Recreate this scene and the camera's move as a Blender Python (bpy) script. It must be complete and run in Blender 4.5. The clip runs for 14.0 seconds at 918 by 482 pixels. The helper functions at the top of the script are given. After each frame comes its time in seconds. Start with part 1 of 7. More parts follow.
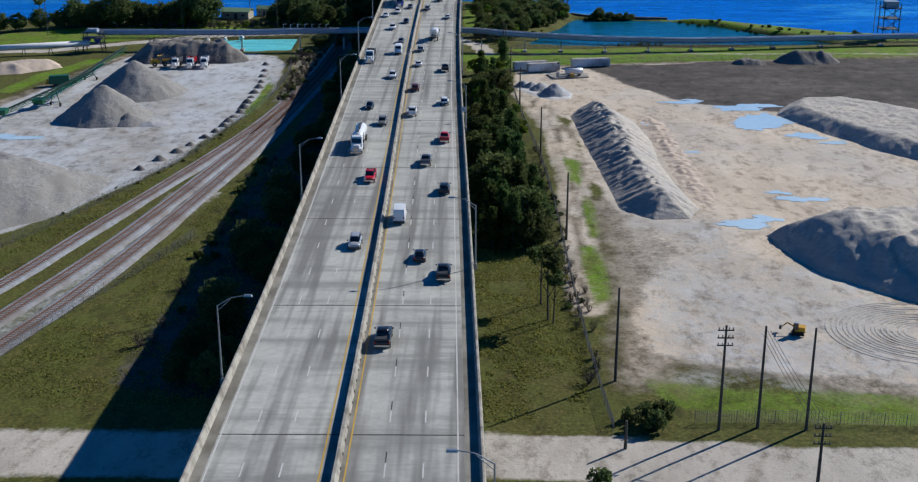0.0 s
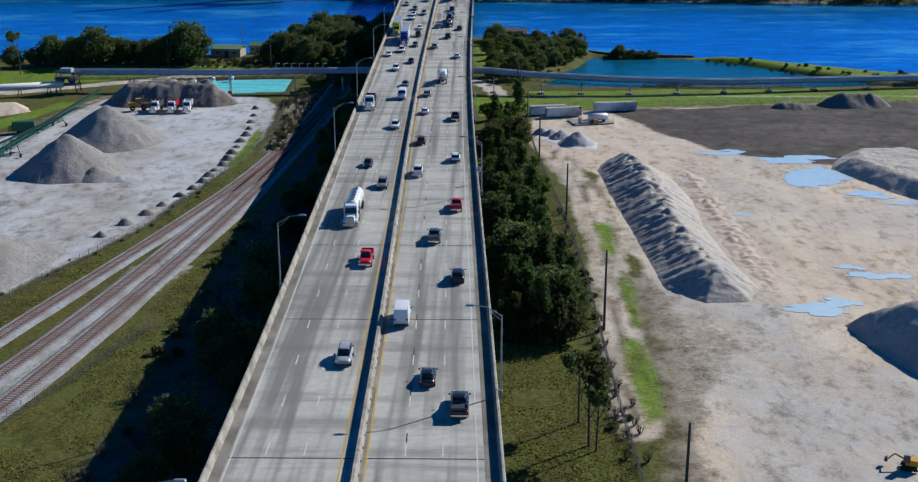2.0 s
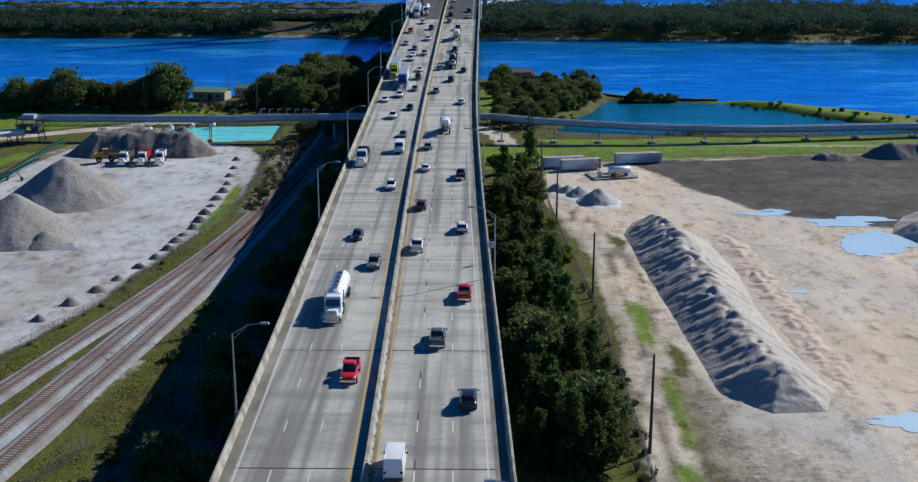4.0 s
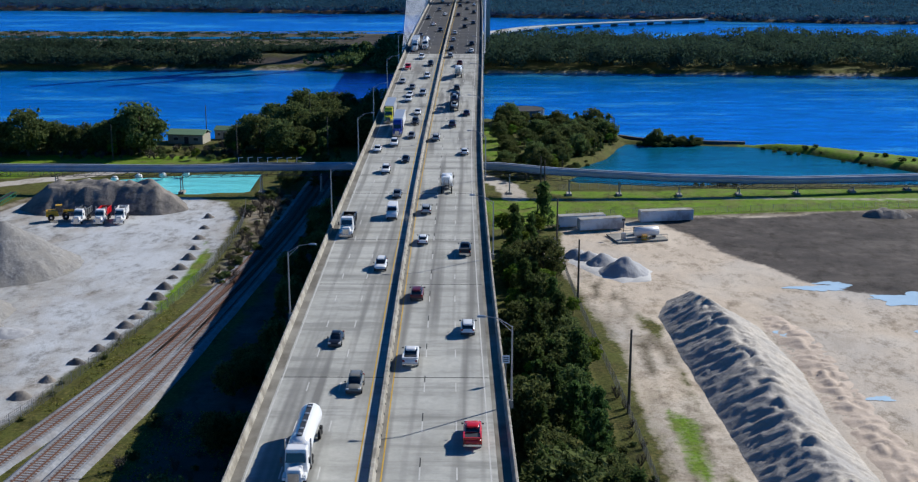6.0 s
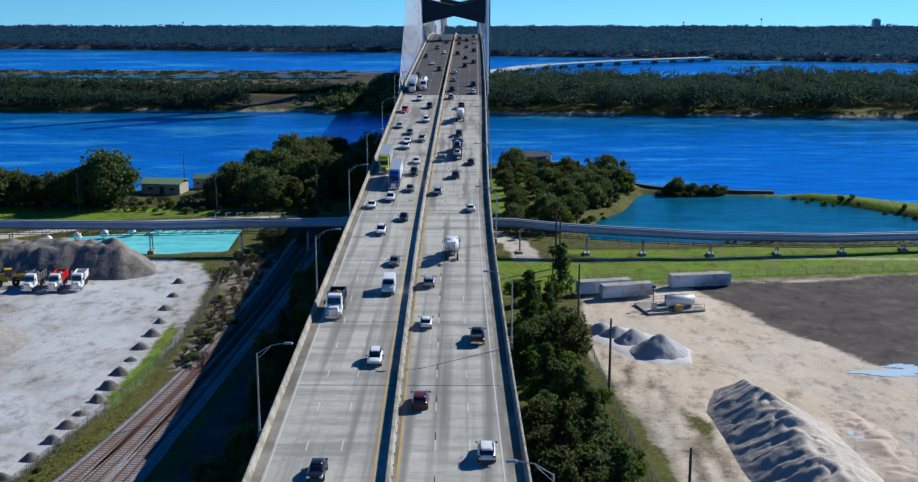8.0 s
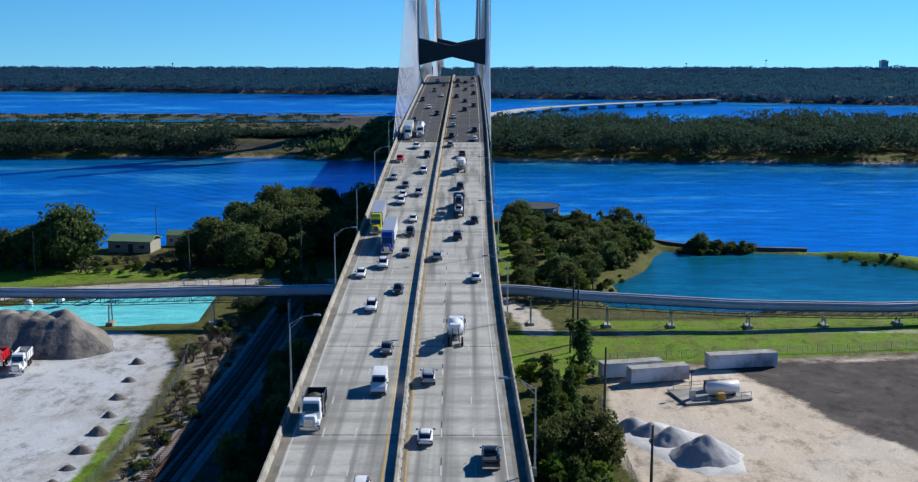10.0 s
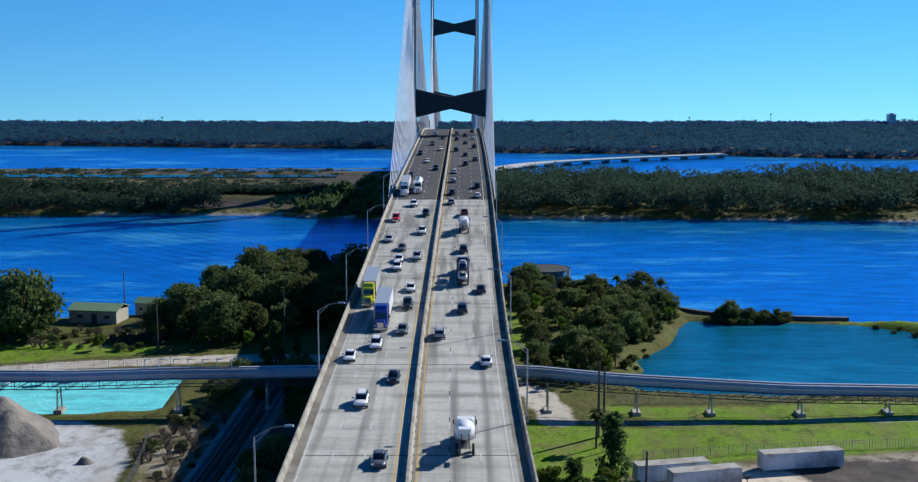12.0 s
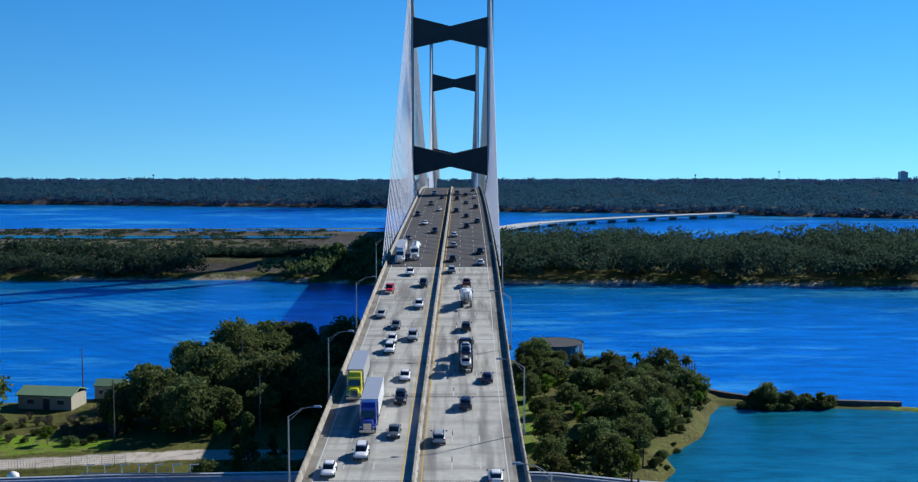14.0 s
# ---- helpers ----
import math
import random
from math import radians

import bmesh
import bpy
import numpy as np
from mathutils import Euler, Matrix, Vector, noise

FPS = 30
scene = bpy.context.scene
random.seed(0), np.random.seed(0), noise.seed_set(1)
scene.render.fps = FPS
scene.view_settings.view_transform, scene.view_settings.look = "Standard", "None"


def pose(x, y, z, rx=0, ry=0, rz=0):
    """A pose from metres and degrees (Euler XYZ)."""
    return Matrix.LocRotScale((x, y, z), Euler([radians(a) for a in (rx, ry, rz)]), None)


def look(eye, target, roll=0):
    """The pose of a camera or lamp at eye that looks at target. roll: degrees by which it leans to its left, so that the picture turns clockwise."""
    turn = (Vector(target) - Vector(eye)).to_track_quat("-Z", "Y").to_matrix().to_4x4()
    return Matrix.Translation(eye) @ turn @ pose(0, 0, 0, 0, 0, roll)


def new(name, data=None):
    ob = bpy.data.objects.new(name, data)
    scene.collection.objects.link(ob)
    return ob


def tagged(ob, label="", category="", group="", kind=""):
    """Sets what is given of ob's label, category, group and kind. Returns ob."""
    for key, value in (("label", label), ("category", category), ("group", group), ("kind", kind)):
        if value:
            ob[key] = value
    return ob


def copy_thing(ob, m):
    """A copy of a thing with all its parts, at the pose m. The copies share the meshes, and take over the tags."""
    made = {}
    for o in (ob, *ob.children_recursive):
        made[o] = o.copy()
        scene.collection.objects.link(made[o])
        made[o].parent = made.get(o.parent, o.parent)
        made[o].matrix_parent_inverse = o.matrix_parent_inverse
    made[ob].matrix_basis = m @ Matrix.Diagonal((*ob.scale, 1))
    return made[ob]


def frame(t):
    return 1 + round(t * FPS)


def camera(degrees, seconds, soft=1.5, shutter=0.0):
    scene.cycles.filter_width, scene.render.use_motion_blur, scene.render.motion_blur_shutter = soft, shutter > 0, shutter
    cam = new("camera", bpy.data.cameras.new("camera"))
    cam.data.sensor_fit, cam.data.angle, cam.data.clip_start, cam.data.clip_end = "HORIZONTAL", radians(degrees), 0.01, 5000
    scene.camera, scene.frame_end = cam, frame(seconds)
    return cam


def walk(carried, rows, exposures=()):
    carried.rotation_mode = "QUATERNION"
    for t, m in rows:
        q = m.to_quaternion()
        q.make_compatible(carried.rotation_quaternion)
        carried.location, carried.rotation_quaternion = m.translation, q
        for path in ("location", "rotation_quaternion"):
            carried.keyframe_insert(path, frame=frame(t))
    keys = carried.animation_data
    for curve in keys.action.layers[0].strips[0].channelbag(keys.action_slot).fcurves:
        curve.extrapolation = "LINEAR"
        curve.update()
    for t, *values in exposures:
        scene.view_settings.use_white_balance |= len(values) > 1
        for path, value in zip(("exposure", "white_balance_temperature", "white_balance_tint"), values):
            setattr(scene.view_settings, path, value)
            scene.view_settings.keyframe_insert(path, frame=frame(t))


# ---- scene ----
cam = camera(41.2, 14.0, soft=1.25)
# seconds, x, y, z, pitch, yaw
ROWS = [
    (0.0, 16.46, -145.07, 80.99, -18.877, 0.540),
    (0.5, 15.92, -133.71, 79.66, -18.490, 0.616),
    (1.0, 15.33, -122.95, 78.71, -18.163, 0.677),
    (1.5, 14.89, -112.48, 77.60, -17.763, 0.739),
    (2.0, 14.27, -102.20, 76.74, -17.407, 0.760),
    (2.5, 14.04, -91.97, 75.22, -16.916, 0.787),
    (3.0, 13.22, -82.64, 73.74, -16.397, 0.741),
    (5.5, 12.00, -27.89, 72.23, -14.887, 0.823),
    (6.0, 11.26, -18.28, 71.67, -14.498, 0.766),
    (6.5, 10.49, -8.90, 70.74, -14.044, 0.690),
    (7.0, 9.87, 0.00, 70.29, -13.630, 0.638),
    (7.5, 9.14, 9.32, 69.60, -13.183, 0.565),
    (8.0, 8.48, 18.22, 69.11, -12.751, 0.498),
    (10.5, 6.17, 62.79, 66.20, -10.177, 0.205),
    (11.0, 5.49, 71.27, 64.94, -9.445, 0.113),
    (11.5, 5.17, 79.66, 64.56, -8.883, 0.092),
    (12.0, 4.82, 88.32, 64.26, -8.290, 0.068),
    (12.5, 4.29, 97.21, 64.04, -7.682, 0.007),
    (13.0, 3.90, 105.46, 63.81, -7.043, -0.014),
    (13.5, 3.47, 113.65, 63.51, -6.340, -0.044),
    (14.0, 4.21, 122.40, 63.18, -5.620, 0.021),
]
walk(cam, [(t, pose(x, y, z, 90 + p, 0, w)) for t, x, y, z, p, w in ROWS], [(0.0, 0.02), (3.0, 0.07), (7.0, 0.17), (14.0, 0.27)])

# ---- light ----
SUN_AZ, SUN_EL = math.atan2(0.79, 0.61), radians(31.5)
world = bpy.data.worlds.new("sky")
scene.world = world
world.use_nodes = True
wn, wl = world.node_tree.nodes, world.node_tree.links
wbg = wn["Background"]
sky = wn.new("ShaderNodeTexSky")
sky.sky_type, sky.sun_disc = "NISHITA", False
sky.sun_elevation, sky.sun_rotation = SUN_EL, SUN_AZ
sky.air_density, sky.dust_density, sky.ozone_density = 1.0, 0.0, 3.0
# sky shifted lower to meet the far land, which drops to fit the view
wtc, wadd = wn.new("ShaderNodeTexCoord"), wn.new("ShaderNodeVectorMath")
wadd.operation, wadd.inputs[1].default_value = "ADD", (0, 0, 0.13)
whs = wn.new("ShaderNodeHueSaturation")
whs.inputs["Saturation"].default_value = 1.38
wl.new(wtc.outputs["Generated"], wadd.inputs[0])
wl.new(wadd.outputs[0], sky.inputs["Vector"])
wl.new(sky.outputs[0], whs.inputs["Color"])
wtint = wn.new("ShaderNodeMix")
wtint.data_type, wtint.blend_type = "RGBA", "MULTIPLY"
wtint.inputs[0].default_value, wtint.inputs[7].default_value = 1.0, (0.6, 1.0, 1.24, 1)
wl.new(whs.outputs[0], wtint.inputs[6])
# sky dimmed evenly towards the unseen zenith, to darken the shadows
wsep, wdeep, wfall = wn.new("ShaderNodeSeparateXYZ"), wn.new("ShaderNodeMapRange"), wn.new("ShaderNodeMix")
wdeep.inputs["From Min"].default_value, wdeep.inputs["From Max"].default_value = 0.12, 0.75
wdeep.inputs["To Min"].default_value, wdeep.inputs["To Max"].default_value = 1.0, 0.66
wfall.data_type, wfall.blend_type = "RGBA", "MULTIPLY"
wfall.inputs[0].default_value = 1.0
wl.new(wtc.outputs["Generated"], wsep.inputs[0])
wl.new(wsep.outputs[2], wdeep.inputs["Value"])
wl.new(wtint.outputs[2], wfall.inputs[6])
wl.new(wdeep.outputs[0], wfall.inputs[7])
wl.new(wfall.outputs[2], wbg.inputs[0])
wbg.inputs[1].default_value = 0.093
sun_data = bpy.data.lights.new("sun", "SUN")
sun_data.energy, sun_data.angle, sun_data.color = 5.0, radians(0.55), (1.0, 0.985, 0.93)
sun = new("sun", sun_data)
sun.matrix_world = look((0, 0, 0), (-math.sin(SUN_AZ) * math.cos(SUN_EL), -math.cos(SUN_AZ) * math.cos(SUN_EL), -math.sin(SUN_EL)))
sun.location = (200, 150, 300)

# ---- materials ----


def node_material(name, rough=0.8, metal=0.0, spec=0.3):
    m = bpy.data.materials.new(name)
    m.use_nodes = True
    b = m.node_tree.nodes["Principled BSDF"]
    b.inputs["Roughness"].default_value, b.inputs["Metallic"].default_value = rough, metal
    b.inputs["Specular IOR Level"].default_value = spec
    return m, m.node_tree.nodes, m.node_tree.links, b


def noise_node(n, l, scale, detail=6.0, rough=0.6, stretch=(1, 1, 1), coords="Object"):
    tc, mp, no = n.new("ShaderNodeTexCoord"), n.new("ShaderNodeMapping"), n.new("ShaderNodeTexNoise")
    mp.inputs["Scale"].default_value = stretch
    no.inputs["Scale"].default_value, no.inputs["Detail"].default_value, no.inputs["Roughness"].default_value = scale, detail, rough
    l.new(tc.outputs[coords], mp.inputs[0])
    l.new(mp.outputs[0], no.inputs["Vector"])
    return no.outputs["Fac"]


def ramp(n, l, fac, stops):
    r = n.new("ShaderNodeValToRGB")
    e = r.color_ramp.elements
    e[0].position, e[0].color = stops[0][0], (*stops[0][1], 1)
    e[1].position, e[1].color = stops[-1][0], (*stops[-1][1], 1)
    for p, c in stops[1:-1]:
        e.new(p).color = (*c, 1)
    l.new(fac, r.inputs[0])
    return r.outputs[0]


def mixed(n, l, fac, a, b, mode="MIX"):
    x = n.new("ShaderNodeMix")
    x.data_type, x.blend_type = "RGBA", mode
    for sock, val in ((x.inputs[0], fac), (x.inputs[6], a), (x.inputs[7], b)):
        if isinstance(val, (int, float)):
            sock.default_value = val
        elif isinstance(val, tuple):
            sock.default_value = (*val, 1)
        else:
            l.new(val, sock)
    return x.outputs[2]


def math_node(n, l, op, a, b=0.5, clamp=False):
    x = n.new("ShaderNodeMath")
    x.operation, x.use_clamp = op, clamp
    for sock, val in ((x.inputs[0], a), (x.inputs[1], b)):
        if isinstance(val, (int, float)):
            sock.default_value = val
        else:
            l.new(val, sock)
    return x.outputs[0]


def bumped(n, l, b, height, strength=0.4, distance=0.1):
    bp = n.new("ShaderNodeBump")
    bp.inputs["Strength"].default_value, bp.inputs["Distance"].default_value = strength, distance
    l.new(height, bp.inputs["Height"])
    l.new(bp.outputs[0], b.inputs["Normal"])


def mottled(name, c1, c2, scale=1.0, rough=0.8, metal=0.0, spec=0.3, bump=0.2, dist=0.05, c3=None, big=0.12, stretch=(1, 1, 1), random_tint=0.0):
    """A surface with grain and larger stains in two or three colours."""
    m, n, l, b = node_material(name, rough, metal, spec)
    fine, wide = noise_node(n, l, scale, 8, 0.65, stretch), noise_node(n, l, scale * big, 4, 0.6)
    col = ramp(n, l, fine, [(0.3, c1), (0.7, c2)])
    if c3:
        col = mixed(n, l, ramp(n, l, wide, [(0.42, (0, 0, 0)), (0.66, (1, 1, 1))]), col, c3)
    else:
        col = mixed(n, l, 0.35, col, ramp(n, l, wide, [(0.35, c1), (0.65, c2)]))
    if random_tint:
        oi, hs = n.new("ShaderNodeObjectInfo"), n.new("ShaderNodeHueSaturation")
        l.new(math_node(n, l, "MULTIPLY_ADD", oi.outputs["Random"], random_tint), hs.inputs["Value"])
        hs.inputs["Value"].links[0].from_node.inputs[2].default_value = 1 - random_tint / 2
        l.new(col, hs.inputs["Color"])
        col = hs.outputs[0]
    l.new(col, b.inputs["Base Color"])
    if bump:
        bumped(n, l, b, fine, bump, dist)
    return m


def plain(name, c, rough=0.5, metal=0.0, spec=0.4):
    d = tuple(v * 0.8 for v in c)
    return mottled(name, d, c, 3.0, rough, metal, spec, 0.03, 0.01)


CONCRETE = mottled("concrete", (0.30, 0.29, 0.26), (0.42, 0.40, 0.36), 0.8, 0.9, bump=0.15, c3=(0.2, 0.19, 0.17))
CONCRETE_DARK = mottled("weathered_concrete", (0.08, 0.075, 0.07), (0.16, 0.15, 0.14), 0.6, 0.9, c3=(0.05, 0.05, 0.05))
BARRIER = mottled("barrier_concrete", (0.3, 0.28, 0.24), (0.43, 0.4, 0.34), 1.4, 0.9, c3=(0.19, 0.17, 0.14), big=0.3)
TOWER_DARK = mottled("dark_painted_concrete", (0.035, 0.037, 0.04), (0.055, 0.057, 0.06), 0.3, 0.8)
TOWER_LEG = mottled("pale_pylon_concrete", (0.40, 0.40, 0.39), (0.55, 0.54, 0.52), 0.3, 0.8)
CABLE = plain("pale_cable_sheath", (0.72, 0.73, 0.75), 0.45)
GALV = plain("galvanised_steel", (0.42, 0.43, 0.45), 0.45, 0.7)
WHITE_PAINT = mottled("white_road_paint", (0.42, 0.41, 0.38), (0.64, 0.63, 0.6), 2.0, 0.7)
YELLOW_PAINT = mottled("yellow_road_paint", (0.42, 0.26, 0.04), (0.62, 0.38, 0.05), 2.0, 0.7)
BLACK_PAINT = plain("black_road_paint", (0.03, 0.03, 0.03), 0.8)
RUBBER = plain("rubber", (0.02, 0.02, 0.02), 0.85)
GLASS = plain("dark_vehicle_glass", (0.012, 0.015, 0.02), 0.06, 0.0, 0.8)
CHROME = plain("chrome", (0.6, 0.6, 0.62), 0.2, 1.0)
STEEL_BLUE = mottled("blue_grey_steel", (0.26, 0.32, 0.40), (0.40, 0.47, 0.55), 0.5, 0.5, 0.2, c3=(0.3, 0.31, 0.33))
STEEL_DARK = plain("dark_steel", (0.06, 0.065, 0.075), 0.6, 0.4)
RUST = mottled("rusty_rail", (0.10, 0.05, 0.035), (0.2, 0.1, 0.07), 3.0, 0.7, 0.3)
WOOD_POLE = mottled("weathered_pole_timber", (0.07, 0.06, 0.05), (0.14, 0.12, 0.1), 2.0, 0.9, stretch=(4, 4, 0.3))
BARK = mottled("bark", (0.05, 0.04, 0.03), (0.12, 0.1, 0.08), 2.5, 0.95, stretch=(3, 3, 0.5))
GREEN_STEEL = plain("green_machine_paint", (0.01, 0.12, 0.06), 0.5)
YELLOW_STEEL = plain("yellow_machine_paint", (0.6, 0.33, 0.02), 0.5)
ROOF_GREEN = mottled("green_metal_roof", (0.14, 0.24, 0.13), (0.22, 0.33, 0.2), 0.8, 0.6, 0.1, stretch=(6, 1, 1))
CONTAINER = mottled("faded_container_paint", (0.6, 0.66, 0.72), (0.74, 0.79, 0.83), 0.6, 0.6, c3=(0.3, 0.3, 0.32), big=0.5)
BEIGE_WALL = mottled("beige_wall", (0.32, 0.3, 0.25), (0.4, 0.38, 0.32), 0.8, 0.8)


def deck_material(name, c1, c2, line):
    """Concrete deck: grain, blotches, wheel tracks along the lanes, cross streaks."""
    m, n, l, b = node_material(name, 0.85, 0, 0.25)
    tc, sep = n.new("ShaderNodeTexCoord"), n.new("ShaderNodeSeparateXYZ")
    l.new(tc.outputs["Object"], sep.inputs[0])
    fine = noise_node(n, l, 0.9, 8, 0.7)
    col = ramp(n, l, fine, [(0.3, c1), (0.7, c2)])
    blotch = noise_node(n, l, 0.06, 5, 0.65, (1, 0.5, 1))
    col = mixed(n, l, math_node(n, l, "MULTIPLY", ramp(n, l, blotch, [(0.4, (0, 0, 0)), (0.7, (1, 1, 1))]), 0.45), col, tuple(v * 0.62 for v in c1))
    # long wheel tracks
    tracks = noise_node(n, l, 0.9, 2, 0.5, (0.6, 0.01, 1))
    col = mixed(n, l, math_node(n, l, "MULTIPLY", ramp(n, l, tracks, [(0.47, (0, 0, 0)), (0.66, (1, 1, 1))]), line), col, (0.11, 0.105, 0.1))
    # streaks across the deck
    cross = noise_node(n, l, 0.5, 5, 0.7, (0.06, 0.5, 1))
    col = mixed(n, l, math_node(n, l, "MULTIPLY", ramp(n, l, cross, [(0.5, (0, 0, 0)), (0.64, (1, 1, 1))]), 0.6), col, tuple(v * 0.5 for v in c1))
    # pours: soft darker bands at even steps, broken up by noise
    swing = math_node(n, l, "SINE", math_node(n, l, "MULTIPLY_ADD", sep.outputs[1], 2 * math.pi / 7.23))
    band = math_node(n, l, "MULTIPLY", math_node(n, l, "POWER", math_node(n, l, "MULTIPLY_ADD", swing, 0.5), 3.0), ramp(n, l, noise_node(n, l, 0.25, 4, 0.6, (0.4, 0.4, 1)), [(0.38, (0, 0, 0)), (0.62, (1, 1, 1))]))
    col = mixed(n, l, math_node(n, l, "MULTIPLY", band, line * 0.75), col, tuple(v * 0.42 for v in c1))
    l.new(col, b.inputs["Base Color"])
    bumped(n, l, b, fine, 0.15, 0.03)
    return m


DECK = deck_material("deck_concrete", (0.385, 0.38, 0.345), (0.525, 0.515, 0.47), 0.72)
DECK_DARK = deck_material("dark_deck_surface", (0.06, 0.06, 0.063), (0.09, 0.088, 0.088), 0.4)
GRIME = mottled("shoulder_grime", (0.11, 0.1, 0.083), (0.21, 0.19, 0.16), 0.7, 0.95, c3=(0.27, 0.255, 0.22), big=0.25, stretch=(1, 0.3, 1))
JOINT = plain("joint_rubber", (0.03, 0.03, 0.03), 0.9)


def water_material(name, deep, shallow, streak, wave, rough, spec, mirror=0.0):
    m, n, l, b = node_material(name, rough, 0.0, spec)
    far = noise_node(n, l, 0.012, 5, 0.6, (0.35, 1, 1))
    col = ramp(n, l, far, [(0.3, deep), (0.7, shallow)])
    # wave shading and light wind streaks painted into the colour by noise
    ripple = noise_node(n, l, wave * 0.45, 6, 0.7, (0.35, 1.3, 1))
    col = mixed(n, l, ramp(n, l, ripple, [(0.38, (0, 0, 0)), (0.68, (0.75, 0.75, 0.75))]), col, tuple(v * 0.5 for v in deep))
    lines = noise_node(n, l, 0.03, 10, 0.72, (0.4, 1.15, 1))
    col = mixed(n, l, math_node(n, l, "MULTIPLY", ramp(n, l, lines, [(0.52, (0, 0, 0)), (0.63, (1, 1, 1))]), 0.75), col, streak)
    l.new(col, b.inputs["Base Color"])
    w1, w2 = noise_node(n, l, wave, 6, 0.6, (0.6, 1.4, 1)), noise_node(n, l, wave * 0.15, 3, 0.5, (0.5, 1.5, 1))
    bumped(n, l, b, math_node(n, l, "ADD", w1, w2), 0.45 if mirror else 0.7, 0.4 if mirror else 0.5)
    # gloss tinted with the painted colour, so reflected sky turns deeper blue
    if mirror:
        gloss, mx = n.new("ShaderNodeBsdfGlossy"), n.new("ShaderNodeMixShader")
        gloss.inputs["Roughness"].default_value = rough
        l.new(col, gloss.inputs["Color"])
        l.new(b.inputs["Normal"].links[0].from_socket, gloss.inputs["Normal"])
        mx.inputs[0].default_value = mirror
        l.new(b.outputs[0], mx.inputs[1])
        l.new(gloss.outputs[0], mx.inputs[2])
        l.new(mx.outputs[0], n["Material Output"].inputs[0])
    return m


# blue of the reflected sky is put into the river's own colour
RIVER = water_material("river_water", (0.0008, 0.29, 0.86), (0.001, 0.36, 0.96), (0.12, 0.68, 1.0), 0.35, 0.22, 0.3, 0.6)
POND = water_material("pond_water", (0.004, 0.2, 0.33), (0.006, 0.27, 0.41), (0.02, 0.33, 0.48), 0.6, 0.2, 0.2, 0.5)
TURQUOISE = water_material("turquoise_pond_water", (0.18, 0.78, 0.82), (0.2, 0.84, 0.86), (0.3, 0.86, 0.86), 0.8, 0.2, 0.2)
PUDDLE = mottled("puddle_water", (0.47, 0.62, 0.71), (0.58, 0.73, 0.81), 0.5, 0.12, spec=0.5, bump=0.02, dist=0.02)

# ---- small mesh kit ----


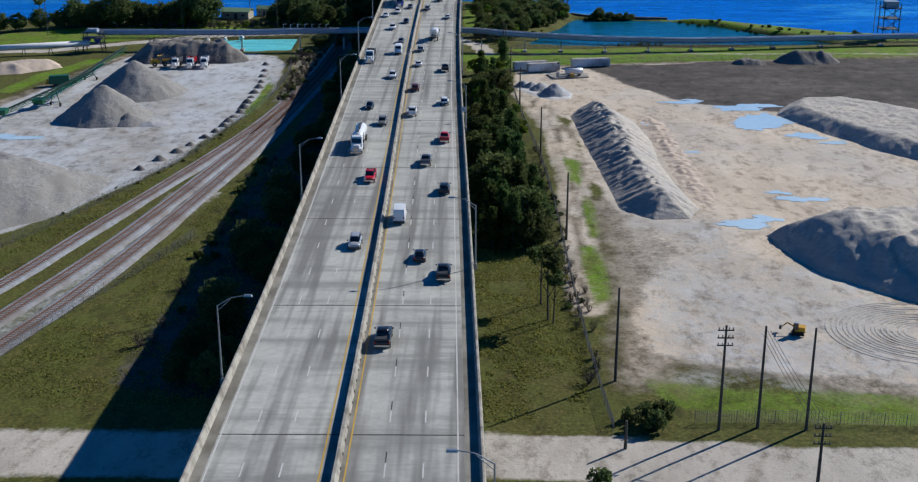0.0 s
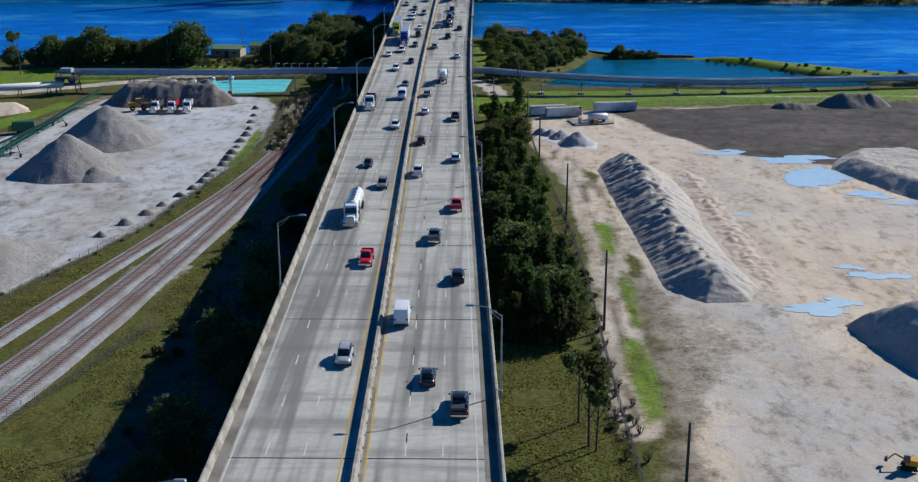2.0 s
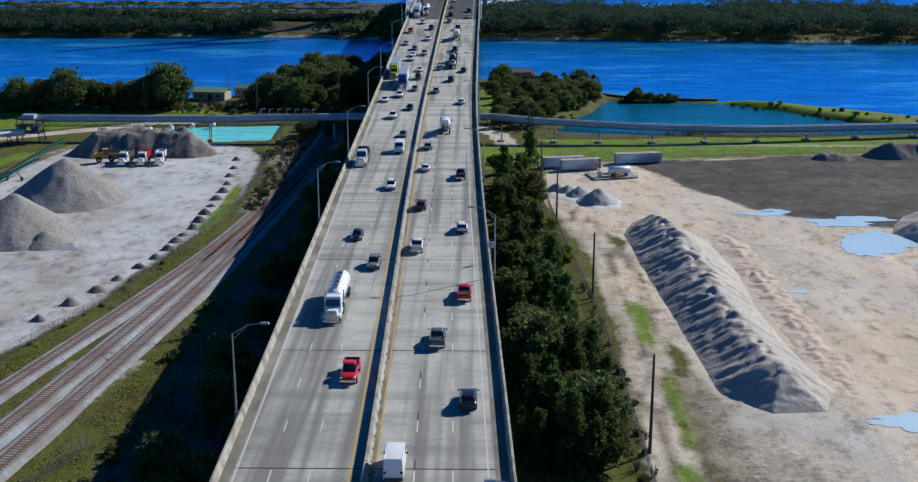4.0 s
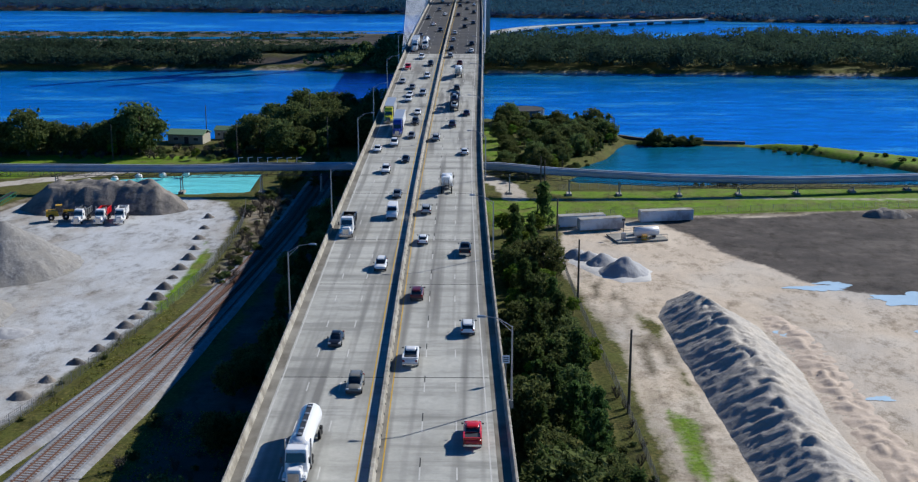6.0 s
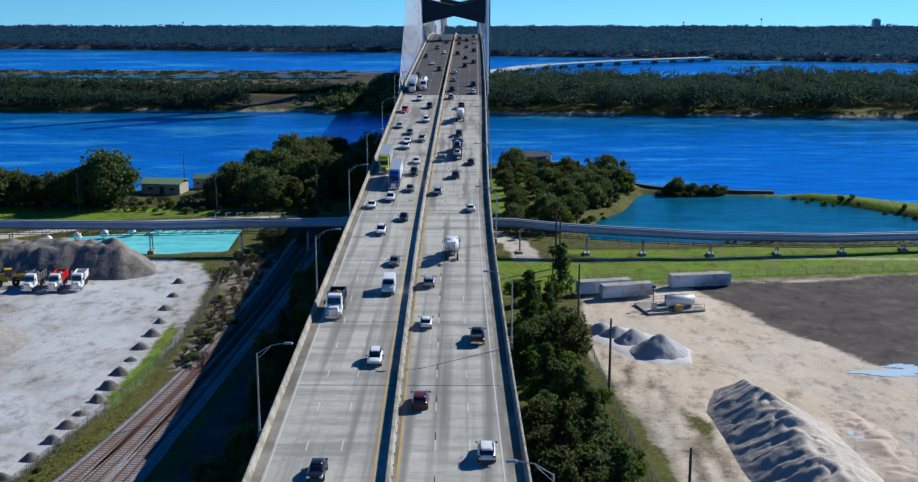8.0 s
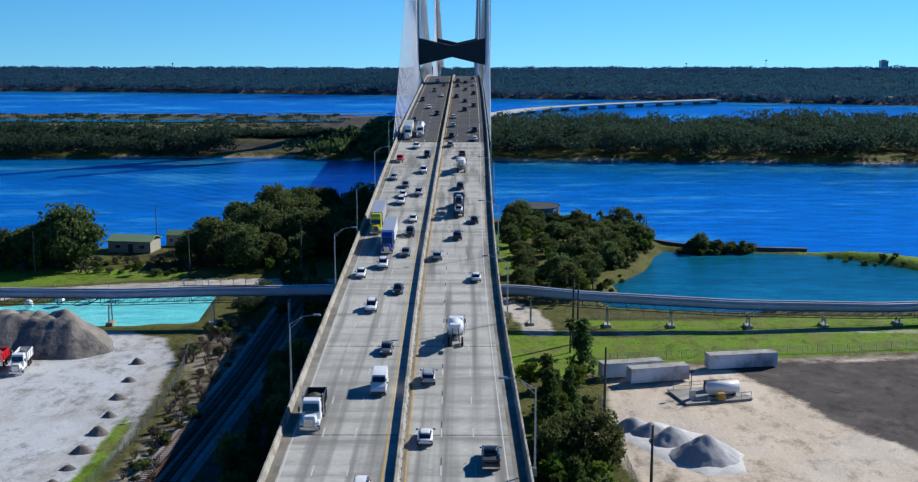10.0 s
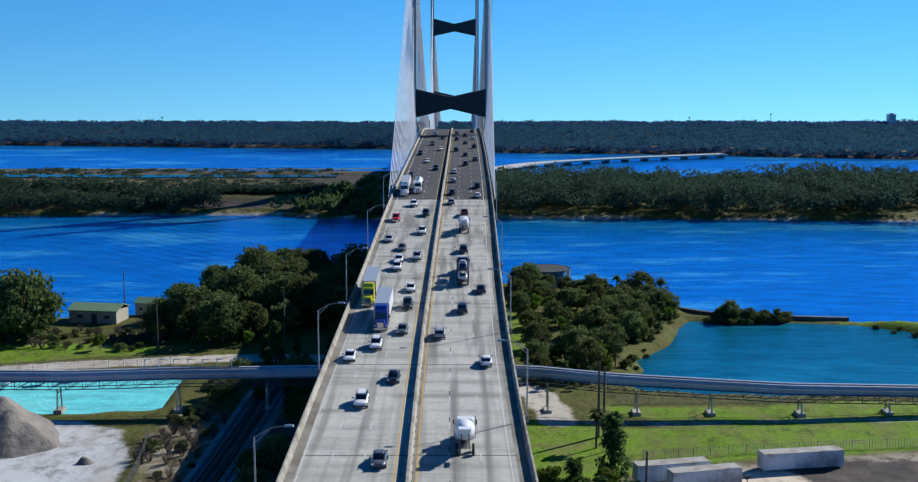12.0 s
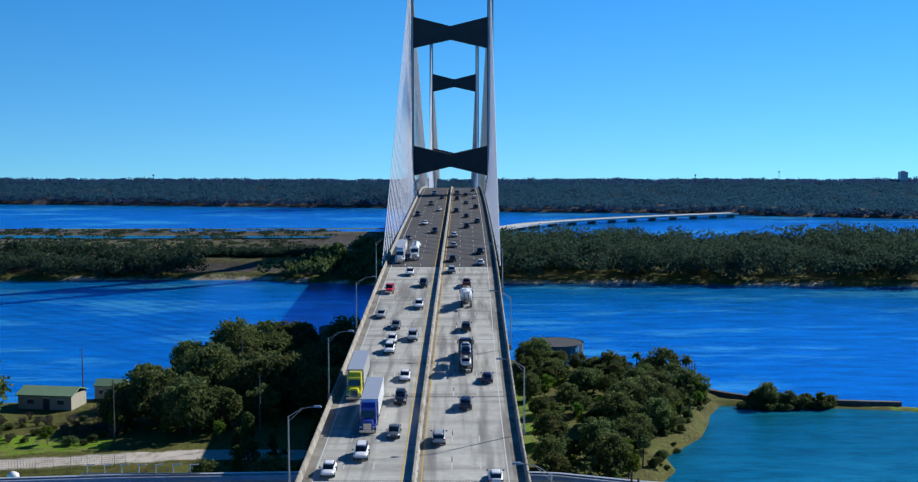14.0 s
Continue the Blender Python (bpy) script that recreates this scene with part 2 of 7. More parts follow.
class Kit:
    """Collects boxes, bars and rings and makes one mesh of them."""

    def __init__(self):
        self.v, self.f, self.soft = [], [], 0.0

    def add(self, verts, faces):
        k = len(self.v)
        self.v += [tuple(p) for p in verts]
        self.f += [tuple(i + k for i in f) for f in faces]
        return self

    def box(self, c, s, turn=0.0, taper=(1, 1), shift=(0, 0)):
        """A box round c of size s, its top scaled by taper and moved by shift."""
        x, y, z = (a / 2 for a in s)
        ca, sa = math.cos(radians(turn)), math.sin(radians(turn))
        out = []
        for dz in (-z, z):
            for dx, dy in ((-x, -y), (x, -y), (x, y), (-x, y)):
                if dz > 0:
                    dx, dy = dx * taper[0] + shift[0], dy * taper[1] + shift[1]
                out.append((c[0] + dx * ca - dy * sa, c[1] + dx * sa + dy * ca, c[2] + dz))
        return self.add(out, [(0, 3, 2, 1), (4, 5, 6, 7), (0, 1, 5, 4), (1, 2, 6, 5), (2, 3, 7, 6), (3, 0, 4, 7)])

    def bar(self, a, b, r, r2=None, n=6):
        """A round bar from a to b."""
        a, b = Vector(a), Vector(b)
        r2 = r if r2 is None else r2
        d = (b - a).normalized()
        u = d.orthogonal().normalized()
        w = d.cross(u)
        ring = [u * math.cos(2 * math.pi * i / n) + w * math.sin(2 * math.pi * i / n) for i in range(n)]
        vs = [a + p * r for p in ring] + [b + p * r2 for p in ring]
        return self.add(vs, [(i, (i + 1) % n, n + (i + 1) % n, n + i) for i in range(n)] + [tuple(range(n))[::-1], tuple(range(n, 2 * n))])

    def lathe(self, c, profile, n=16, axis="z", cap=True):
        """A turned shape about an axis through c; profile rows of (radius, way along the axis)."""
        vs = []
        for r, h in profile:
            for i in range(n):
                p, q = r * math.cos(2 * math.pi * i / n), r * math.sin(2 * math.pi * i / n)
                vs.append((c[0] + p, c[1] + q, c[2] + h) if axis == "z" else (c[0] + p, c[1] + h, c[2] + q) if axis == "y" else (c[0] + h, c[1] + p, c[2] + q))
        k = len(profile)
        fs = [(j * n + i, j * n + (i + 1) % n, (j + 1) * n + (i + 1) % n, (j + 1) * n + i) for j in range(k - 1) for i in range(n)]
        if cap:
            fs += [tuple(range(n))[::-1], tuple(range((k - 1) * n, k * n))]
        return self.add(vs, fs)

    def extrude(self, outline, x0, x1):
        """A profile of (y, z) pairs drawn out from x0 to x1."""
        n = len(outline)
        vs = [(x0, y, z) for y, z in outline] + [(x1, y, z) for y, z in outline]
        return self.add(vs, [tuple(range(n))[::-1], tuple(range(n, 2 * n))] + [(i, (i + 1) % n, n + (i + 1) % n, n + i) for i in range(n)])

    def loft(self, stations, n=16, square=3.2):
        """A rounded body along y: rows of (y, half width, lowest z, highest z), each section a soft rectangle."""
        vs = []
        for y, w, lo, hi in stations:
            for i in range(n):
                a = 2 * math.pi * (i + 0.5) / n
                c, d = math.cos(a), math.sin(a)
                vs.append((w * math.copysign(abs(c) ** (2 / square), c), y, (lo + hi) / 2 + (hi - lo) / 2 * math.copysign(abs(d) ** (2 / square), d)))
        k = len(stations)
        fs = [(j * n + i, j * n + (i + 1) % n, (j + 1) * n + (i + 1) % n, (j + 1) * n + i) for j in range(k - 1) for i in range(n)]
        return self.add(vs, fs + [tuple(range(n))[::-1], tuple(range((k - 1) * n, k * n))])

    def eased(self, r):
        """Rounds every edge off by r."""
        self.soft = r
        return self

    def mesh(self, name, material, smooth=False):
        me = bpy.data.meshes.new(name)
        me.from_pydata(self.v, [], self.f)
        me.materials.append(material)
        bm = bmesh.new()
        bm.from_mesh(me)
        bmesh.ops.recalc_face_normals(bm, faces=bm.faces)
        if self.soft:
            bmesh.ops.bevel(bm, geom=bm.edges[:], offset=self.soft, segments=2, profile=0.5, affect="EDGES")
        bm.to_mesh(me)
        bm.free()
        if smooth:
            me.polygons.foreach_set("use_smooth", [True] * len(me.polygons))
        return me


def part(name, kit, material, parent, label="", smooth=False):
    ob = new(name, kit.mesh(name, material, smooth) if isinstance(kit, Kit) else kit)
    ob.parent = parent
    return tagged(ob, label)


def thing(name, label, category, group="", kind="", at=(0, 0, 0), turn=0.0):
    ob = new(name)
    ob.empty_display_size = 0.2
    ob.matrix_world = pose(*at, 0, 0, turn)
    return tagged(ob, label, category, group, kind)


def solid(name, kit, material, label, category="", group="", kind="", smooth=False):
    return tagged(new(name, kit.mesh(name, material, smooth)), label, category, group, kind)


def raw_mesh(name, verts, faces, material, smooth=False):
    me = bpy.data.meshes.new(name)
    me.from_pydata(verts, [], faces)
    me.materials.append(material)
    if smooth:
        me.polygons.foreach_set("use_smooth", [True] * len(me.polygons))
    me.update()
    return me


def inside(px, py, poly):
    """For arrays of places: whether each lies in the outline."""
    c = np.zeros(px.shape, bool)
    for (x1, y1), (x2, y2) in zip(poly, poly[1:] + poly[:1]):
        if y1 != y2:
            c ^= ((y1 > py) != (y2 > py)) & (px < (x2 - x1) * (py - y1) / (y2 - y1) + x1)
    return c


def to_line(px, py, line):
    """The distance of places from an open line."""
    d = np.full(px.shape, 1e9)
    for (x1, y1), (x2, y2) in zip(line, line[1:]):
        t = np.clip(((px - x1) * (x2 - x1) + (py - y1) * (y2 - y1)) / ((x2 - x1) ** 2 + (y2 - y1) ** 2 + 1e-9), 0, 1)
        d = np.minimum(d, np.hypot(px - x1 - t * (x2 - x1), py - y1 - t * (y2 - y1)))
    return d


def signed(px, py, poly):
    """Metres inside (plus) or outside (minus) the outline."""
    d = to_line(px, py, poly + poly[:1])
    return np.where(inside(px, py, poly), d, -d)


LATTICE = np.random.RandomState(5).rand(128, 128)


def wavy(px, py, size):
    """Smooth value noise between 0 and 1."""
    u, v = np.asarray(px, float) / size + 31.7, np.asarray(py, float) / size + 17.3
    i, j = np.floor(u).astype(int), np.floor(v).astype(int)
    a, b = u - i, v - j
    a, b = a * a * (3 - 2 * a), b * b * (3 - 2 * b)
    g = lambda p, q: LATTICE[p % 128, q % 128]
    return (g(i, j) * (1 - a) + g(i + 1, j) * a) * (1 - b) + (g(i, j + 1) * (1 - a) + g(i + 1, j + 1) * a) * b


def rough_noise(px, py, size, steps=4):
    return sum(wavy(px, py, size / 2**k) / 2**k for k in range(steps)) / sum(0.5**k for k in range(steps))


# ---- the lie of the land ----
GROUND_Z = 2.0
SHORE = [(-700, 395), (-200, 384), (-154, 378), (-112, 384), (-99, 388), (-78, 392.5), (-70, 398), (-64, 424), (-48, 452), (-20, 462), (0, 462), (14, 440), (30, 432), (56, 418), (62, 408), (65, 394), (87, 389.6), (103, 387.4), (121, 384), (141, 369), (167, 351), (205, 340), (300, 334), (800, 320), (800, -600), (-700, -600)]
POND_RIGHT = [(34, 325), (40.5, 338), (40, 347), (50, 362), (53.5, 372), (55.5, 380), (60.5, 391), (72, 389), (89, 387.4), (104, 385), (118, 375), (132, 357), (146, 341), (158, 330), (158, 318), (140, 315), (99, 317), (68, 313), (40, 317)]
POND_LEFT = [(-104, 306), (-67, 301), (-49, 304), (-50, 332), (-69, 331), (-86, 325), (-104, 318)]
ISLAND = [(-520, 615), (-300, 606), (-177, 601), (-132, 605), (-81, 605), (-28, 590), (21, 594), (76, 594), (179, 585), (420, 570), (480, 690), (240, 735), (131, 742), (29, 790), (-56, 788), (-252, 796), (-520, 790)]
SANDBAR = [(-420, 832), (-263, 828), (-39, 836), (-39, 842), (-263, 836), (-420, 840)]
FAR_LAND = [(-1500, 1070), (-346, 1051), (-189, 1027), (-49, 1010), (39, 971), (163, 956), (224, 931), (302, 912), (700, 870), (1800, 850), (5000, 850), (5000, 4900), (-5000, 4900), (-5000, 1070)]
YARD_LEFT = [(-160, 90), (-82, 84), (-70, 104), (-62, 126), (-57, 142), (-52, 172), (-46.5, 205), (-45, 230), (-45.5, 255), (-47.5, 272), (-54, 290), (-62, 296), (-103, 299), (-107, 288), (-117, 238), (-124, 205), (-200, 190), (-200, 90)]
YARD_RIGHT = [(41, 20), (47, 28), (62, 23), (90, 14), (150, 10), (260, 10), (260, 282), (150, 285), (100, 281), (66, 276), (32, 268), (30, 240), (36, 212), (44, 190), (45, 150), (45, 105), (46, 70), (42, 45)]
DARK_YARD = [(55, 272), (60, 257), (70, 236), (79, 221), (92, 208), (108, 204), (125, 198), (260, 180), (260, 290), (149, 286), (90, 278)]
TRACK_RIGHT = [(29, 240), (36, 209), (40, 175), (41, 140), (40, 110), (38, 80), (37, 50)]
ROAD_NEAR = [(-300, 12), (-48, -1), (20, -1), (60, -5), (300, -18)]
ROAD_FAR_LEFT = [(-300, 282), (-140, 300), (-118, 314), (-92, 331), (-78, 336), (-48, 342), (-20, 343), (10, 330), (20, 312), (22, 296)]
TRACK_LEFT = [(-140, 150), (-128, 195), (-121, 224), (-107, 290), (-103, 300), (-92, 312)]
ROAD_RIGHT_FAR = [(22, 296), (40, 295), (80, 297), (130, 296), (300, 300)]
BALLAST = [(-92, -60), (-61, 40), (-55, 62), (-50, 90), (-45, 122), (-40, 160), (-36, 200), (-32, 260), (-28, 330), (-26, 420)]
LUSH = [[(39.6, 152), (43.6, 147), (42, 122), (39.8, 130)],
        [(41.4, 118), (43.6, 117), (43, 96), (42.6, 88), (40.6, 88), (40.4, 97)],
        [(38, 84), (41.5, 84), (42, 70), (41.4, 54), (37.8, 50), (37.6, 70)],
        [(14, 296), (16, 262), (34, 270), (66, 278), (62, 292), (40, 292)],
        [(-200, 306), (-160, 302), (-135, 316), (-120, 320), (-95, 337), (-62, 346), (-62, 353), (-91, 358), (-137, 358), (-158, 342), (-200, 330)],
        [(-132, 228), (-126, 226), (-112, 284), (-118, 284), (-128, 255)],
        [(62, 277), (110, 284), (150, 290), (220, 298), (220, 314), (140, 310), (60, 307), (30, 305)],
        [(43, 22), (60, 20), (110, 12), (200, 8), (200, 2), (60, 8), (44, 12)],
        [(-53, 262), (-46, 240), (-45, 215), (-47, 195), (-49, 200), (-49, 240)],
        [(14, 420), (20, 400), (22, 360), (18, 340), (14, 360)],
        [(98, 389), (121, 385), (142, 370), (168, 352), (230, 342), (230, 322), (158, 326), (146, 339), (132, 354), (117, 370), (100, 378)]]


def ground_height(x, y):
    land = signed(x, y, SHORE)
    land = np.maximum(land, np.maximum(signed(x, y, ISLAND), np.maximum(signed(x, y, SANDBAR) * 0.3, signed(x, y, FAR_LAND))))
    z = np.clip(land * 0.4, -4, GROUND_Z)
    for pond, depth in ((POND_RIGHT, 3.5), (POND_LEFT, 2.5)):
        z -= np.clip(signed(x, y, pond) * 0.6, 0, depth)
    # ditch below the far fence and rough ground beside the tracks
    z += 0.5 * (rough_noise(x, y, 24) - 0.5) * (land > 6)
    isl = signed(x, y, ISLAND)
    z += np.clip((isl - 14) * 0.25, 0, 3.5) * np.clip((10 - x) / 20, 0, 1)
    # far land raised to a wooded ridge, then dropped, to fit the camera's horizon
    z += np.clip((y - 1030) / 170, 0, 1) * 5.5 * (land > 0)
    z -= np.clip(y - 1210, 0, 1e5) * 0.085
    return z


def soft(d, w=1.5):
    return np.clip(d / w + 0.5, 0, 1)


def zones(x, y):
    """Weights of the ground covers: sand, grey stone dust, dark aggregate with painted bridge shade, lush grass, pale
    road, brown earth.
    """
    d = (rough_noise(x, y, 14) - 0.5) * 7
    sand = soft(signed(x, y, YARD_RIGHT) + d, 3)
    dust = soft(signed(x, y, YARD_LEFT) + d * 0.5, 2)
    dark = soft(signed(x, y, DARK_YARD) + d * 1.3, 4)
    lush = np.zeros_like(x)
    for k, p in enumerate(LUSH):
        lush = np.maximum(lush, soft(signed(x, y, p) + d * (0.25 if k < 3 else 0.5), 2) * (0.8 if k < 3 else 0.58 if k == 7 else 1.0))
    road = soft(6.2 - to_line(x, y, ROAD_NEAR) + d * 0.15, 1)
    road = np.maximum(road, soft(3.2 - to_line(x, y, ROAD_FAR_LEFT) + d * 0.1, 1))
    road = np.maximum(road, soft(1.6 - to_line(x, y, ROAD_RIGHT_FAR) + d * 0.35, 1) * 0.5)
    track = soft(4.0 - to_line(x, y, TRACK_RIGHT) + d * 0.4, 2) * 0.75
    sand = np.maximum(sand, track)
    dust = np.maximum(dust, soft(6.5 - to_line(x, y, BALLAST) * np.clip(1.6 - y / 260, 0.9, 2) + d * 0.4, 3) * 0.5 * (y < 120))
    brown = soft(3.5 - np.abs(signed(x, y, YARD_RIGHT)) + d * 1.2, 3) * ((y < 110) | (y > 262)) * (x < 130) * 0.62
    brown = np.maximum(brown, soft(signed(x, y, [(60, 292), (66, 279), (150, 287), (260, 284), (260, 296), (120, 296)]) + d, 3) * 0.45)
    brown = np.maximum(brown, soft(2.2 - to_line(x, y, TRACK_LEFT) + d * 0.15, 1.5) * 0.8)
    brown = np.maximum(brown, soft(signed(x, y, ISLAND) - 8, 4) * (0.35 * (rough_noise(x * 0.07, y, 14) > 0.46)) * np.clip((0 - x) / 30, 0, 1))
    brown = np.maximum(brown, soft(signed(x, y, [(45, 66), (46, 100), (52, 93), (58, 78), (50, 70)]) + d * 2.4, 6) * 0.5)
    dust = np.maximum(dust, soft(signed(x, y, [(44, 16), (200, 8), (200, 70), (96, 46), (74, 80), (70, 100), (46, 106)]) + d * 2, 14) * 0.5)
    dark = np.maximum(dark, soft(signed(x, y, ISLAND) - 8, 4) * (0.38 + 0.36 * (rough_noise(x * 0.05, y, 11) > 0.47)) * np.clip((0 - x) / 30, 0, 1))
    rutted = soft(4.5 - to_line(x, y, TRACK_RIGHT) + d * 0.9, 5) * (y < 262) * (y > 40)
    wheel = np.abs(to_line(x, y, TRACK_RIGHT) - 1.6 + d * 0.12)
    brown = np.maximum(brown, rutted * (0.42 + 0.3 * (wavy(x * 2.2, y * 0.13, 1.3) > 0.52)) * np.clip(wheel / 0.9, 0.3, 1))
    verge = soft(3.0 - to_line(x, y, [(44.8, 116), (45.4, 98), (44.6, 80), (43, 60), (42, 46)]) + d * 0.8, 3)
    brown = np.maximum(brown, verge * 0.6)
    # bridge's shadow deepened by darker ground colour left of the deck
    bridge_shade = soft(signed(x, y, [(-36, 20), (-16, 12), (-16, 300), (-30, 300), (-32, 180)]) + d, 4)
    dark = np.maximum(dark, bridge_shade * 0.8)
    brown = np.maximum(brown, soft(signed(x, y, [(-48, 284), (-43.5, 262), (-43, 215), (-36, 215), (-35, 300), (-46, 300)]) + d * 0.5, 3) * 0.7)
    dark = np.maximum(dark, 0.75 * (y > 852))
    beach = soft(1.8 - np.abs(signed(x, y, ISLAND)) + d * 0.5, 2)
    sand = np.maximum(sand, beach * 0.6 * (rough_noise(x, y, 60) > 0.5))
    sand = np.maximum(sand, soft(2.2 - np.abs(signed(x, y, ISLAND) - 2) + d * 0.4, 3) * (x > -150) * (x < -56) * (y < 640) * 0.75)
    dark = dark * (1 - soft(2.2 - np.abs(signed(x, y, ISLAND) - 2) + d * 0.4, 3) * (x > -150) * (x < -56))
    sand = np.maximum(sand, soft(2.5 - to_line(x, y, [(-72, 625), (-58, 640), (-50, 660), (-30, 690)]), 1))
    return sand, dust, dark, lush, road, brown


GROUND, gn, gl, gb = node_material("ground_cover", 0.95, 0, 0.15)


def ground_nodes():
    n, l = gn, gl
    a1, a2 = n.new("ShaderNodeVertexColor"), n.new("ShaderNodeVertexColor")
    a1.layer_name, a2.layer_name = "cover_a", "cover_b"
    s1, s2 = n.new("ShaderNodeSeparateColor"), n.new("ShaderNodeSeparateColor")
    l.new(a1.outputs[0], s1.inputs[0])
    l.new(a2.outputs[0], s2.inputs[0])
    fine, mid, wide = noise_node(n, l, 1.6, 8, 0.7), noise_node(n, l, 0.18, 6, 0.65), noise_node(n, l, 0.03, 5, 0.6)
    streak = noise_node(n, l, 0.12, 6, 0.7, (1, 0.3, 1))
    ragged = noise_node(n, l, 0.75, 10, 0.75)
    grass = ramp(n, l, fine, [(0.3, (0.032, 0.037, 0.01)), (0.5, (0.085, 0.085, 0.021)), (0.68, (0.19, 0.15, 0.05))])
    grass = mixed(n, l, ramp(n, l, mid, [(0.4, (0, 0, 0)), (0.62, (1, 1, 1))]), grass, ramp(n, l, fine, [(0.3, (0.05, 0.062, 0.012)), (0.7, (0.13, 0.14, 0.03))]))
    lush = ramp(n, l, fine, [(0.3, (0.07, 0.14, 0.006)), (0.7, (0.18, 0.31, 0.016))])
    lush = mixed(n, l, math_node(n, l, "MULTIPLY", ramp(n, l, mid, [(0.44, (0, 0, 0)), (0.64, (1, 1, 1))]), 0.7), lush, ramp(n, l, fine, [(0.3, (0.11, 0.1, 0.035)), (0.7, (0.22, 0.185, 0.08))]))
    sand = ramp(n, l, streak, [(0.25, (0.44, 0.365, 0.29)), (0.5, (0.60, 0.50, 0.395)), (0.75, (0.72, 0.62, 0.50))])
    sand = mixed(n, l, ramp(n, l, wide, [(0.44, (0, 0, 0)), (0.66, (0.55, 0.55, 0.55))]), sand, ramp(n, l, mid, [(0.3, (0.36, 0.35, 0.335)), (0.7, (0.56, 0.545, 0.52))]))
    dust = ramp(n, l, mid, [(0.28, (0.28, 0.275, 0.265)), (0.5, (0.41, 0.405, 0.395)), (0.75, (0.55, 0.545, 0.535))])
    tan = noise_node(n, l, 0.045, 9, 0.72, (0.7, 0.5, 1))
    dust = mixed(n, l, math_node(n, l, "MULTIPLY", ramp(n, l, tan, [(0.5, (0, 0, 0)), (0.6, (1, 1, 1))]), 0.7), dust, (0.40, 0.35, 0.3))
    swath = noise_node(n, l, 0.025, 9, 0.7, (1, 0.55, 1))
    dust = mixed(n, l, math_node(n, l, "MULTIPLY", ramp(n, l, swath, [(0.47, (0, 0, 0)), (0.57, (1, 1, 1))]), 0.7), dust, (0.54, 0.57, 0.61))
    dust = mixed(n, l, math_node(n, l, "MULTIPLY", ramp(n, l, streak, [(0.5, (0, 0, 0)), (0.7, (1, 1, 1))]), 0.5), dust, (0.33, 0.30, 0.26))
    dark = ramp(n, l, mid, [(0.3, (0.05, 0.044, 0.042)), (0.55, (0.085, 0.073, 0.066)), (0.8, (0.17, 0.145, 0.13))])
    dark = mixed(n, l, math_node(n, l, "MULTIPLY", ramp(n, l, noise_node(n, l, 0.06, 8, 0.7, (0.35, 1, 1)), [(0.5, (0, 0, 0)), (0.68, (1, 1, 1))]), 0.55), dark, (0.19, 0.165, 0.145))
    road = ramp(n, l, streak, [(0.3, (0.40, 0.36, 0.31)), (0.7, (0.56, 0.51, 0.45))])
    brown = ramp(n, l, fine, [(0.3, (0.07, 0.055, 0.035)), (0.7, (0.17, 0.135, 0.09))])
    brown = mixed(n, l, ramp(n, l, mid, [(0.42, (0, 0, 0)), (0.6, (1, 1, 1))]), brown, (0.3, 0.26, 0.2))

    def edge(w):
        return math_node(n, l, "ADD", math_node(n, l, "MULTIPLY", math_node(n, l, "SUBTRACT", w, 0.5), 2.2), math_node(n, l, "ADD", math_node(n, l, "MULTIPLY", math_node(n, l, "SUBTRACT", mid, 0.5), 1.6), math_node(n, l, "SUBTRACT", math_node(n, l, "MULTIPLY", ragged, 2.6), 0.8)), True)

    col = mixed(n, l, edge(s1.outputs[0]), grass, sand)
    col = mixed(n, l, edge(s1.outputs[1]), col, dust)
    col = mixed(n, l, edge(s2.outputs[2]), col, brown)
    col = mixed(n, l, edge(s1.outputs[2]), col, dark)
    col = mixed(n, l, edge(s2.outputs[0]), col, lush)
    col = mixed(n, l, edge(s2.outputs[1]), col, road)
    # scuffs, clods and tyre churn at two sizes
    churn = noise_node(n, l, 0.3, 10, 0.78, (1, 0.6, 1))
    col = mixed(n, l, 1.0, col, ramp(n, l, churn, [(0.36, (0.52, 0.5, 0.47)), (0.5, (1, 1, 1)), (0.66, (1.0, 1.0, 1.0))]), "MULTIPLY")
    # winding wheel tracks: thin contours of a slow, swirled noise
    for scale, deep in ((0.012, 0.9), (0.024, 0.93)):
        swirl = noise_node(n, l, scale, 3, 0.45, (1, 0.55, 1))
        swirl.node.inputs["Distortion"].default_value = 1.2
        tone = (deep, deep - 0.01, deep - 0.02)
        col = mixed(n, l, 1.0, col, ramp(n, l, swirl, [(0.455, (1, 1, 1)), (0.465, tone), (0.475, (1, 1, 1)), (0.52, (1, 1, 1)), (0.53, tone), (0.545, (1.0, 1.0, 1.0))]), "MULTIPLY")
    clods = noise_node(n, l, 2.4, 6, 0.8)
    col = mixed(n, l, 1.0, col, ramp(n, l, clods, [(0.34, (0.84, 0.83, 0.82)), (0.5, (1, 1, 1))]), "MULTIPLY")
    l.new(col, gb.inputs["Base Color"])
    bumped(n, l, gb, math_node(n, l, "ADD", fine, mid), 0.35, 0.25)


ground_nodes()


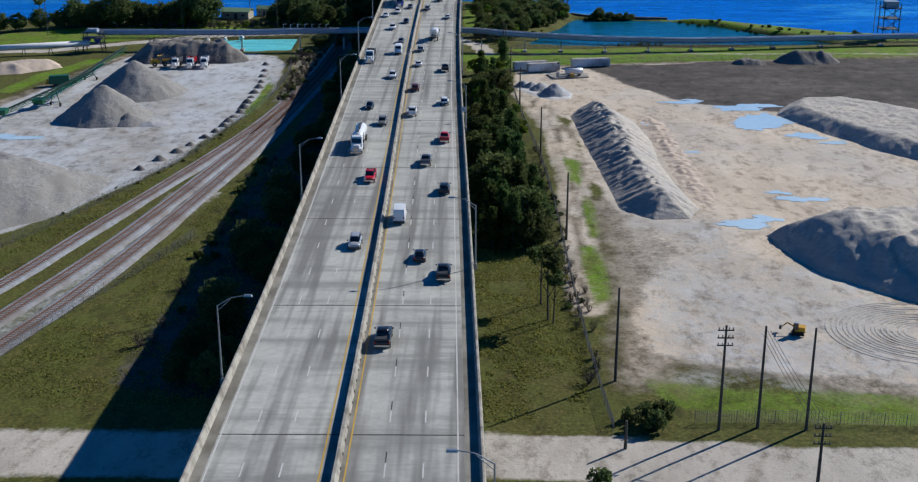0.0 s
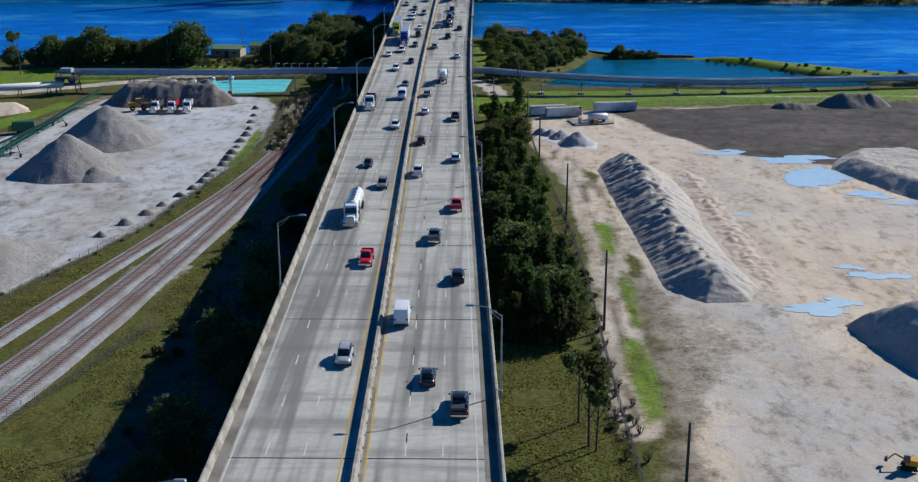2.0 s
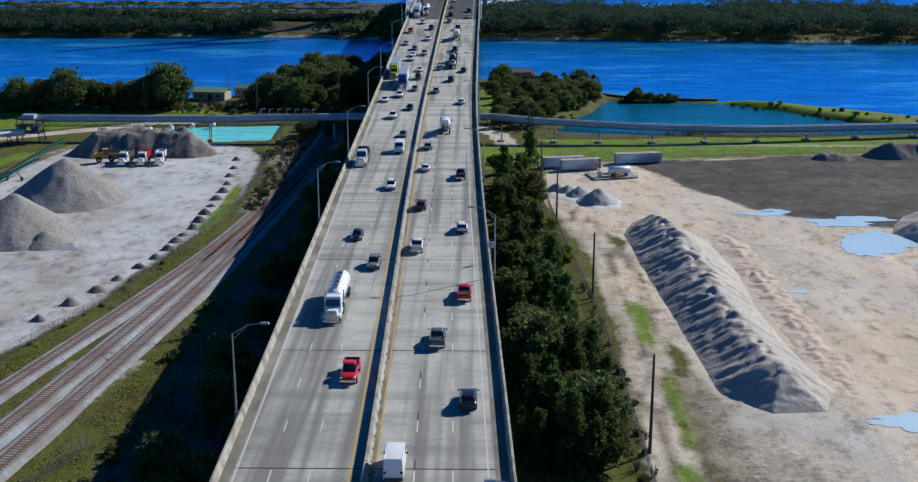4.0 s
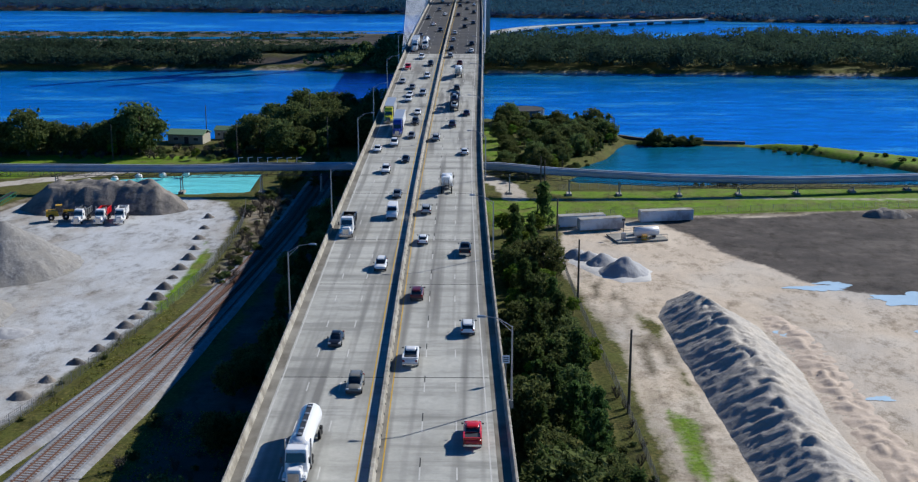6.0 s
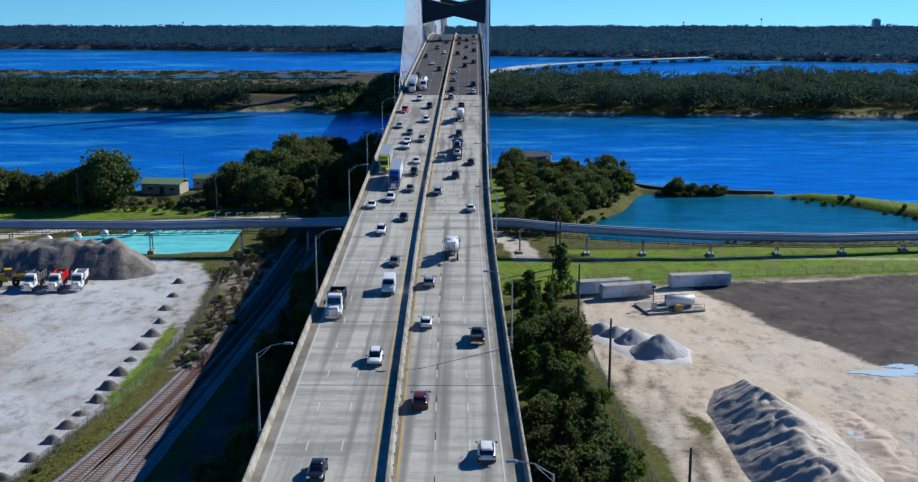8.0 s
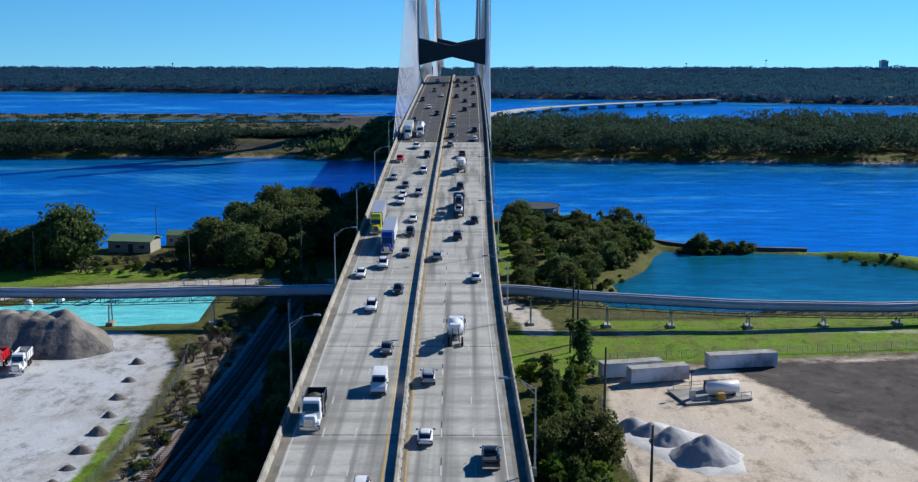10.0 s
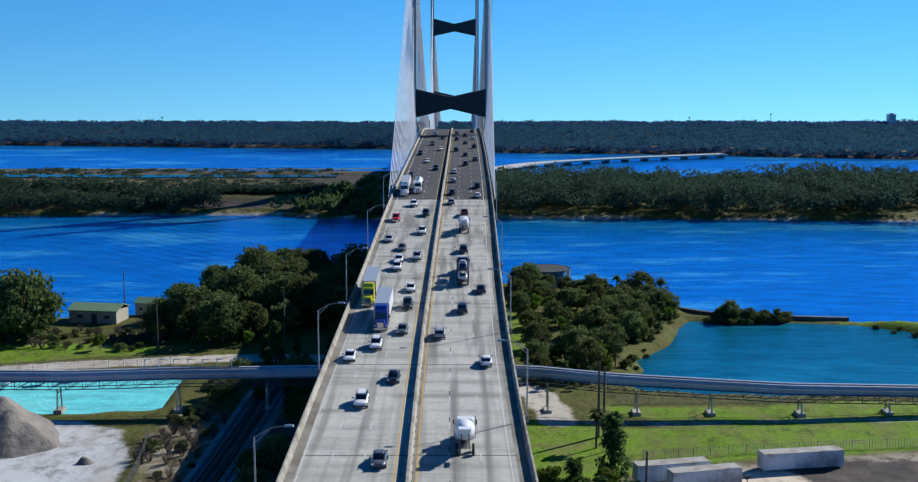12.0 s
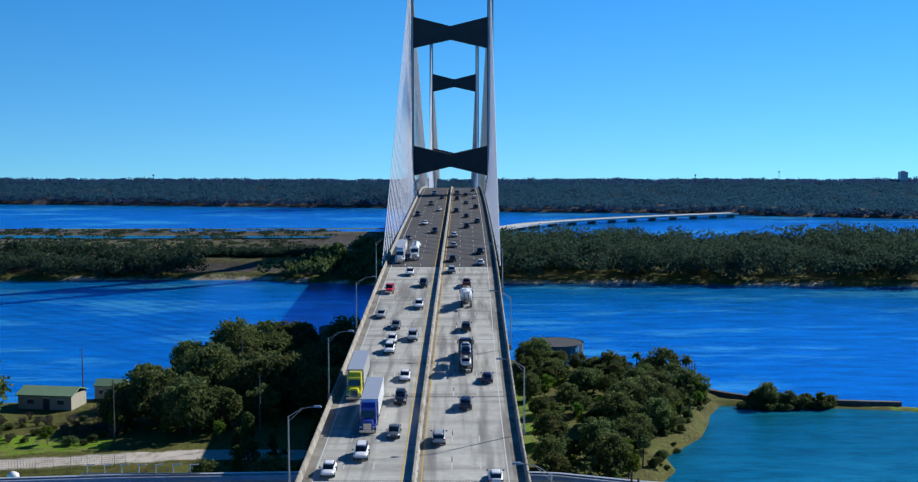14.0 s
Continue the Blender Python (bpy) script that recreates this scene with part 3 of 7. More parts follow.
def sheet(name, xs, ys):
    """One ground sheet over the given lines of x and y."""
    gx, gy = np.meshgrid(xs, ys)
    gz = ground_height(gx, gy)
    nx, ny = len(xs), len(ys)
    i = np.arange(nx * ny).reshape(ny, nx)
    quads = np.stack([i[:-1, :-1], i[:-1, 1:], i[1:, 1:], i[1:, :-1]], -1).reshape(-1, 4)
    me = raw_mesh(name, np.stack([gx, gy, gz], -1).reshape(-1, 3).tolist(), quads.tolist(), GROUND, True)
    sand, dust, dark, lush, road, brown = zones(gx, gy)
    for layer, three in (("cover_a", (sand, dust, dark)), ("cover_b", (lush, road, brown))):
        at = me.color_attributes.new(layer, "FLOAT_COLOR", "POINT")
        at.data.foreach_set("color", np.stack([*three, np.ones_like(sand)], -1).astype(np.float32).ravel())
    return tagged(new(name, me), "grass, sand and stone-dust ground with dirt tracks", "ground", kind="structure")


def spaced(*spans):
    out = []
    for a, b, s in spans:
        out += list(np.arange(a, b, s))
    return np.array(out + [spans[-1][1]])


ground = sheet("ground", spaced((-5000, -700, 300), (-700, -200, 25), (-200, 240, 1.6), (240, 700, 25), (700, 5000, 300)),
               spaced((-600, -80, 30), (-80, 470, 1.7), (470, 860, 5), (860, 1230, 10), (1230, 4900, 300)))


def water_sheet(name, outline, z, material, label):
    return tagged(new(name, raw_mesh(name, [(x, y, z) for x, y in outline], [tuple(range(len(outline)))], material)), label, "water", kind="structure")


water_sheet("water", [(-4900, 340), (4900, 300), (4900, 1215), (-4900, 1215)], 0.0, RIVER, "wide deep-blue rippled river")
water_sheet("pond_water", [(28, 312), (164, 308), (164, 330), (149, 343), (135, 359), (121, 377), (106, 386), (66, 391), (54, 391), (28, 345)], 0.35, POND, "teal-blue pond behind a low dike")
water_sheet("settling_pond_water", [(-108, 300), (-46, 299), (-46, 335), (-70, 335), (-108, 323)], 1.3, TURQUOISE, "bright turquoise settling pond")

# ---- bridge ----
CURVE = [(-300, 22.4), (-60, 21.9), (-34, 21.3), (0, 19.9), (16, 19.4), (77, 18.6), (144, 17.9), (205, 17.7), (253, 18.0), (300, 19.2), (340, 21.0), (390, 24.0), (435, 26.4), (500, 28.0), (600, 29.9), (680, 30.6), (730, 30.0), (800, 26.2), (876, 20.5), (1000, 10), (1100, 4.5), (1300, 2.5)]


def deck_z(y):
    s = np.linspace(-30, 30, 13)
    return float(np.mean(np.interp(y + s, *zip(*CURVE))))


LINE = [(-300, 5.0), (-60, 3.9), (-39, 3.5), (22, 2.5), (70, 1.6), (102, 0.95), (133, 0.2), (197, -0.85), (271, -1.65), (340, -1.3), (435, -0.45), (600, 0.3), (700, 0.3), (1300, 0.3)]


def deck_x(y):
    s = np.linspace(-40, 40, 9)
    return float(np.mean(np.interp(y + s, *zip(*LINE))))


DARK_FROM = 432.0


def along(profile, y0, y1, step, material, name):
    """A cross section of (x, z above the deck) carried along the deck."""
    ys = list(np.arange(y0, y1, step)) + [y1]
    n = len(profile)
    vs = [(deck_x(y) + x, y, deck_z(y) + z) for y in ys for x, z in profile]
    fs = [(j * n + i, j * n + (i + 1) % n, (j + 1) * n + (i + 1) % n, (j + 1) * n + i) for j in range(len(ys) - 1) for i in range(n)]
    fs += [tuple(range(n)), tuple(range(len(vs) - n, len(vs)))[::-1]]
    k = Kit().add(vs, fs)
    return k.mesh(name, material)


bridge = thing("road_bridge", "long concrete road bridge with six lanes and pale parapets", "bridge", kind="structure")
JOINTS = [-255.0, -212.0, -172.0, -132.0, -92.0, -72.0, -32.0, 7.0, 47.5, 81.0, 122.0, 163.0, 191.0, 229.0, 271.0, 312.0, 352.0, 392.0] + [DARK_FROM + 60 * k for k in range(14)]
for a, b in zip(JOINTS, JOINTS[1:] + [1240.0]):
    dark = a >= DARK_FROM - 1
    part("deck_slab", along([(-14.6, -0.03), (-13.9, 0.0), (13.9, 0.0), (14.6, -0.03), (14.6, -0.5), (-14.6, -0.5)], a + 0.12, b - 0.12, 6, DECK_DARK if dark else DECK, "deck_slab"), None, bridge, "dark asphalt surface" if dark else "")
    part("expansion_joint", Kit().box((deck_x(a), a, deck_z(a) - 0.06), (27.8, 0.24, 0.1)), JOINT, bridge, "black rubber joint")
    for s in (-1, 1):
        part("parapet", along([(s * 13.95, -0.03), (s * 14.06, 0.25), (s * 14.18, 0.86), (s * 14.24, 0.9), (s * 14.42, 0.9), (s * 14.47, 0.86), (s * 14.62, -0.5)], a + 0.05, b - 0.05, 8, BARRIER, "parapet"), None, bridge)
    part("median_barrier", along([(-0.42, -0.03), (-0.3, 0.25), (-0.2, 0.84), (-0.16, 0.88), (0.16, 0.88), (0.2, 0.84), (0.3, 0.25), (0.42, -0.03)], a + 0.05, b - 0.05, 8, BARRIER, "median_barrier"), None, bridge)
    if a < 700:
        for gx in (-11.5, -5.8, 0, 5.8, 11.5):
            part("girder", along([(gx - 0.6, -0.5), (gx + 0.6, -0.5), (gx + 0.3, -1.9), (gx - 0.3, -1.9)], a + 0.1, b - 0.1, 12, CONCRETE, "girder"), None, bridge)
        if a < 440:
            zt = deck_z(a) - 1.9
            k = Kit().box((deck_x(a), a, zt - 0.8), (27, 1.8, 1.6), taper=(1, 1))
            part("pier_cap", k, CONCRETE, bridge)
            for px in (-9, 0, 9):
                part("pier_column", Kit().lathe((deck_x(a) + px, a, -3), [(0.9, 0), (0.9, zt - 1.6 + 3)], 12), CONCRETE, bridge, smooth=True)


def stripe(x0, x1, y0, y1, z=0.012):
    ys = list(np.arange(y0, y1, 8)) + [y1]
    vs = [(deck_x(y) + x, y, deck_z(y) + z) for y in ys for x in (x0, x1)]
    return vs, [(2 * j, 2 * j + 1, 2 * j + 3, 2 * j + 2) for j in range(len(ys) - 1)]


for x, mat, lab in ((-12.65, WHITE_PAINT, "white edge line"), (11.9, WHITE_PAINT, "white edge line"), (-1.55, YELLOW_PAINT, "yellow median line"), (0.92, YELLOW_PAINT, "yellow median line")):
    part("lane_line", Kit().add(*stripe(x - 0.075, x + 0.075, -255, 1100)), mat, bridge, lab)
for x0, x1 in ((-13.95, -12.9), (12.6, 13.95), (0.42, 0.8)):
    part("shoulder_grime", Kit().add(*stripe(x0, x1, -255, DARK_FROM, 0.006)), GRIME, bridge, "grimy brown shoulder")
for x in (-5.4, -9.25, 4.72, 8.48):
    for k in range(60):
        y = -90 + 12.19 * k
        white = Kit().add(*stripe(x - 0.075, x + 0.075, y, y + 3.0))
        part("lane_dash", white, WHITE_PAINT, bridge)
        if x == 4.72:
            part("lane_dash", Kit().add(*stripe(x - 0.06, x + 0.06, y + 3.1, y + 5.4, 0.01)), BLACK_PAINT, bridge, "black contrast dash")

SCUPPER = Kit().box((0, 0, 0), (0.1, 0.42, 0.16)).mesh("scupper", JOINT)
for k in range(112):
    y = -64 + 3.05 * k
    scupper = part("scupper", SCUPPER, None, bridge, "dark drain slot")
    scupper.location = (deck_x(y) + 0.36, y, deck_z(y) + 0.1)

# pylons
TOWER_Y, TOWER2_Y, TOP = 675.0, 1078.0, 136.0


def pylon(y, drop):
    t = thing("bridge_pylon", "tall concrete pylon with two dark bow-tie cross beams", "bridge tower", "pylons", at=(0.2, y, 0))
    for s in (-1, 1):
        k = Kit().box((s * 17.9, 0, (TOP - drop) / 2 - 2), (2.6, 6.0, TOP - drop + 4), taper=(0.9, 0.8))
        part("leg", k, TOWER_LEG, t)
        # thin sheet in a darker tone over the leg's inner side
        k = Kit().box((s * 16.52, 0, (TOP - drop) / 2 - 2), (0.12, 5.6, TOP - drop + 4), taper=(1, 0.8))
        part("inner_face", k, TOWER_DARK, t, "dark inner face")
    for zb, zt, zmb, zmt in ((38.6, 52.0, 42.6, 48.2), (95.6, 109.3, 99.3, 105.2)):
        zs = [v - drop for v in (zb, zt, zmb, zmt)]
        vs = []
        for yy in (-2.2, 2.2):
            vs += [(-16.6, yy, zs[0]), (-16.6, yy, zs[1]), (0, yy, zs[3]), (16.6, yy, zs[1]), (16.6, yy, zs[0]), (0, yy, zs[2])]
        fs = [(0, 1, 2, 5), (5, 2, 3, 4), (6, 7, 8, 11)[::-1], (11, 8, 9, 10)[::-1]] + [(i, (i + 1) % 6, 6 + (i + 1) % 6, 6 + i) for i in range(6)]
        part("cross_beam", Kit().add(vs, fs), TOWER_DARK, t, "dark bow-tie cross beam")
    return t


tower1, tower2 = pylon(TOWER_Y, 0), pylon(TOWER2_Y, 10)
for tw, ty, drop in ((tower1, TOWER_Y, 0), (tower2, TOWER2_Y, 10)):
    for s in (-1, 1):
        for way in (-1, 1):
            reach = 240 if way * (1 if ty == TOWER_Y else -1) < 0 else 196
            for k in range(1, 27):
                h = k / 26
                y = ty + way * reach * h
                zt = 36 - drop + (TOP - 6 - 36) * h
                part("stay_cable", Kit().bar((deck_x(y) - 0.2 + s * 15.2, y - ty, deck_z(y) - 0.2), (s * 17.6, way * 1.0, zt), 0.15, n=5), CABLE, tw)

# ---- vehicles ----
PAINT = {k: mottled("paint_" + k, tuple(v * 0.92 for v in c), c, 0.7, 0.28, 0.15 if k in ("silver", "grey") else 0.0, 0.6, 0.02, 0.01) for k, c in {
    "white": (0.78, 0.78, 0.78), "black": (0.014, 0.015, 0.018), "silver": (0.42, 0.43, 0.44), "grey": (0.12, 0.13, 0.14), "red": (0.6, 0.012, 0.015), "maroon": (0.12, 0.012, 0.014),
    "blue": (0.02, 0.05, 0.3), "navy": (0.012, 0.02, 0.06), "tan": (0.2, 0.19, 0.16), "yellow": (0.65, 0.6, 0.03), "orange": (0.75, 0.2, 0.03), "teal": (0.05, 0.25, 0.5)}.items()}
HEADLIGHT = plain("headlight_lens", (0.7, 0.72, 0.75), 0.1)
TAILLIGHT = plain("taillight_lens", (0.35, 0.01, 0.01), 0.2)


def wheel_kit(r, w):
    return Kit().lathe((0, 0, 0), [(r * 0.6, -w / 2), (r * 0.95, -w / 2), (r, -w / 2 + 0.04), (r, w / 2 - 0.04), (r * 0.95, w / 2), (r * 0.6, w / 2)], 14, "x")


def rim_kit(r, w):
    return Kit().lathe((0, 0, 0), [(r * 0.2, -w / 2 - 0.01), (r * 0.6, -w / 2 + 0.02), (r * 0.6, w / 2 - 0.02), (r * 0.2, w / 2 + 0.01)], 10, "x")


WHEELS = {}


def add_wheels(v, places, r, w):
    key = (r, w)
    if key not in WHEELS:
        WHEELS[key] = (wheel_kit(r, w).mesh("tyre", RUBBER, True), rim_kit(r, w).mesh("rim", CHROME))
    for x, y in places:
        t = part("wheel", WHEELS[key][0], None, v, "black rubber tyre")
        t.location = (x, y, r)
        part("rim", WHEELS[key][1], None, t, "bright metal rim")


def rounded(outline, w, bow):
    """A body of side outline (y, z), narrower towards the top."""
    k = Kit()
    n = len(outline)
    top = max(z for _, z in outline)
    low = min(z for _, z in outline)
    f = lambda z: w / 2 - bow * max(0, (z - low) / (top - low) - 0.35)
    rows = [[(s * f(z), y, z) for y, z in outline] for s in (-1, 1)]
    inner = [[(s * (f(z) - 0.09), y * 0.985, z + (0.05 if z > low + 0.1 else 0)) for y, z in outline] for s in (-1, 1)]
    vs = rows[0] + inner[0] + inner[1] + rows[1]
    fs = []
    for a in range(3):
        fs += [(a * n + i, a * n + (i + 1) % n, (a + 1) * n + (i + 1) % n, (a + 1) * n + i) for i in range(n)]
    fs += [tuple(range(n))[::-1], tuple(range(3 * n, 4 * n))]
    return k.add(vs, fs)


def lights(v, y_front, y_back, w, z, zt):
    for s in (-1, 1):
        part("headlight", Kit().box((s * (w / 2 - 0.25), y_front, z), (0.36, 0.1, 0.17)), HEADLIGHT, v, "clear headlight")
        part("taillight", Kit().box((s * (w / 2 - 0.2), y_back, zt), (0.26, 0.1, 0.22)), TAILLIGHT, v, "red tail light")
        part("side_mirror", Kit().box((s * (w / 2 + 0.1), y_front * 0.42, z + 0.42), (0.22, 0.12, 0.16)), STEEL_DARK, v)


def sedan(colour):
    v = thing("car", f"{colour} saloon car driving on the bridge deck", "car", "traffic")
    part("body", Kit().loft([(-2.38, 0.6, 0.44, 0.84), (-2.3, 0.76, 0.36, 0.95), (-1.7, 0.87, 0.28, 1.0), (-0.4, 0.91, 0.25, 1.0), (1.0, 0.9, 0.25, 0.97), (1.8, 0.85, 0.27, 0.88), (2.25, 0.72, 0.34, 0.76), (2.38, 0.52, 0.4, 0.66)]), PAINT[colour], v, smooth=True)
    part("glasshouse", Kit().loft([(-1.95, 0.6, 0.88, 0.99), (-1.25, 0.69, 0.86, 1.33), (-0.5, 0.72, 0.86, 1.43), (0.25, 0.71, 0.86, 1.4), (1.25, 0.62, 0.86, 0.97)]), GLASS, v, "dark tinted glass", True)
    part("roof", Kit().loft([(-1.3, 0.5, 1.29, 1.36), (-0.9, 0.58, 1.34, 1.44), (-0.3, 0.6, 1.36, 1.475), (0.2, 0.57, 1.35, 1.44), (0.42, 0.5, 1.32, 1.38)], 12), PAINT[colour], v, smooth=True)
    lights(v, 2.28, -2.3, 1.82, 0.68, 0.8)
    part("front_bumper", Kit().box((0, 2.33, 0.42), (1.6, 0.12, 0.2)), STEEL_DARK, v)
    part("rear_bumper", Kit().box((0, -2.33, 0.42), (1.6, 0.12, 0.2)), STEEL_DARK, v)
    add_wheels(v, [(s * 0.8, y) for s in (-1, 1) for y in (-1.4, 1.4)], 0.33, 0.22)
    return v


def suv(colour):
    v = thing("sport_utility_car", f"{colour} sport utility car driving on the bridge deck", "car", "traffic")
    part("body", Kit().loft([(-2.42, 0.7, 0.45, 1.05), (-2.32, 0.86, 0.38, 1.14), (-1.6, 0.94, 0.32, 1.17), (0, 0.96, 0.3, 1.15), (1.1, 0.95, 0.3, 1.12), (1.9, 0.91, 0.34, 1.04), (2.3, 0.8, 0.42, 0.92), (2.42, 0.6, 0.48, 0.8)]), PAINT[colour], v, smooth=True)
    part("glasshouse", Kit().loft([(-2.34, 0.7, 1.02, 1.2), (-2.1, 0.76, 1.02, 1.6), (-1.0, 0.8, 1.02, 1.71), (0.1, 0.78, 1.02, 1.68), (1.2, 0.68, 1.02, 1.14)]), GLASS, v, "dark tinted glass", True)
    part("roof", Kit().loft([(-2.15, 0.58, 1.56, 1.64), (-1.7, 0.66, 1.62, 1.73), (-0.8, 0.69, 1.64, 1.765), (0.05, 0.66, 1.63, 1.73), (0.3, 0.58, 1.58, 1.66)], 12), PAINT[colour], v, smooth=True)
    for s in (-1, 1):
        part("roof_rail", Kit().bar((s * 0.66, 0.3, 1.78), (s * 0.66, -1.8, 1.78), 0.03), STEEL_DARK, v)
    lights(v, 2.32, -2.36, 1.95, 0.85, 0.98)
    part("front_bumper", Kit().box((0, 2.37, 0.5), (1.7, 0.14, 0.25)), STEEL_DARK, v)
    part("rear_bumper", Kit().box((0, -2.38, 0.5), (1.7, 0.14, 0.25)), STEEL_DARK, v)
    add_wheels(v, [(s * 0.84, y) for s in (-1, 1) for y in (-1.42, 1.42)], 0.38, 0.25)
    return v


def pickup(colour):
    v = thing("pickup_truck", f"{colour} pickup truck with an open bed", "pickup truck", "traffic")
    part("body", Kit().loft([(-2.9, 0.86, 0.55, 1.12), (-2.8, 0.95, 0.5, 1.19), (-0.9, 0.99, 0.45, 1.2), (1.3, 0.98, 0.45, 1.2), (2.2, 0.95, 0.48, 1.15), (2.75, 0.88, 0.54, 1.06), (2.9, 0.74, 0.6, 0.95)], square=4.0), PAINT[colour], v, smooth=True)
    part("cab_glass", Kit().loft([(-1.02, 0.74, 1.1, 1.3), (-0.85, 0.78, 1.1, 1.7), (0.1, 0.82, 1.1, 1.82), (0.6, 0.8, 1.1, 1.76), (1.5, 0.7, 1.1, 1.2)]), GLASS, v, "dark tinted glass", True)
    part("cab_roof", Kit().loft([(-0.9, 0.6, 1.68, 1.76), (-0.5, 0.68, 1.74, 1.85), (0.2, 0.7, 1.76, 1.88), (0.65, 0.62, 1.7, 1.8)], 12), PAINT[colour], v, smooth=True)
    part("truck_bed", Kit().box((0, -1.95, 1.21), (1.62, 1.68, 0.06)), STEEL_DARK, v, "dark bed liner")
    for s in (-0.9, 0.9):
        part("bed_side", Kit().box((s, -1.95, 1.32), (0.16, 1.8, 0.24)), PAINT[colour], v)
    part("tailgate", Kit().box((0, -2.8, 1.32), (1.7, 0.12, 0.24)), PAINT[colour], v)
    lights(v, 2.82, -2.87, 2.0, 0.95, 1.0)
    part("front_bumper", Kit().box((0, 2.9, 0.6), (1.9, 0.16, 0.25)), CHROME, v, "chrome bumper")
    part("rear_bumper", Kit().box((0, -2.92, 0.6), (1.9, 0.16, 0.22)), CHROME, v, "chrome bumper")
    add_wheels(v, [(s * 0.86, y) for s in (-1, 1) for y in (-1.8, 1.85)], 0.41, 0.28)
    return v


def van(colour):
    v = thing("panel_van", f"{colour} high-roof panel van", "van", "traffic")
    part("body", rounded([(-2.9, 0.4), (2.8, 0.4), (2.85, 0.9), (2.5, 1.25), (1.7, 1.75), (1.25, 2.45), (-2.85, 2.5)], 2.0, 0.16).eased(0.08), PAINT[colour], v, smooth=True)
    part("windscreen", Kit().box((0, 1.62, 2.02), (1.66, 0.62, 0.56), taper=(0.9, 0.4), shift=(0, -0.16)), GLASS, v, "dark windscreen")
    part("side_window", Kit().box((-0.93, 1.2, 1.75), (0.1, 0.8, 0.45)), GLASS, v, "dark side glass")
    part("side_window", Kit().box((0.93, 1.2, 1.75), (0.1, 0.8, 0.45)), GLASS, v, "dark side glass")
    lights(v, 2.76, -2.87, 2.0, 1.0, 1.2)
    part("front_bumper", Kit().box((0, 2.84, 0.55), (1.8, 0.16, 0.3)), STEEL_DARK, v)
    part("rear_bumper", Kit().box((0, -2.9, 0.5), (1.8, 0.14, 0.25)), STEEL_DARK, v)
    add_wheels(v, [(s * 0.86, y) for s in (-1, 1) for y in (-1.75, 1.85)], 0.37, 0.25)
    return v


def tractor(v, colour, y0):
    """The cab of a heavy truck, its nose at y0."""
    part("hood", Kit().box((0, y0 - 0.9, 1.25), (1.7, 1.8, 1.3), taper=(0.8, 0.88), shift=(0, -0.1)).eased(0.16), PAINT[colour], v)
    part("cab", Kit().box((0, y0 - 2.7, 1.95), (2.35, 1.9, 2.6), taper=(0.9, 0.8), shift=(0, -0.14)).eased(0.16), PAINT[colour], v)
    part("windscreen", Kit().box((0, y0 - 1.78, 2.45), (2.0, 0.22, 0.85), taper=(0.9, 1), shift=(0, -0.2)), GLASS, v, "dark windscreen")
    part("grille", Kit().box((0, y0 + 0.02, 1.15), (1.1, 0.08, 0.95)), CHROME, v, "chrome grille")
    part("bumper", Kit().box((0, y0 + 0.05, 0.5), (2.3, 0.22, 0.36)), CHROME, v, "chrome bumper")
    for s in (-1, 1):
        part("fender", Kit().box((s * 1.0, y0 - 0.95, 0.98), (0.42, 1.4, 0.5), taper=(0.8, 0.6)).eased(0.1), PAINT[colour], v)
        part("headlight", Kit().box((s * 0.95, y0 - 0.2, 1.05), (0.32, 0.1, 0.2)), HEADLIGHT, v)
        part("exhaust_stack", Kit().bar((s * 1.25, y0 - 3.75, 0.9), (s * 1.25, y0 - 3.75, 3.7), 0.09, n=8), CHROME, v)
        part("side_mirror", Kit().box((s * 1.4, y0 - 1.7, 2.3), (0.2, 0.12, 0.6)), STEEL_DARK, v)
    part("chassis", Kit().box((0, y0 - 4.2, 0.85), (0.9, 5.8, 0.25)), STEEL_DARK, v)


def tanker():
    v = thing("tanker_truck", "white pneumatic tanker truck with ladder rack on top", "truck", "traffic")
    tractor(v, "white", 7.4)
    part("tank", Kit().lathe((0, -1.6, 2.4), [(0.5, -5.4), (1.1, -5.0), (1.22, -4.2), (1.1, -2.0), (1.1, 1.2), (1.25, 3.6), (1.15, 4.6), (0.6, 5.1)], 18, "y"), PAINT["white"], v, smooth=True)
    for y in (-4.2, 1.6):
        part("hopper", Kit().lathe((0, y, 0.75), [(0.16, 0), (0.95, 1.1)], 12), PAINT["white"], v)
    part("catwalk", Kit().box((0, -1.6, 3.62), (0.55, 8.6, 0.08)), STEEL_DARK, v)
    for y in (-5, -3, -1, 1, 2.4):
        part("hatch", Kit().lathe((0, y, 3.6), [(0.26, 0), (0.26, 0.14), (0.1, 0.18)], 12), GALV, v)
    part("trailer_frame", Kit().box((0, -3.2, 1.0), (1.0, 7.6, 0.2)), STEEL_DARK, v)
    add_wheels(v, [(s * 1.0, y) for s in (-1, 1) for y in (6.3, 2.6, 1.3, -5.0, -6.3)], 0.52, 0.3)
    return v


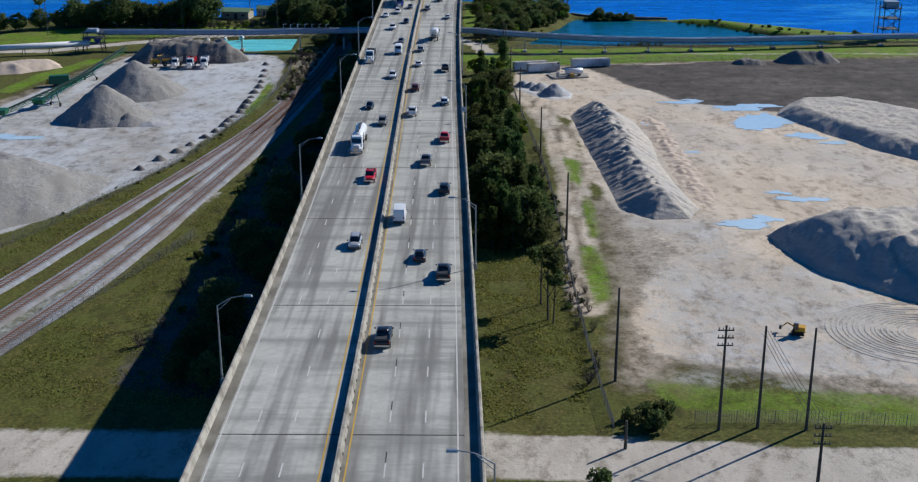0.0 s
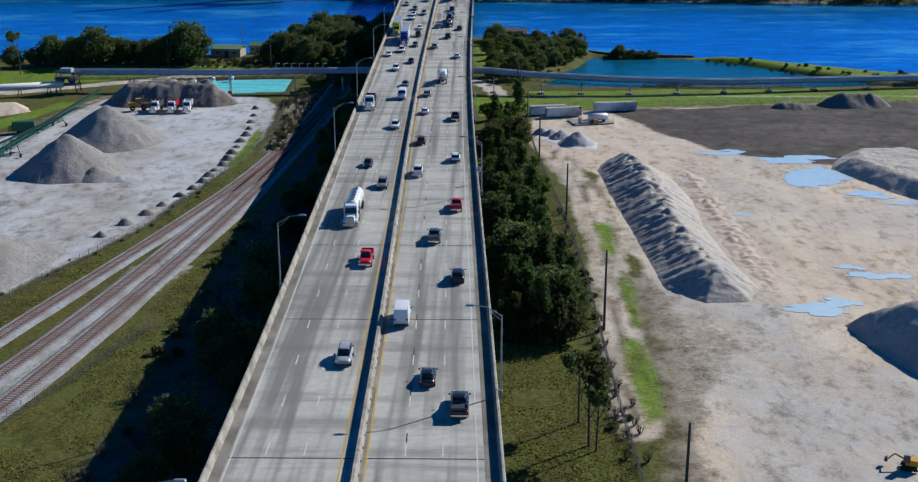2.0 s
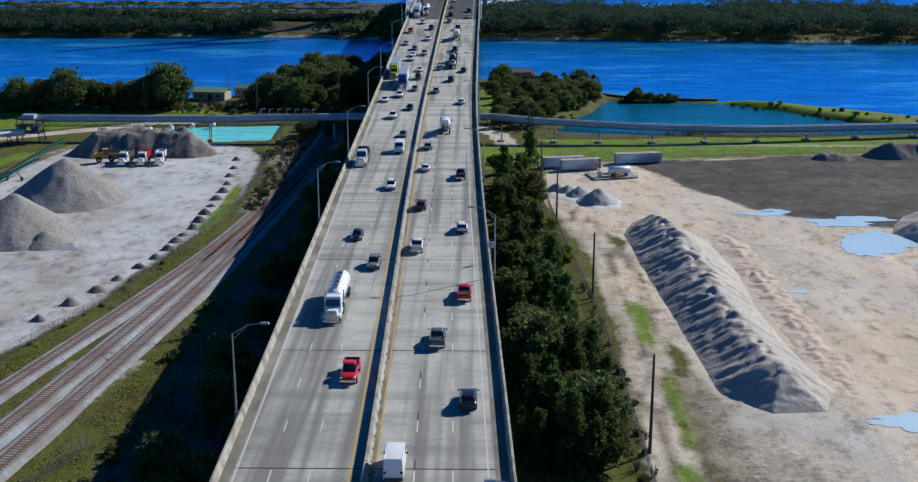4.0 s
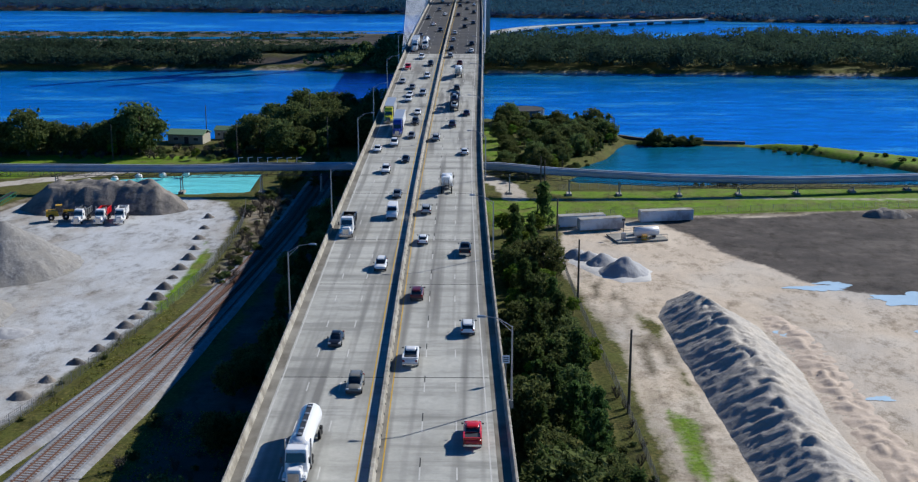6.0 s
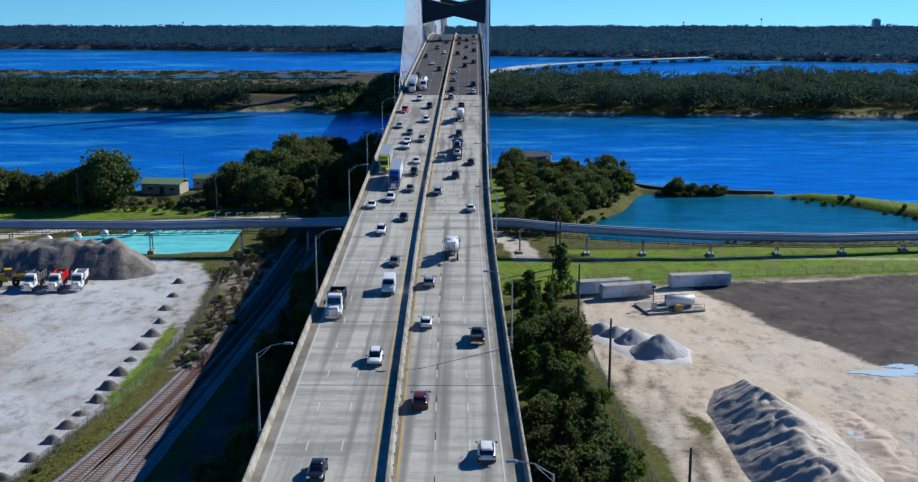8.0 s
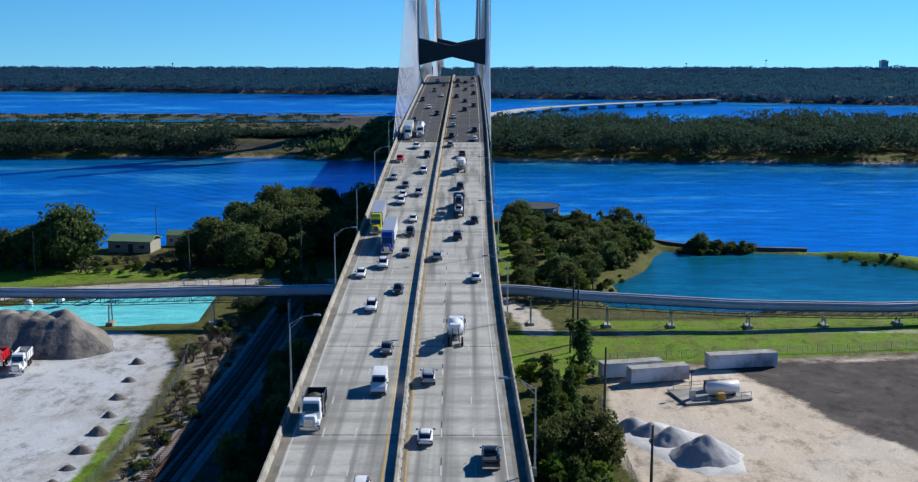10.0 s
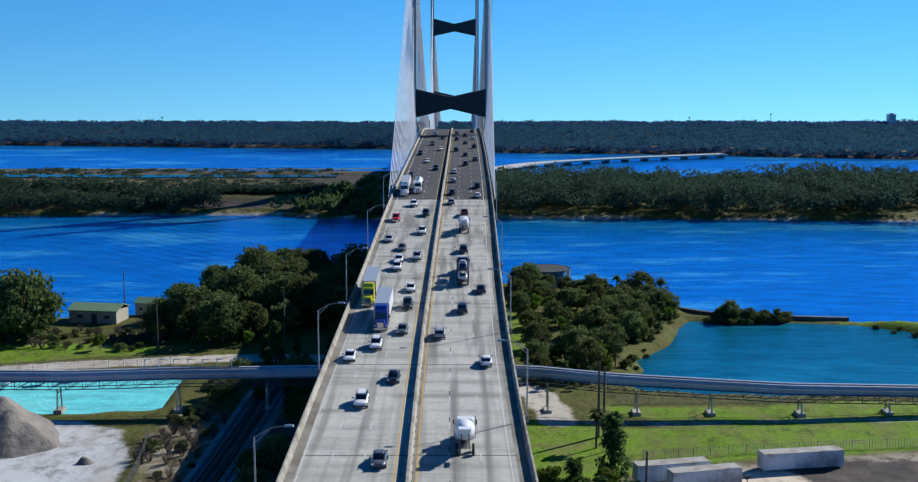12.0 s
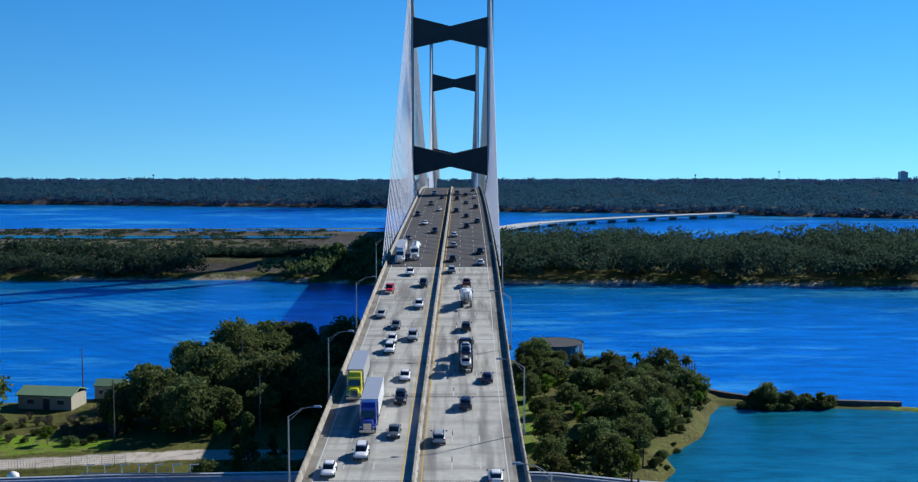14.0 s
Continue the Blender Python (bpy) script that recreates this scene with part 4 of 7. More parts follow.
def semi(colour, box):
    v = thing("semi_trailer_truck", f"{colour} tractor with a long {box} box trailer", "truck", "traffic")
    tractor(v, colour, 8.6)
    part("roof_fairing", Kit().box((0, 5.6, 3.5), (2.2, 1.6, 0.8), taper=(0.9, 0.5), shift=(0, -0.35)).eased(0.12), PAINT[colour], v)
    part("trailer_box", Kit().box((0, -2.2, 2.6), (2.55, 13.2, 2.75)), PAINT[box], v)
    part("trailer_roof", Kit().box((0, -2.2, 4.0), (2.5, 13.1, 0.06)), PAINT["silver"], v, "pale trailer roof")
    part("trailer_door", Kit().box((0, -8.84, 2.6), (2.3, 0.06, 2.5)), PAINT["silver"], v)
    part("side_skirt", Kit().box((-1.2, -1.5, 0.9), (0.05, 6, 0.6)), STEEL_DARK, v)
    part("side_skirt", Kit().box((1.2, -1.5, 0.9), (0.05, 6, 0.6)), STEEL_DARK, v)
    add_wheels(v, [(s * 1.0, y) for s in (-1, 1) for y in (7.5, 3.9, 2.6, -6.2, -7.5)], 0.52, 0.3)
    return v


def mixer():
    v = thing("concrete_mixer_truck", "white concrete mixer truck with a tilted drum", "truck", "traffic")
    tractor(v, "white", 4.6)
    d = part("mixing_drum", Kit().lathe((0, 0, 0), [(0.45, -3.0), (0.7, -2.8), (1.2, -0.6), (1.25, 0.8), (0.9, 2.2), (0.4, 2.5)], 18, "y"), PAINT["white"], v, "white mixing drum", True)
    d.matrix_local = pose(0, -1.2, 2.6, -11)
    part("chute", Kit().box((0, -4.7, 1.7), (0.7, 1.6, 0.1), taper=(0.6, 1), shift=(0, -0.2)).bar((-0.6, -4.3, 1), (-0.4, -4.4, 3.4), 0.06).bar((0.6, -4.3, 1), (0.4, -4.4, 3.4), 0.06), STEEL_DARK, v)
    part("hopper", Kit().box((0, -4.2, 3.5), (1.2, 0.9, 0.6), taper=(1.3, 1.3)), PAINT["white"], v)
    part("water_tank", Kit().lathe((0, 1.7, 1.5), [(0.35, -0.9), (0.35, 0.9)], 10, "x"), PAINT["grey"], v)
    add_wheels(v, [(s * 1.0, y) for s in (-1, 1) for y in (3.6, -1.6, -2.9)], 0.52, 0.3)
    return v


def dump_truck(colour="white", tray="black"):
    v = thing("dump_truck", f"{colour} tipper truck with a {tray} steel body", "truck", "trucks")
    tractor(v, colour, 4.2)
    k = Kit().box((0, -1.9, 1.5), (2.4, 4.8, 0.1))
    for s in (-1, 1):
        k.box((s * 1.17, -1.9, 2.2), (0.08, 4.8, 1.4)).bar((s * 1.17, -4.3, 2.9), (s * 1.17, 0.5, 2.9), 0.08)
        for y in (-3.6, -2.2, -0.8):
            k.box((s * 1.25, y, 2.2), (0.1, 0.14, 1.3))
    k.box((0, -4.28, 2.2), (2.4, 0.08, 1.4)).box((0, 0.5, 2.3), (2.4, 0.08, 1.6)).box((0, 1.0, 3.1), (2.3, 1.0, 0.08))
    part("tipper_body", k, PAINT[tray], v)
    part("load", Kit().lathe((0, -1.9, 2.2), [(1.1, 0), (0.9, 0.45), (0.2, 0.75)], 10), CONCRETE_DARK, v, "grey stone load")
    add_wheels(v, [(s * 1.0, y) for s in (-1, 1) for y in (3.2, -1.6, -2.9)], 0.52, 0.3)
    return v


def car_carrier():
    v = thing("car_carrier_truck", "long car carrier truck with two loaded cars", "truck", "traffic")
    tractor(v, "navy", 8.0)
    k = Kit().box((0, -1.5, 1.0), (2.4, 12.5, 0.2))
    for s in (-1, 1):
        for y in (-7.4, -4.4, -1.4, 1.6, 4.4):
            k.bar((s * 1.15, y, 1.0), (s * 1.15, y, 3.2), 0.09)
        k.bar((s * 1.15, -7.4, 3.1), (s * 1.15, 4.6, 2.7), 0.1)
    part("carrier_frame", k, STEEL_DARK, v)
    for y, z, c in ((-5.2, 1.1, "white"), (-0.2, 2.4, "silver"), (-5.0, 2.9, "navy")):
        c0 = part("carried_car", Kit().loft([(y - 2.3, 0.7, z + 0.35, z + 0.9), (y - 1.5, 0.88, z + 0.25, z + 1.0), (y, 0.9, z + 0.22, z + 0.98), (y + 1.6, 0.85, z + 0.25, z + 0.88), (y + 2.3, 0.6, z + 0.35, z + 0.7)]), PAINT[c], v, f"{c} car", True)
        part("glass", Kit().loft([(y - 1.9, 0.6, z + 0.88, z + 1.0), (y - 1.1, 0.7, z + 0.86, z + 1.36), (y + 0.2, 0.7, z + 0.86, z + 1.4), (y + 1.2, 0.6, z + 0.86, z + 0.97)], 12), GLASS, c0, smooth=True)
        part("roof", Kit().loft([(y - 1.2, 0.52, z + 1.3, z + 1.39), (y - 0.4, 0.58, z + 1.34, z + 1.44), (y + 0.3, 0.52, z + 1.3, z + 1.41)], 12), PAINT[c], c0, smooth=True)
    add_wheels(v, [(s * 1.0, y) for s in (-1, 1) for y in (6.9, 3.6, 2.3, -5.0, -6.3)], 0.5, 0.3)
    return v


MAKERS = {"sedan": sedan, "suv": suv, "pickup": pickup, "van": van}
LANE = {-1: -3.5, -2: -7.3, -3: -10.9, 1: 2.85, 2: 6.6, 3: 10.2}
MADE = {}


def park(make, lane, y, *args):
    """Stands a vehicle in its lane; those on the left carriageway face the other way."""
    z, slope = deck_z(y), math.degrees(math.atan2(deck_z(y + 3) - deck_z(y - 3), 6))
    x = deck_x(y) + LANE[lane]
    m = pose(x, y, z + 0.012, slope, 0, 0) if lane > 0 else pose(x, y, z + 0.012, -slope, 0, 180)
    key = (make, *args)
    if key in MADE:
        return copy_thing(MADE[key], m)
    v = MAKERS[make](*args) if isinstance(make, str) else make(*args)
    v.matrix_world = m
    MADE[key] = v
    return v


TRAFFIC = [
    ("pickup", 1, -6, "black"), ("sedan", 2, 27, "black"), ("pickup", 3, 19, "black"), ("van", 1, 47, "white"), ("suv", 3, 64, "black"), ("pickup", 2, 84, "grey"), ("pickup", 3, 103, "red"),
    ("pickup", 1, 128, "white"), ("suv", 3, 140, "white"), ("suv", 1, 156, "maroon"), ("sedan", 1, 189, "white"), ("pickup", 3, 182, "black"), ("suv", 1, 212, "silver"), ("sedan", 3, 271, "white"),
    ("suv", 1, 288, "silver"), ("suv", 2, 306, "navy"), ("sedan", 3, 322, "navy"), ("suv", 2, 360, "black"), ("pickup", 2, 405, "maroon"), ("suv", 1, 424, "silver"), ("suv", 1, 442, "black"), ("sedan", 3, 436, "white"),
    ("suv", 3, 456, "black"), ("sedan", 1, 470, "silver"), ("sedan", 1, 495, "white"), ("suv", 2, 520, "black"), ("suv", 3, 536, "grey"), ("sedan", 2, 555, "black"), ("suv", 1, 575, "navy"), ("suv", 3, 590, "black"),
    ("sedan", 2, 612, "grey"), ("suv", 1, 632, "black"), ("sedan", 3, 640, "white"), ("suv", 2, 655, "black"), ("suv", 1, 672, "grey"), ("sedan", 3, 690, "black"),
    ("suv", -1, 33, "silver"), ("pickup", -1, 72, "red"), ("suv", -1, 118, "tan"), ("sedan", -2, 135, "black"), ("suv", -1, 172, "white"), ("van", -1, 208, "white"), ("sedan", -1, 226, "grey"), ("sedan", -1, 262, "black"),
    ("suv", -2, 250, "white"), ("suv", -2, 281, "white"), ("sedan", -3, 274, "white"), ("sedan", -1, 291, "grey"), ("suv", -1, 309, "black"), ("sedan", -1, 323, "white"), ("sedan", -3, 327, "white"), ("suv", -2, 342, "white"),
    ("sedan", -2, 350, "white"), ("suv", -1, 352, "silver"), ("sedan", -2, 362, "grey"), ("sedan", -3, 372, "silver"), ("suv", -1, 381, "white"), ("suv", -1, 405, "black"), ("pickup", -3, 398, "red"), ("suv", -2, 420, "white"),
    ("sedan", -2, 470, "silver"), ("sedan", -3, 486, "grey"), ("suv", -1, 505, "black"), ("sedan", -2, 530, "white"), ("suv", -3, 560, "black"), ("sedan", -1, 580, "white"), ("suv", -2, 605, "grey"), ("sedan", -1, 640, "black"), ("suv", -2, 668, "white"),
]
for make, lane, y, colour in TRAFFIC:
    park(make, lane, y, colour)
park(tanker, -2, 98)
park(dump_truck, -3, 196)
park(semi, -3, 318, "yellow", "silver")
park(semi, -2, 300, "blue", "white")
park(semi, -3, 446, "white", "white")
park(tanker, -2, 450)
park(mixer, 2, 384)
park(car_carrier, 2, 334)
park(mixer, 2, 232)

# ---- lamps and signs on the bridge ----


def street_lamp(x, y, side):
    z = deck_z(y)
    v = thing("street_lamp", "grey metal street lamp on the bridge parapet", "street lamp", "bridge lamps", at=(x, y, z))
    part("pole", Kit().bar((0, 0, 0.4), (0, 0, 9.6), 0.13, 0.08, 8), GALV, v)
    part("base_plate", Kit().box((side * 0.12, 0, 0.2), (0.72, 0.6, 0.9), taper=(0.8, 0.8)), CONCRETE, v, "concrete bracket")
    k = Kit().bar((0, 0, 9.5), (side * 1.6, 0, 10.5), 0.06).bar((side * 1.6, 0, 10.5), (side * 3.1, 0, 10.75), 0.06).bar((0, 0, 8.9), (side * 1.5, 0, 10.3), 0.04)
    part("arm", k, GALV, v)
    part("lamp_head", Kit().box((side * 3.5, 0, 10.75), (1.0, 0.42, 0.2), taper=(0.8, 0.7)), GALV, v, "flat pale lamp head")
    return v


for side, places in ((-1, (-95, -19, 60, 146, 206, 266, 311, 359, 410)), (1, (-56, 23, 113, 179, 243, 292, 345, 400))):
    first = None
    for y in places:
        if first is None:
            first = street_lamp(deck_x(y) + side * 14.85, y, -side)
        else:
            copy_thing(first, pose(deck_x(y) + side * 14.85, y, deck_z(y)))


def road_sign(y):
    v = thing("road_sign", "small white rectangular sign on a post", "sign", at=(deck_x(y) + 14.55, y, deck_z(y)))
    part("post", Kit().bar((0, 0, -0.45), (0, 0, 3.2), 0.05), GALV, v)
    part("sign_plate", Kit().box((0, -0.06, 2.8), (0.9, 0.04, 1.0)), PAINT["white"], v)
    for z in (3.05, 2.8, 2.55):
        part("text_bar", Kit().box((0, -0.09, z), (0.6, 0.02, 0.1)), STEEL_DARK, v, "dark bar")
    return v


road_sign(121)

# ---- piles ----
STONE_GREY = mottled("crushed_grey_stone", (0.16, 0.155, 0.15), (0.33, 0.32, 0.31), 1.4, 0.95, bump=0.7, dist=0.25, c3=(0.25, 0.235, 0.215))
STONE_DARK = mottled("crushed_dark_stone", (0.08, 0.073, 0.068), (0.2, 0.185, 0.175), 1.2, 0.95, bump=0.7, dist=0.25, c3=(0.24, 0.215, 0.19))
SAND_PALE = mottled("pale_sand", (0.32, 0.29, 0.25), (0.60, 0.54, 0.47), 0.9, 0.95, bump=0.7, dist=0.3, c3=(0.38, 0.355, 0.33))
STONE_SAND = mottled("blue_grey_stone_sand", (0.3, 0.3, 0.31), (0.44, 0.44, 0.45), 1.0, 0.95, bump=0.4, dist=0.2)
SAND_ROSE = mottled("rosy_sand", (0.44, 0.35, 0.28), (0.58, 0.475, 0.385), 0.9, 0.95, bump=0.5, dist=0.25)
SAND_WHITE = mottled("white_sand", (0.5, 0.49, 0.47), (0.66, 0.64, 0.62), 1.0, 0.95, bump=0.4, dist=0.2)


def pile(label, outline, peak, material, slope=0.68, lumps=0.0, lump=4.0, gully=0.0, step=0.8, fine=2.4):
    """A heap at its angle of repose over an outline, flat-topped at the peak's height, with lumps on top and gullies down its sides."""
    xs, ys = zip(*outline)
    x, y = np.arange(min(xs) - 1, max(xs) + 1.01, step), np.arange(min(ys) - 1, max(ys) + 1.01, step)
    gx, gy = np.meshgrid(x, y)
    d = signed(gx, gy, outline)
    d = d + (rough_noise(gx, gy, 5, 3) - 0.5) * (1.6 if fine > 2 else 0.5)
    if gully:
        u, w = (gy, gx) if max(ys) - min(ys) > 1.4 * (max(xs) - min(xs)) else (gx, gy)
        d = d + gully * (wavy(u + w * 0.25, w * 0.1, fine) + 0.5 * wavy(u, w * 0.2, fine * 0.42) - 0.75) * np.clip(d / 1.5, 0, 1)
    flat = peak + lumps * (2 * np.abs(wavy(gx, gy, lump) - 0.5) * 2 - 1) + lumps * 0.6 * (wavy(gx, gy, lump * 0.5) - 0.5)
    h = slope * d
    h = np.where(h < flat - 0.8, h, flat - 0.8 + 0.8 * np.tanh((h - flat + 0.8) / 0.8))
    h = np.maximum(h, -0.5) + (0.3 * (rough_noise(gx, gy, 1.9, 2) - 0.5) + 0.22 * (wavy(gx, gy, 0.8) - 0.5)) * np.clip(h / 1.2, 0.25, 1)
    gz = ground_height(gx, gy) + h
    keep = h > -0.45
    i = np.arange(gx.size).reshape(gx.shape)
    cell = keep[:-1, :-1] | keep[1:, :-1] | keep[:-1, 1:] | keep[1:, 1:]
    q = np.stack([i[:-1, :-1], i[:-1, 1:], i[1:, 1:], i[1:, :-1]], -1)[cell]
    used, inv = np.unique(q, return_inverse=True)
    v = np.stack([gx.ravel(), gy.ravel(), gz.ravel()], -1)[used]
    me = raw_mesh("stockpile", v.tolist(), inv.reshape(-1, 4).tolist(), material, True)
    return tagged(new("stockpile", me), label, "stockpile", "stockpiles")


def ring(cx, cy, r, n=14, squash=1.0):
    return [(cx + r * math.cos(2 * math.pi * k / n), cy + squash * r * math.sin(2 * math.pi * k / n)) for k in range(n)]


pile("long ridge of pale sand with lumpy dumped heaps on top", [(45, 196), (46, 170), (47, 150), (48, 128), (49, 107), (55, 100), (63, 101), (66, 108), (64, 125), (63, 145), (64, 167), (62, 190), (55, 208), (48, 206)], 4.5, SAND_PALE, 0.6, 0.8, 2.4, 0.8, 0.4, fine=1.15)
pile("low spread of rosy sand heaps beside the ridge", [(63, 195), (64, 165), (64, 140), (66, 116), (69, 106), (72, 118), (71, 150), (71, 185), (67, 198)], 0.6, SAND_ROSE, 0.22, 0.55, 1.8, 0.5, 0.5)
pile("broad flat-topped heap of pale sand with a steep shaded face", [(76, 90), (79, 76), (82, 67), (89, 59), (97, 51), (118, 48), (135, 60), (135, 92), (112, 99), (89, 98)], 7.4, SAND_PALE, 0.66, 0.5, 3.0, 1.4, 0.7)
pile("low grey heap of sand beyond puddles", [(104, 198), (112, 176), (121, 158), (130, 146), (150, 138), (168, 160), (150, 192), (128, 216), (111, 213)], 3.3, SAND_PALE, 0.62, 0.2, 3, 0.8, 0.7)
pile("low skirt of white sand under blue-grey heaps", [(31, 233), (33, 240.5), (38, 241), (44, 235), (48.5, 226), (47, 219), (41, 217.5), (37, 222)], 0.5, SAND_WHITE, 0.3, 0.1, 2.0, 0.4, 0.5)
for x, y, r, h in ((33.6, 237.6, 3.0, 2.0), (35.8, 234.8, 3.6, 2.5), (38.2, 231.4, 4.0, 2.9)):
    pile("pointed heap of blue-grey stone sand in a row", ring(x, y, r, 14), h, STONE_SAND, 0.72, 0, 2, 0.3, 0.35)
pile("larger pointed heap of blue-grey and white stone sand", ring(42.3, 225.2, 5.6, 16), 3.7, STONE_SAND, 0.68, 0.2, 1.6, 0.5, 0.4)
pile("low dark heap of rubble by the field", ring(113, 277, 6.5, 12, 0.5), 2.2, STONE_DARK, 0.8, 0.8, 1.6, 0.3, 0.5)
pile("dark rubble heap at the yard's far edge", ring(134, 281, 12, 14, 0.5), 5.0, STONE_DARK, 0.8, 1.1, 2.2, 1.0, 0.6)
pile("huge heap of grey crushed stone", [(-81, 90), (-72, 101), (-67, 118), (-68, 130), (-84, 138), (-101, 148), (-140, 146), (-150, 92)], 9.5, STONE_GREY, 0.5, 0.7, 6, 1.2, 0.9)
pile("tall cone of grey crushed stone", ring(-87, 227.5, 15.5, 20), 10.2, STONE_GREY, 0.68, 0, 3, 0.5, 0.7)
pile("pointed cone of grey crushed stone", ring(-87.5, 194, 13.6, 20), 9.4, STONE_GREY, 0.72, 0, 3, 0.5, 0.6)
pile("small cone of grey stone beside the large cone", ring(-78.5, 187, 5.2, 14), 3.0, STONE_GREY, 0.62, 0, 3, 0.3, 0.5)
pile("small heap of pale wet stone dust", ring(-71.5, 185, 4.6, 14, 0.7), 0.9, STONE_SAND, 0.35, 0.3, 1.5, 0.6, 0.4)
pile("wide dark heap of crushed stone with a lumpy pale top", [(-104, 281), (-97, 275), (-66, 275), (-61, 281), (-66, 295), (-90, 298), (-104, 294)], 6.4, STONE_DARK, 0.85, 0.8, 3, 0.9, 0.6)
pile("low tan heap beside the conveyor", [(-145, 254), (-134, 256), (-123, 268), (-126, 274), (-136, 272), (-146, 266)], 3.0, SAND_ROSE, 0.65, 0.2, 3, 0.5, 0.6)
for k, (x, y) in enumerate([(-54.3, 273), (-52.8, 262), (-52, 252), (-51, 243), (-50.5, 235), (-50.2, 227), (-50, 220), (-50, 213), (-50, 206), (-50.2, 200), (-51, 194), (-51.3, 189), (-51.6, 183), (-52.5, 177), (-54, 170), (-56, 162), (-58, 155), (-60.5, 147), (-63, 138)]):
    pile("small dumped mound of dark stone on the yard's rim", ring(x, y, 1.4 + 0.22 * (k % 3), 9, 0.8), 1.5, STONE_DARK, 0.95, 0, 1, 0.3, 0.35)


def puddle(x, y, rx, ry, seed):
    r = random.Random(seed)
    n, rows = 44, 7
    a = [r.uniform(0, 6.28) for _ in range(6)]
    pts = []
    for j in range(rows):
        for k in range(n):
            t = 2 * math.pi * k / n
            q = 1 + 0.25 * math.sin(2 * t + a[0]) + 0.2 * math.sin(3 * t + a[1]) + 0.13 * math.sin(5 * t + a[2]) + 0.1 * math.sin(8 * t + a[3]) + 0.08 * math.sin(13 * t + a[4]) + 0.05 * math.sin(19 * t + a[5])
            q *= (j + 0.02) / (rows - 1)
            pts.append((x + rx * q * math.cos(t), y + ry * q * math.sin(t)))
    px, py = np.array(pts).T
    vs = np.stack([px, py, ground_height(px, py) + 0.06], -1).tolist()
    fs = [(j * n + k, j * n + (k + 1) % n, (j + 1) * n + (k + 1) % n, (j + 1) * n + k) for j in range(rows - 1) for k in range(n)]
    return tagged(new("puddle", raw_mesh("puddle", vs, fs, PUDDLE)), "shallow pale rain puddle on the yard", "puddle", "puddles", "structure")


for p in ((80, 215, 5, 2.2, 1), (97, 208, 9, 4, 2), (99, 192, 6.5, 8, 3), (95, 184, 5, 5, 4), (106, 173, 5, 3, 5), (112, 166, 3, 2, 14), (74, 97.5, 6.5, 2.6, 6), (79, 101, 3, 1.8, 10), (90, 115, 5, 2.0, 7), (86, 120, 2.5, 1.4, 11), (67, 186, 2.2, 2.4, 8), (-108, 170, 9, 3, 9), (83, 218, 3, 1.3, 12), (73, 156, 1.6, 1.2, 13)):
    puddle(*p)


def wheel_ruts(cx, cy, rings, seed):
    """Curved wheel ruts pressed into the yard."""
    r = random.Random(seed)
    vs, fs = [], []
    for rx, ry, a0, a1 in rings:
        n, k = 40, len(vs)
        w = r.uniform(0.15, 0.4)
        t = np.repeat(a0 + (a1 - a0) * np.arange(n + 1) / n, 2)
        q = np.tile([0, w], n + 1)
        x, y = cx + (rx + q) * np.cos(t), cy + (ry + q) * np.sin(t)
        vs += list(zip(x.tolist(), y.tolist(), (ground_height(x, y) + 0.07).tolist()))
        fs += [(k + 2 * j, k + 2 * j + 1, k + 2 * j + 3, k + 2 * j + 2) for j in range(n)]
    return tagged(new("wheel_ruts", raw_mesh("wheel_ruts", vs, fs, RUT)), "curved grey wheel ruts in the sand yard", "ruts", kind="stuff")


RUT = mottled("packed_rut_earth", (0.36, 0.345, 0.32), (0.55, 0.52, 0.48), 0.8, 0.95, bump=0.3, dist=0.1)
rr = random.Random(4)
wheel_ruts(92, 40, [(4 + 0.9 * k, 3 + 0.75 * k, rr.uniform(0, 2), rr.uniform(3.6, 6.2)) for k in range(15)], 5)

# ---- railway ----
BALLAST_STONE = mottled("ballast_stone", (0.19, 0.2, 0.215), (0.34, 0.35, 0.375), 1.2, 0.95, bump=0.6, dist=0.15, c3=(0.2, 0.18, 0.17))
TIE = mottled("tarred_sleeper", (0.11, 0.065, 0.05), (0.19, 0.115, 0.09), 2.0, 0.95)
TRACKS = [[(-84, -40), (-66, 30), (-60, 55), (-54, 82), (-49, 113), (-44, 148), (-40, 178), (-36, 215), (-33, 260), (-31, 330)],
          [(-90, -25), (-73, 42), (-67, 62), (-62, 88), (-57, 110), (-52, 132), (-47, 156), (-42, 182), (-38, 215), (-34.5, 262), (-33, 330)],
          [(-78, -50), (-60, 28), (-55, 45), (-51, 66), (-47, 92), (-42, 128), (-38, 165), (-35, 200), (-31, 260), (-29, 330)]]


def smooth_line(pts, step):
    """Even points along a rounded line, each with its heading."""
    p = np.array(pts, float)
    t = np.r_[0, np.cumsum(np.hypot(*np.diff(p, axis=0).T))]
    s = np.arange(0, t[-1], step)
    w = np.linspace(-14, 14, 9)
    x, y = (np.mean([np.interp(s + d, t, p[:, k]) for d in w], 0) for k in (0, 1))
    h = np.arctan2(np.gradient(x), np.gradient(y))
    return x, y, h


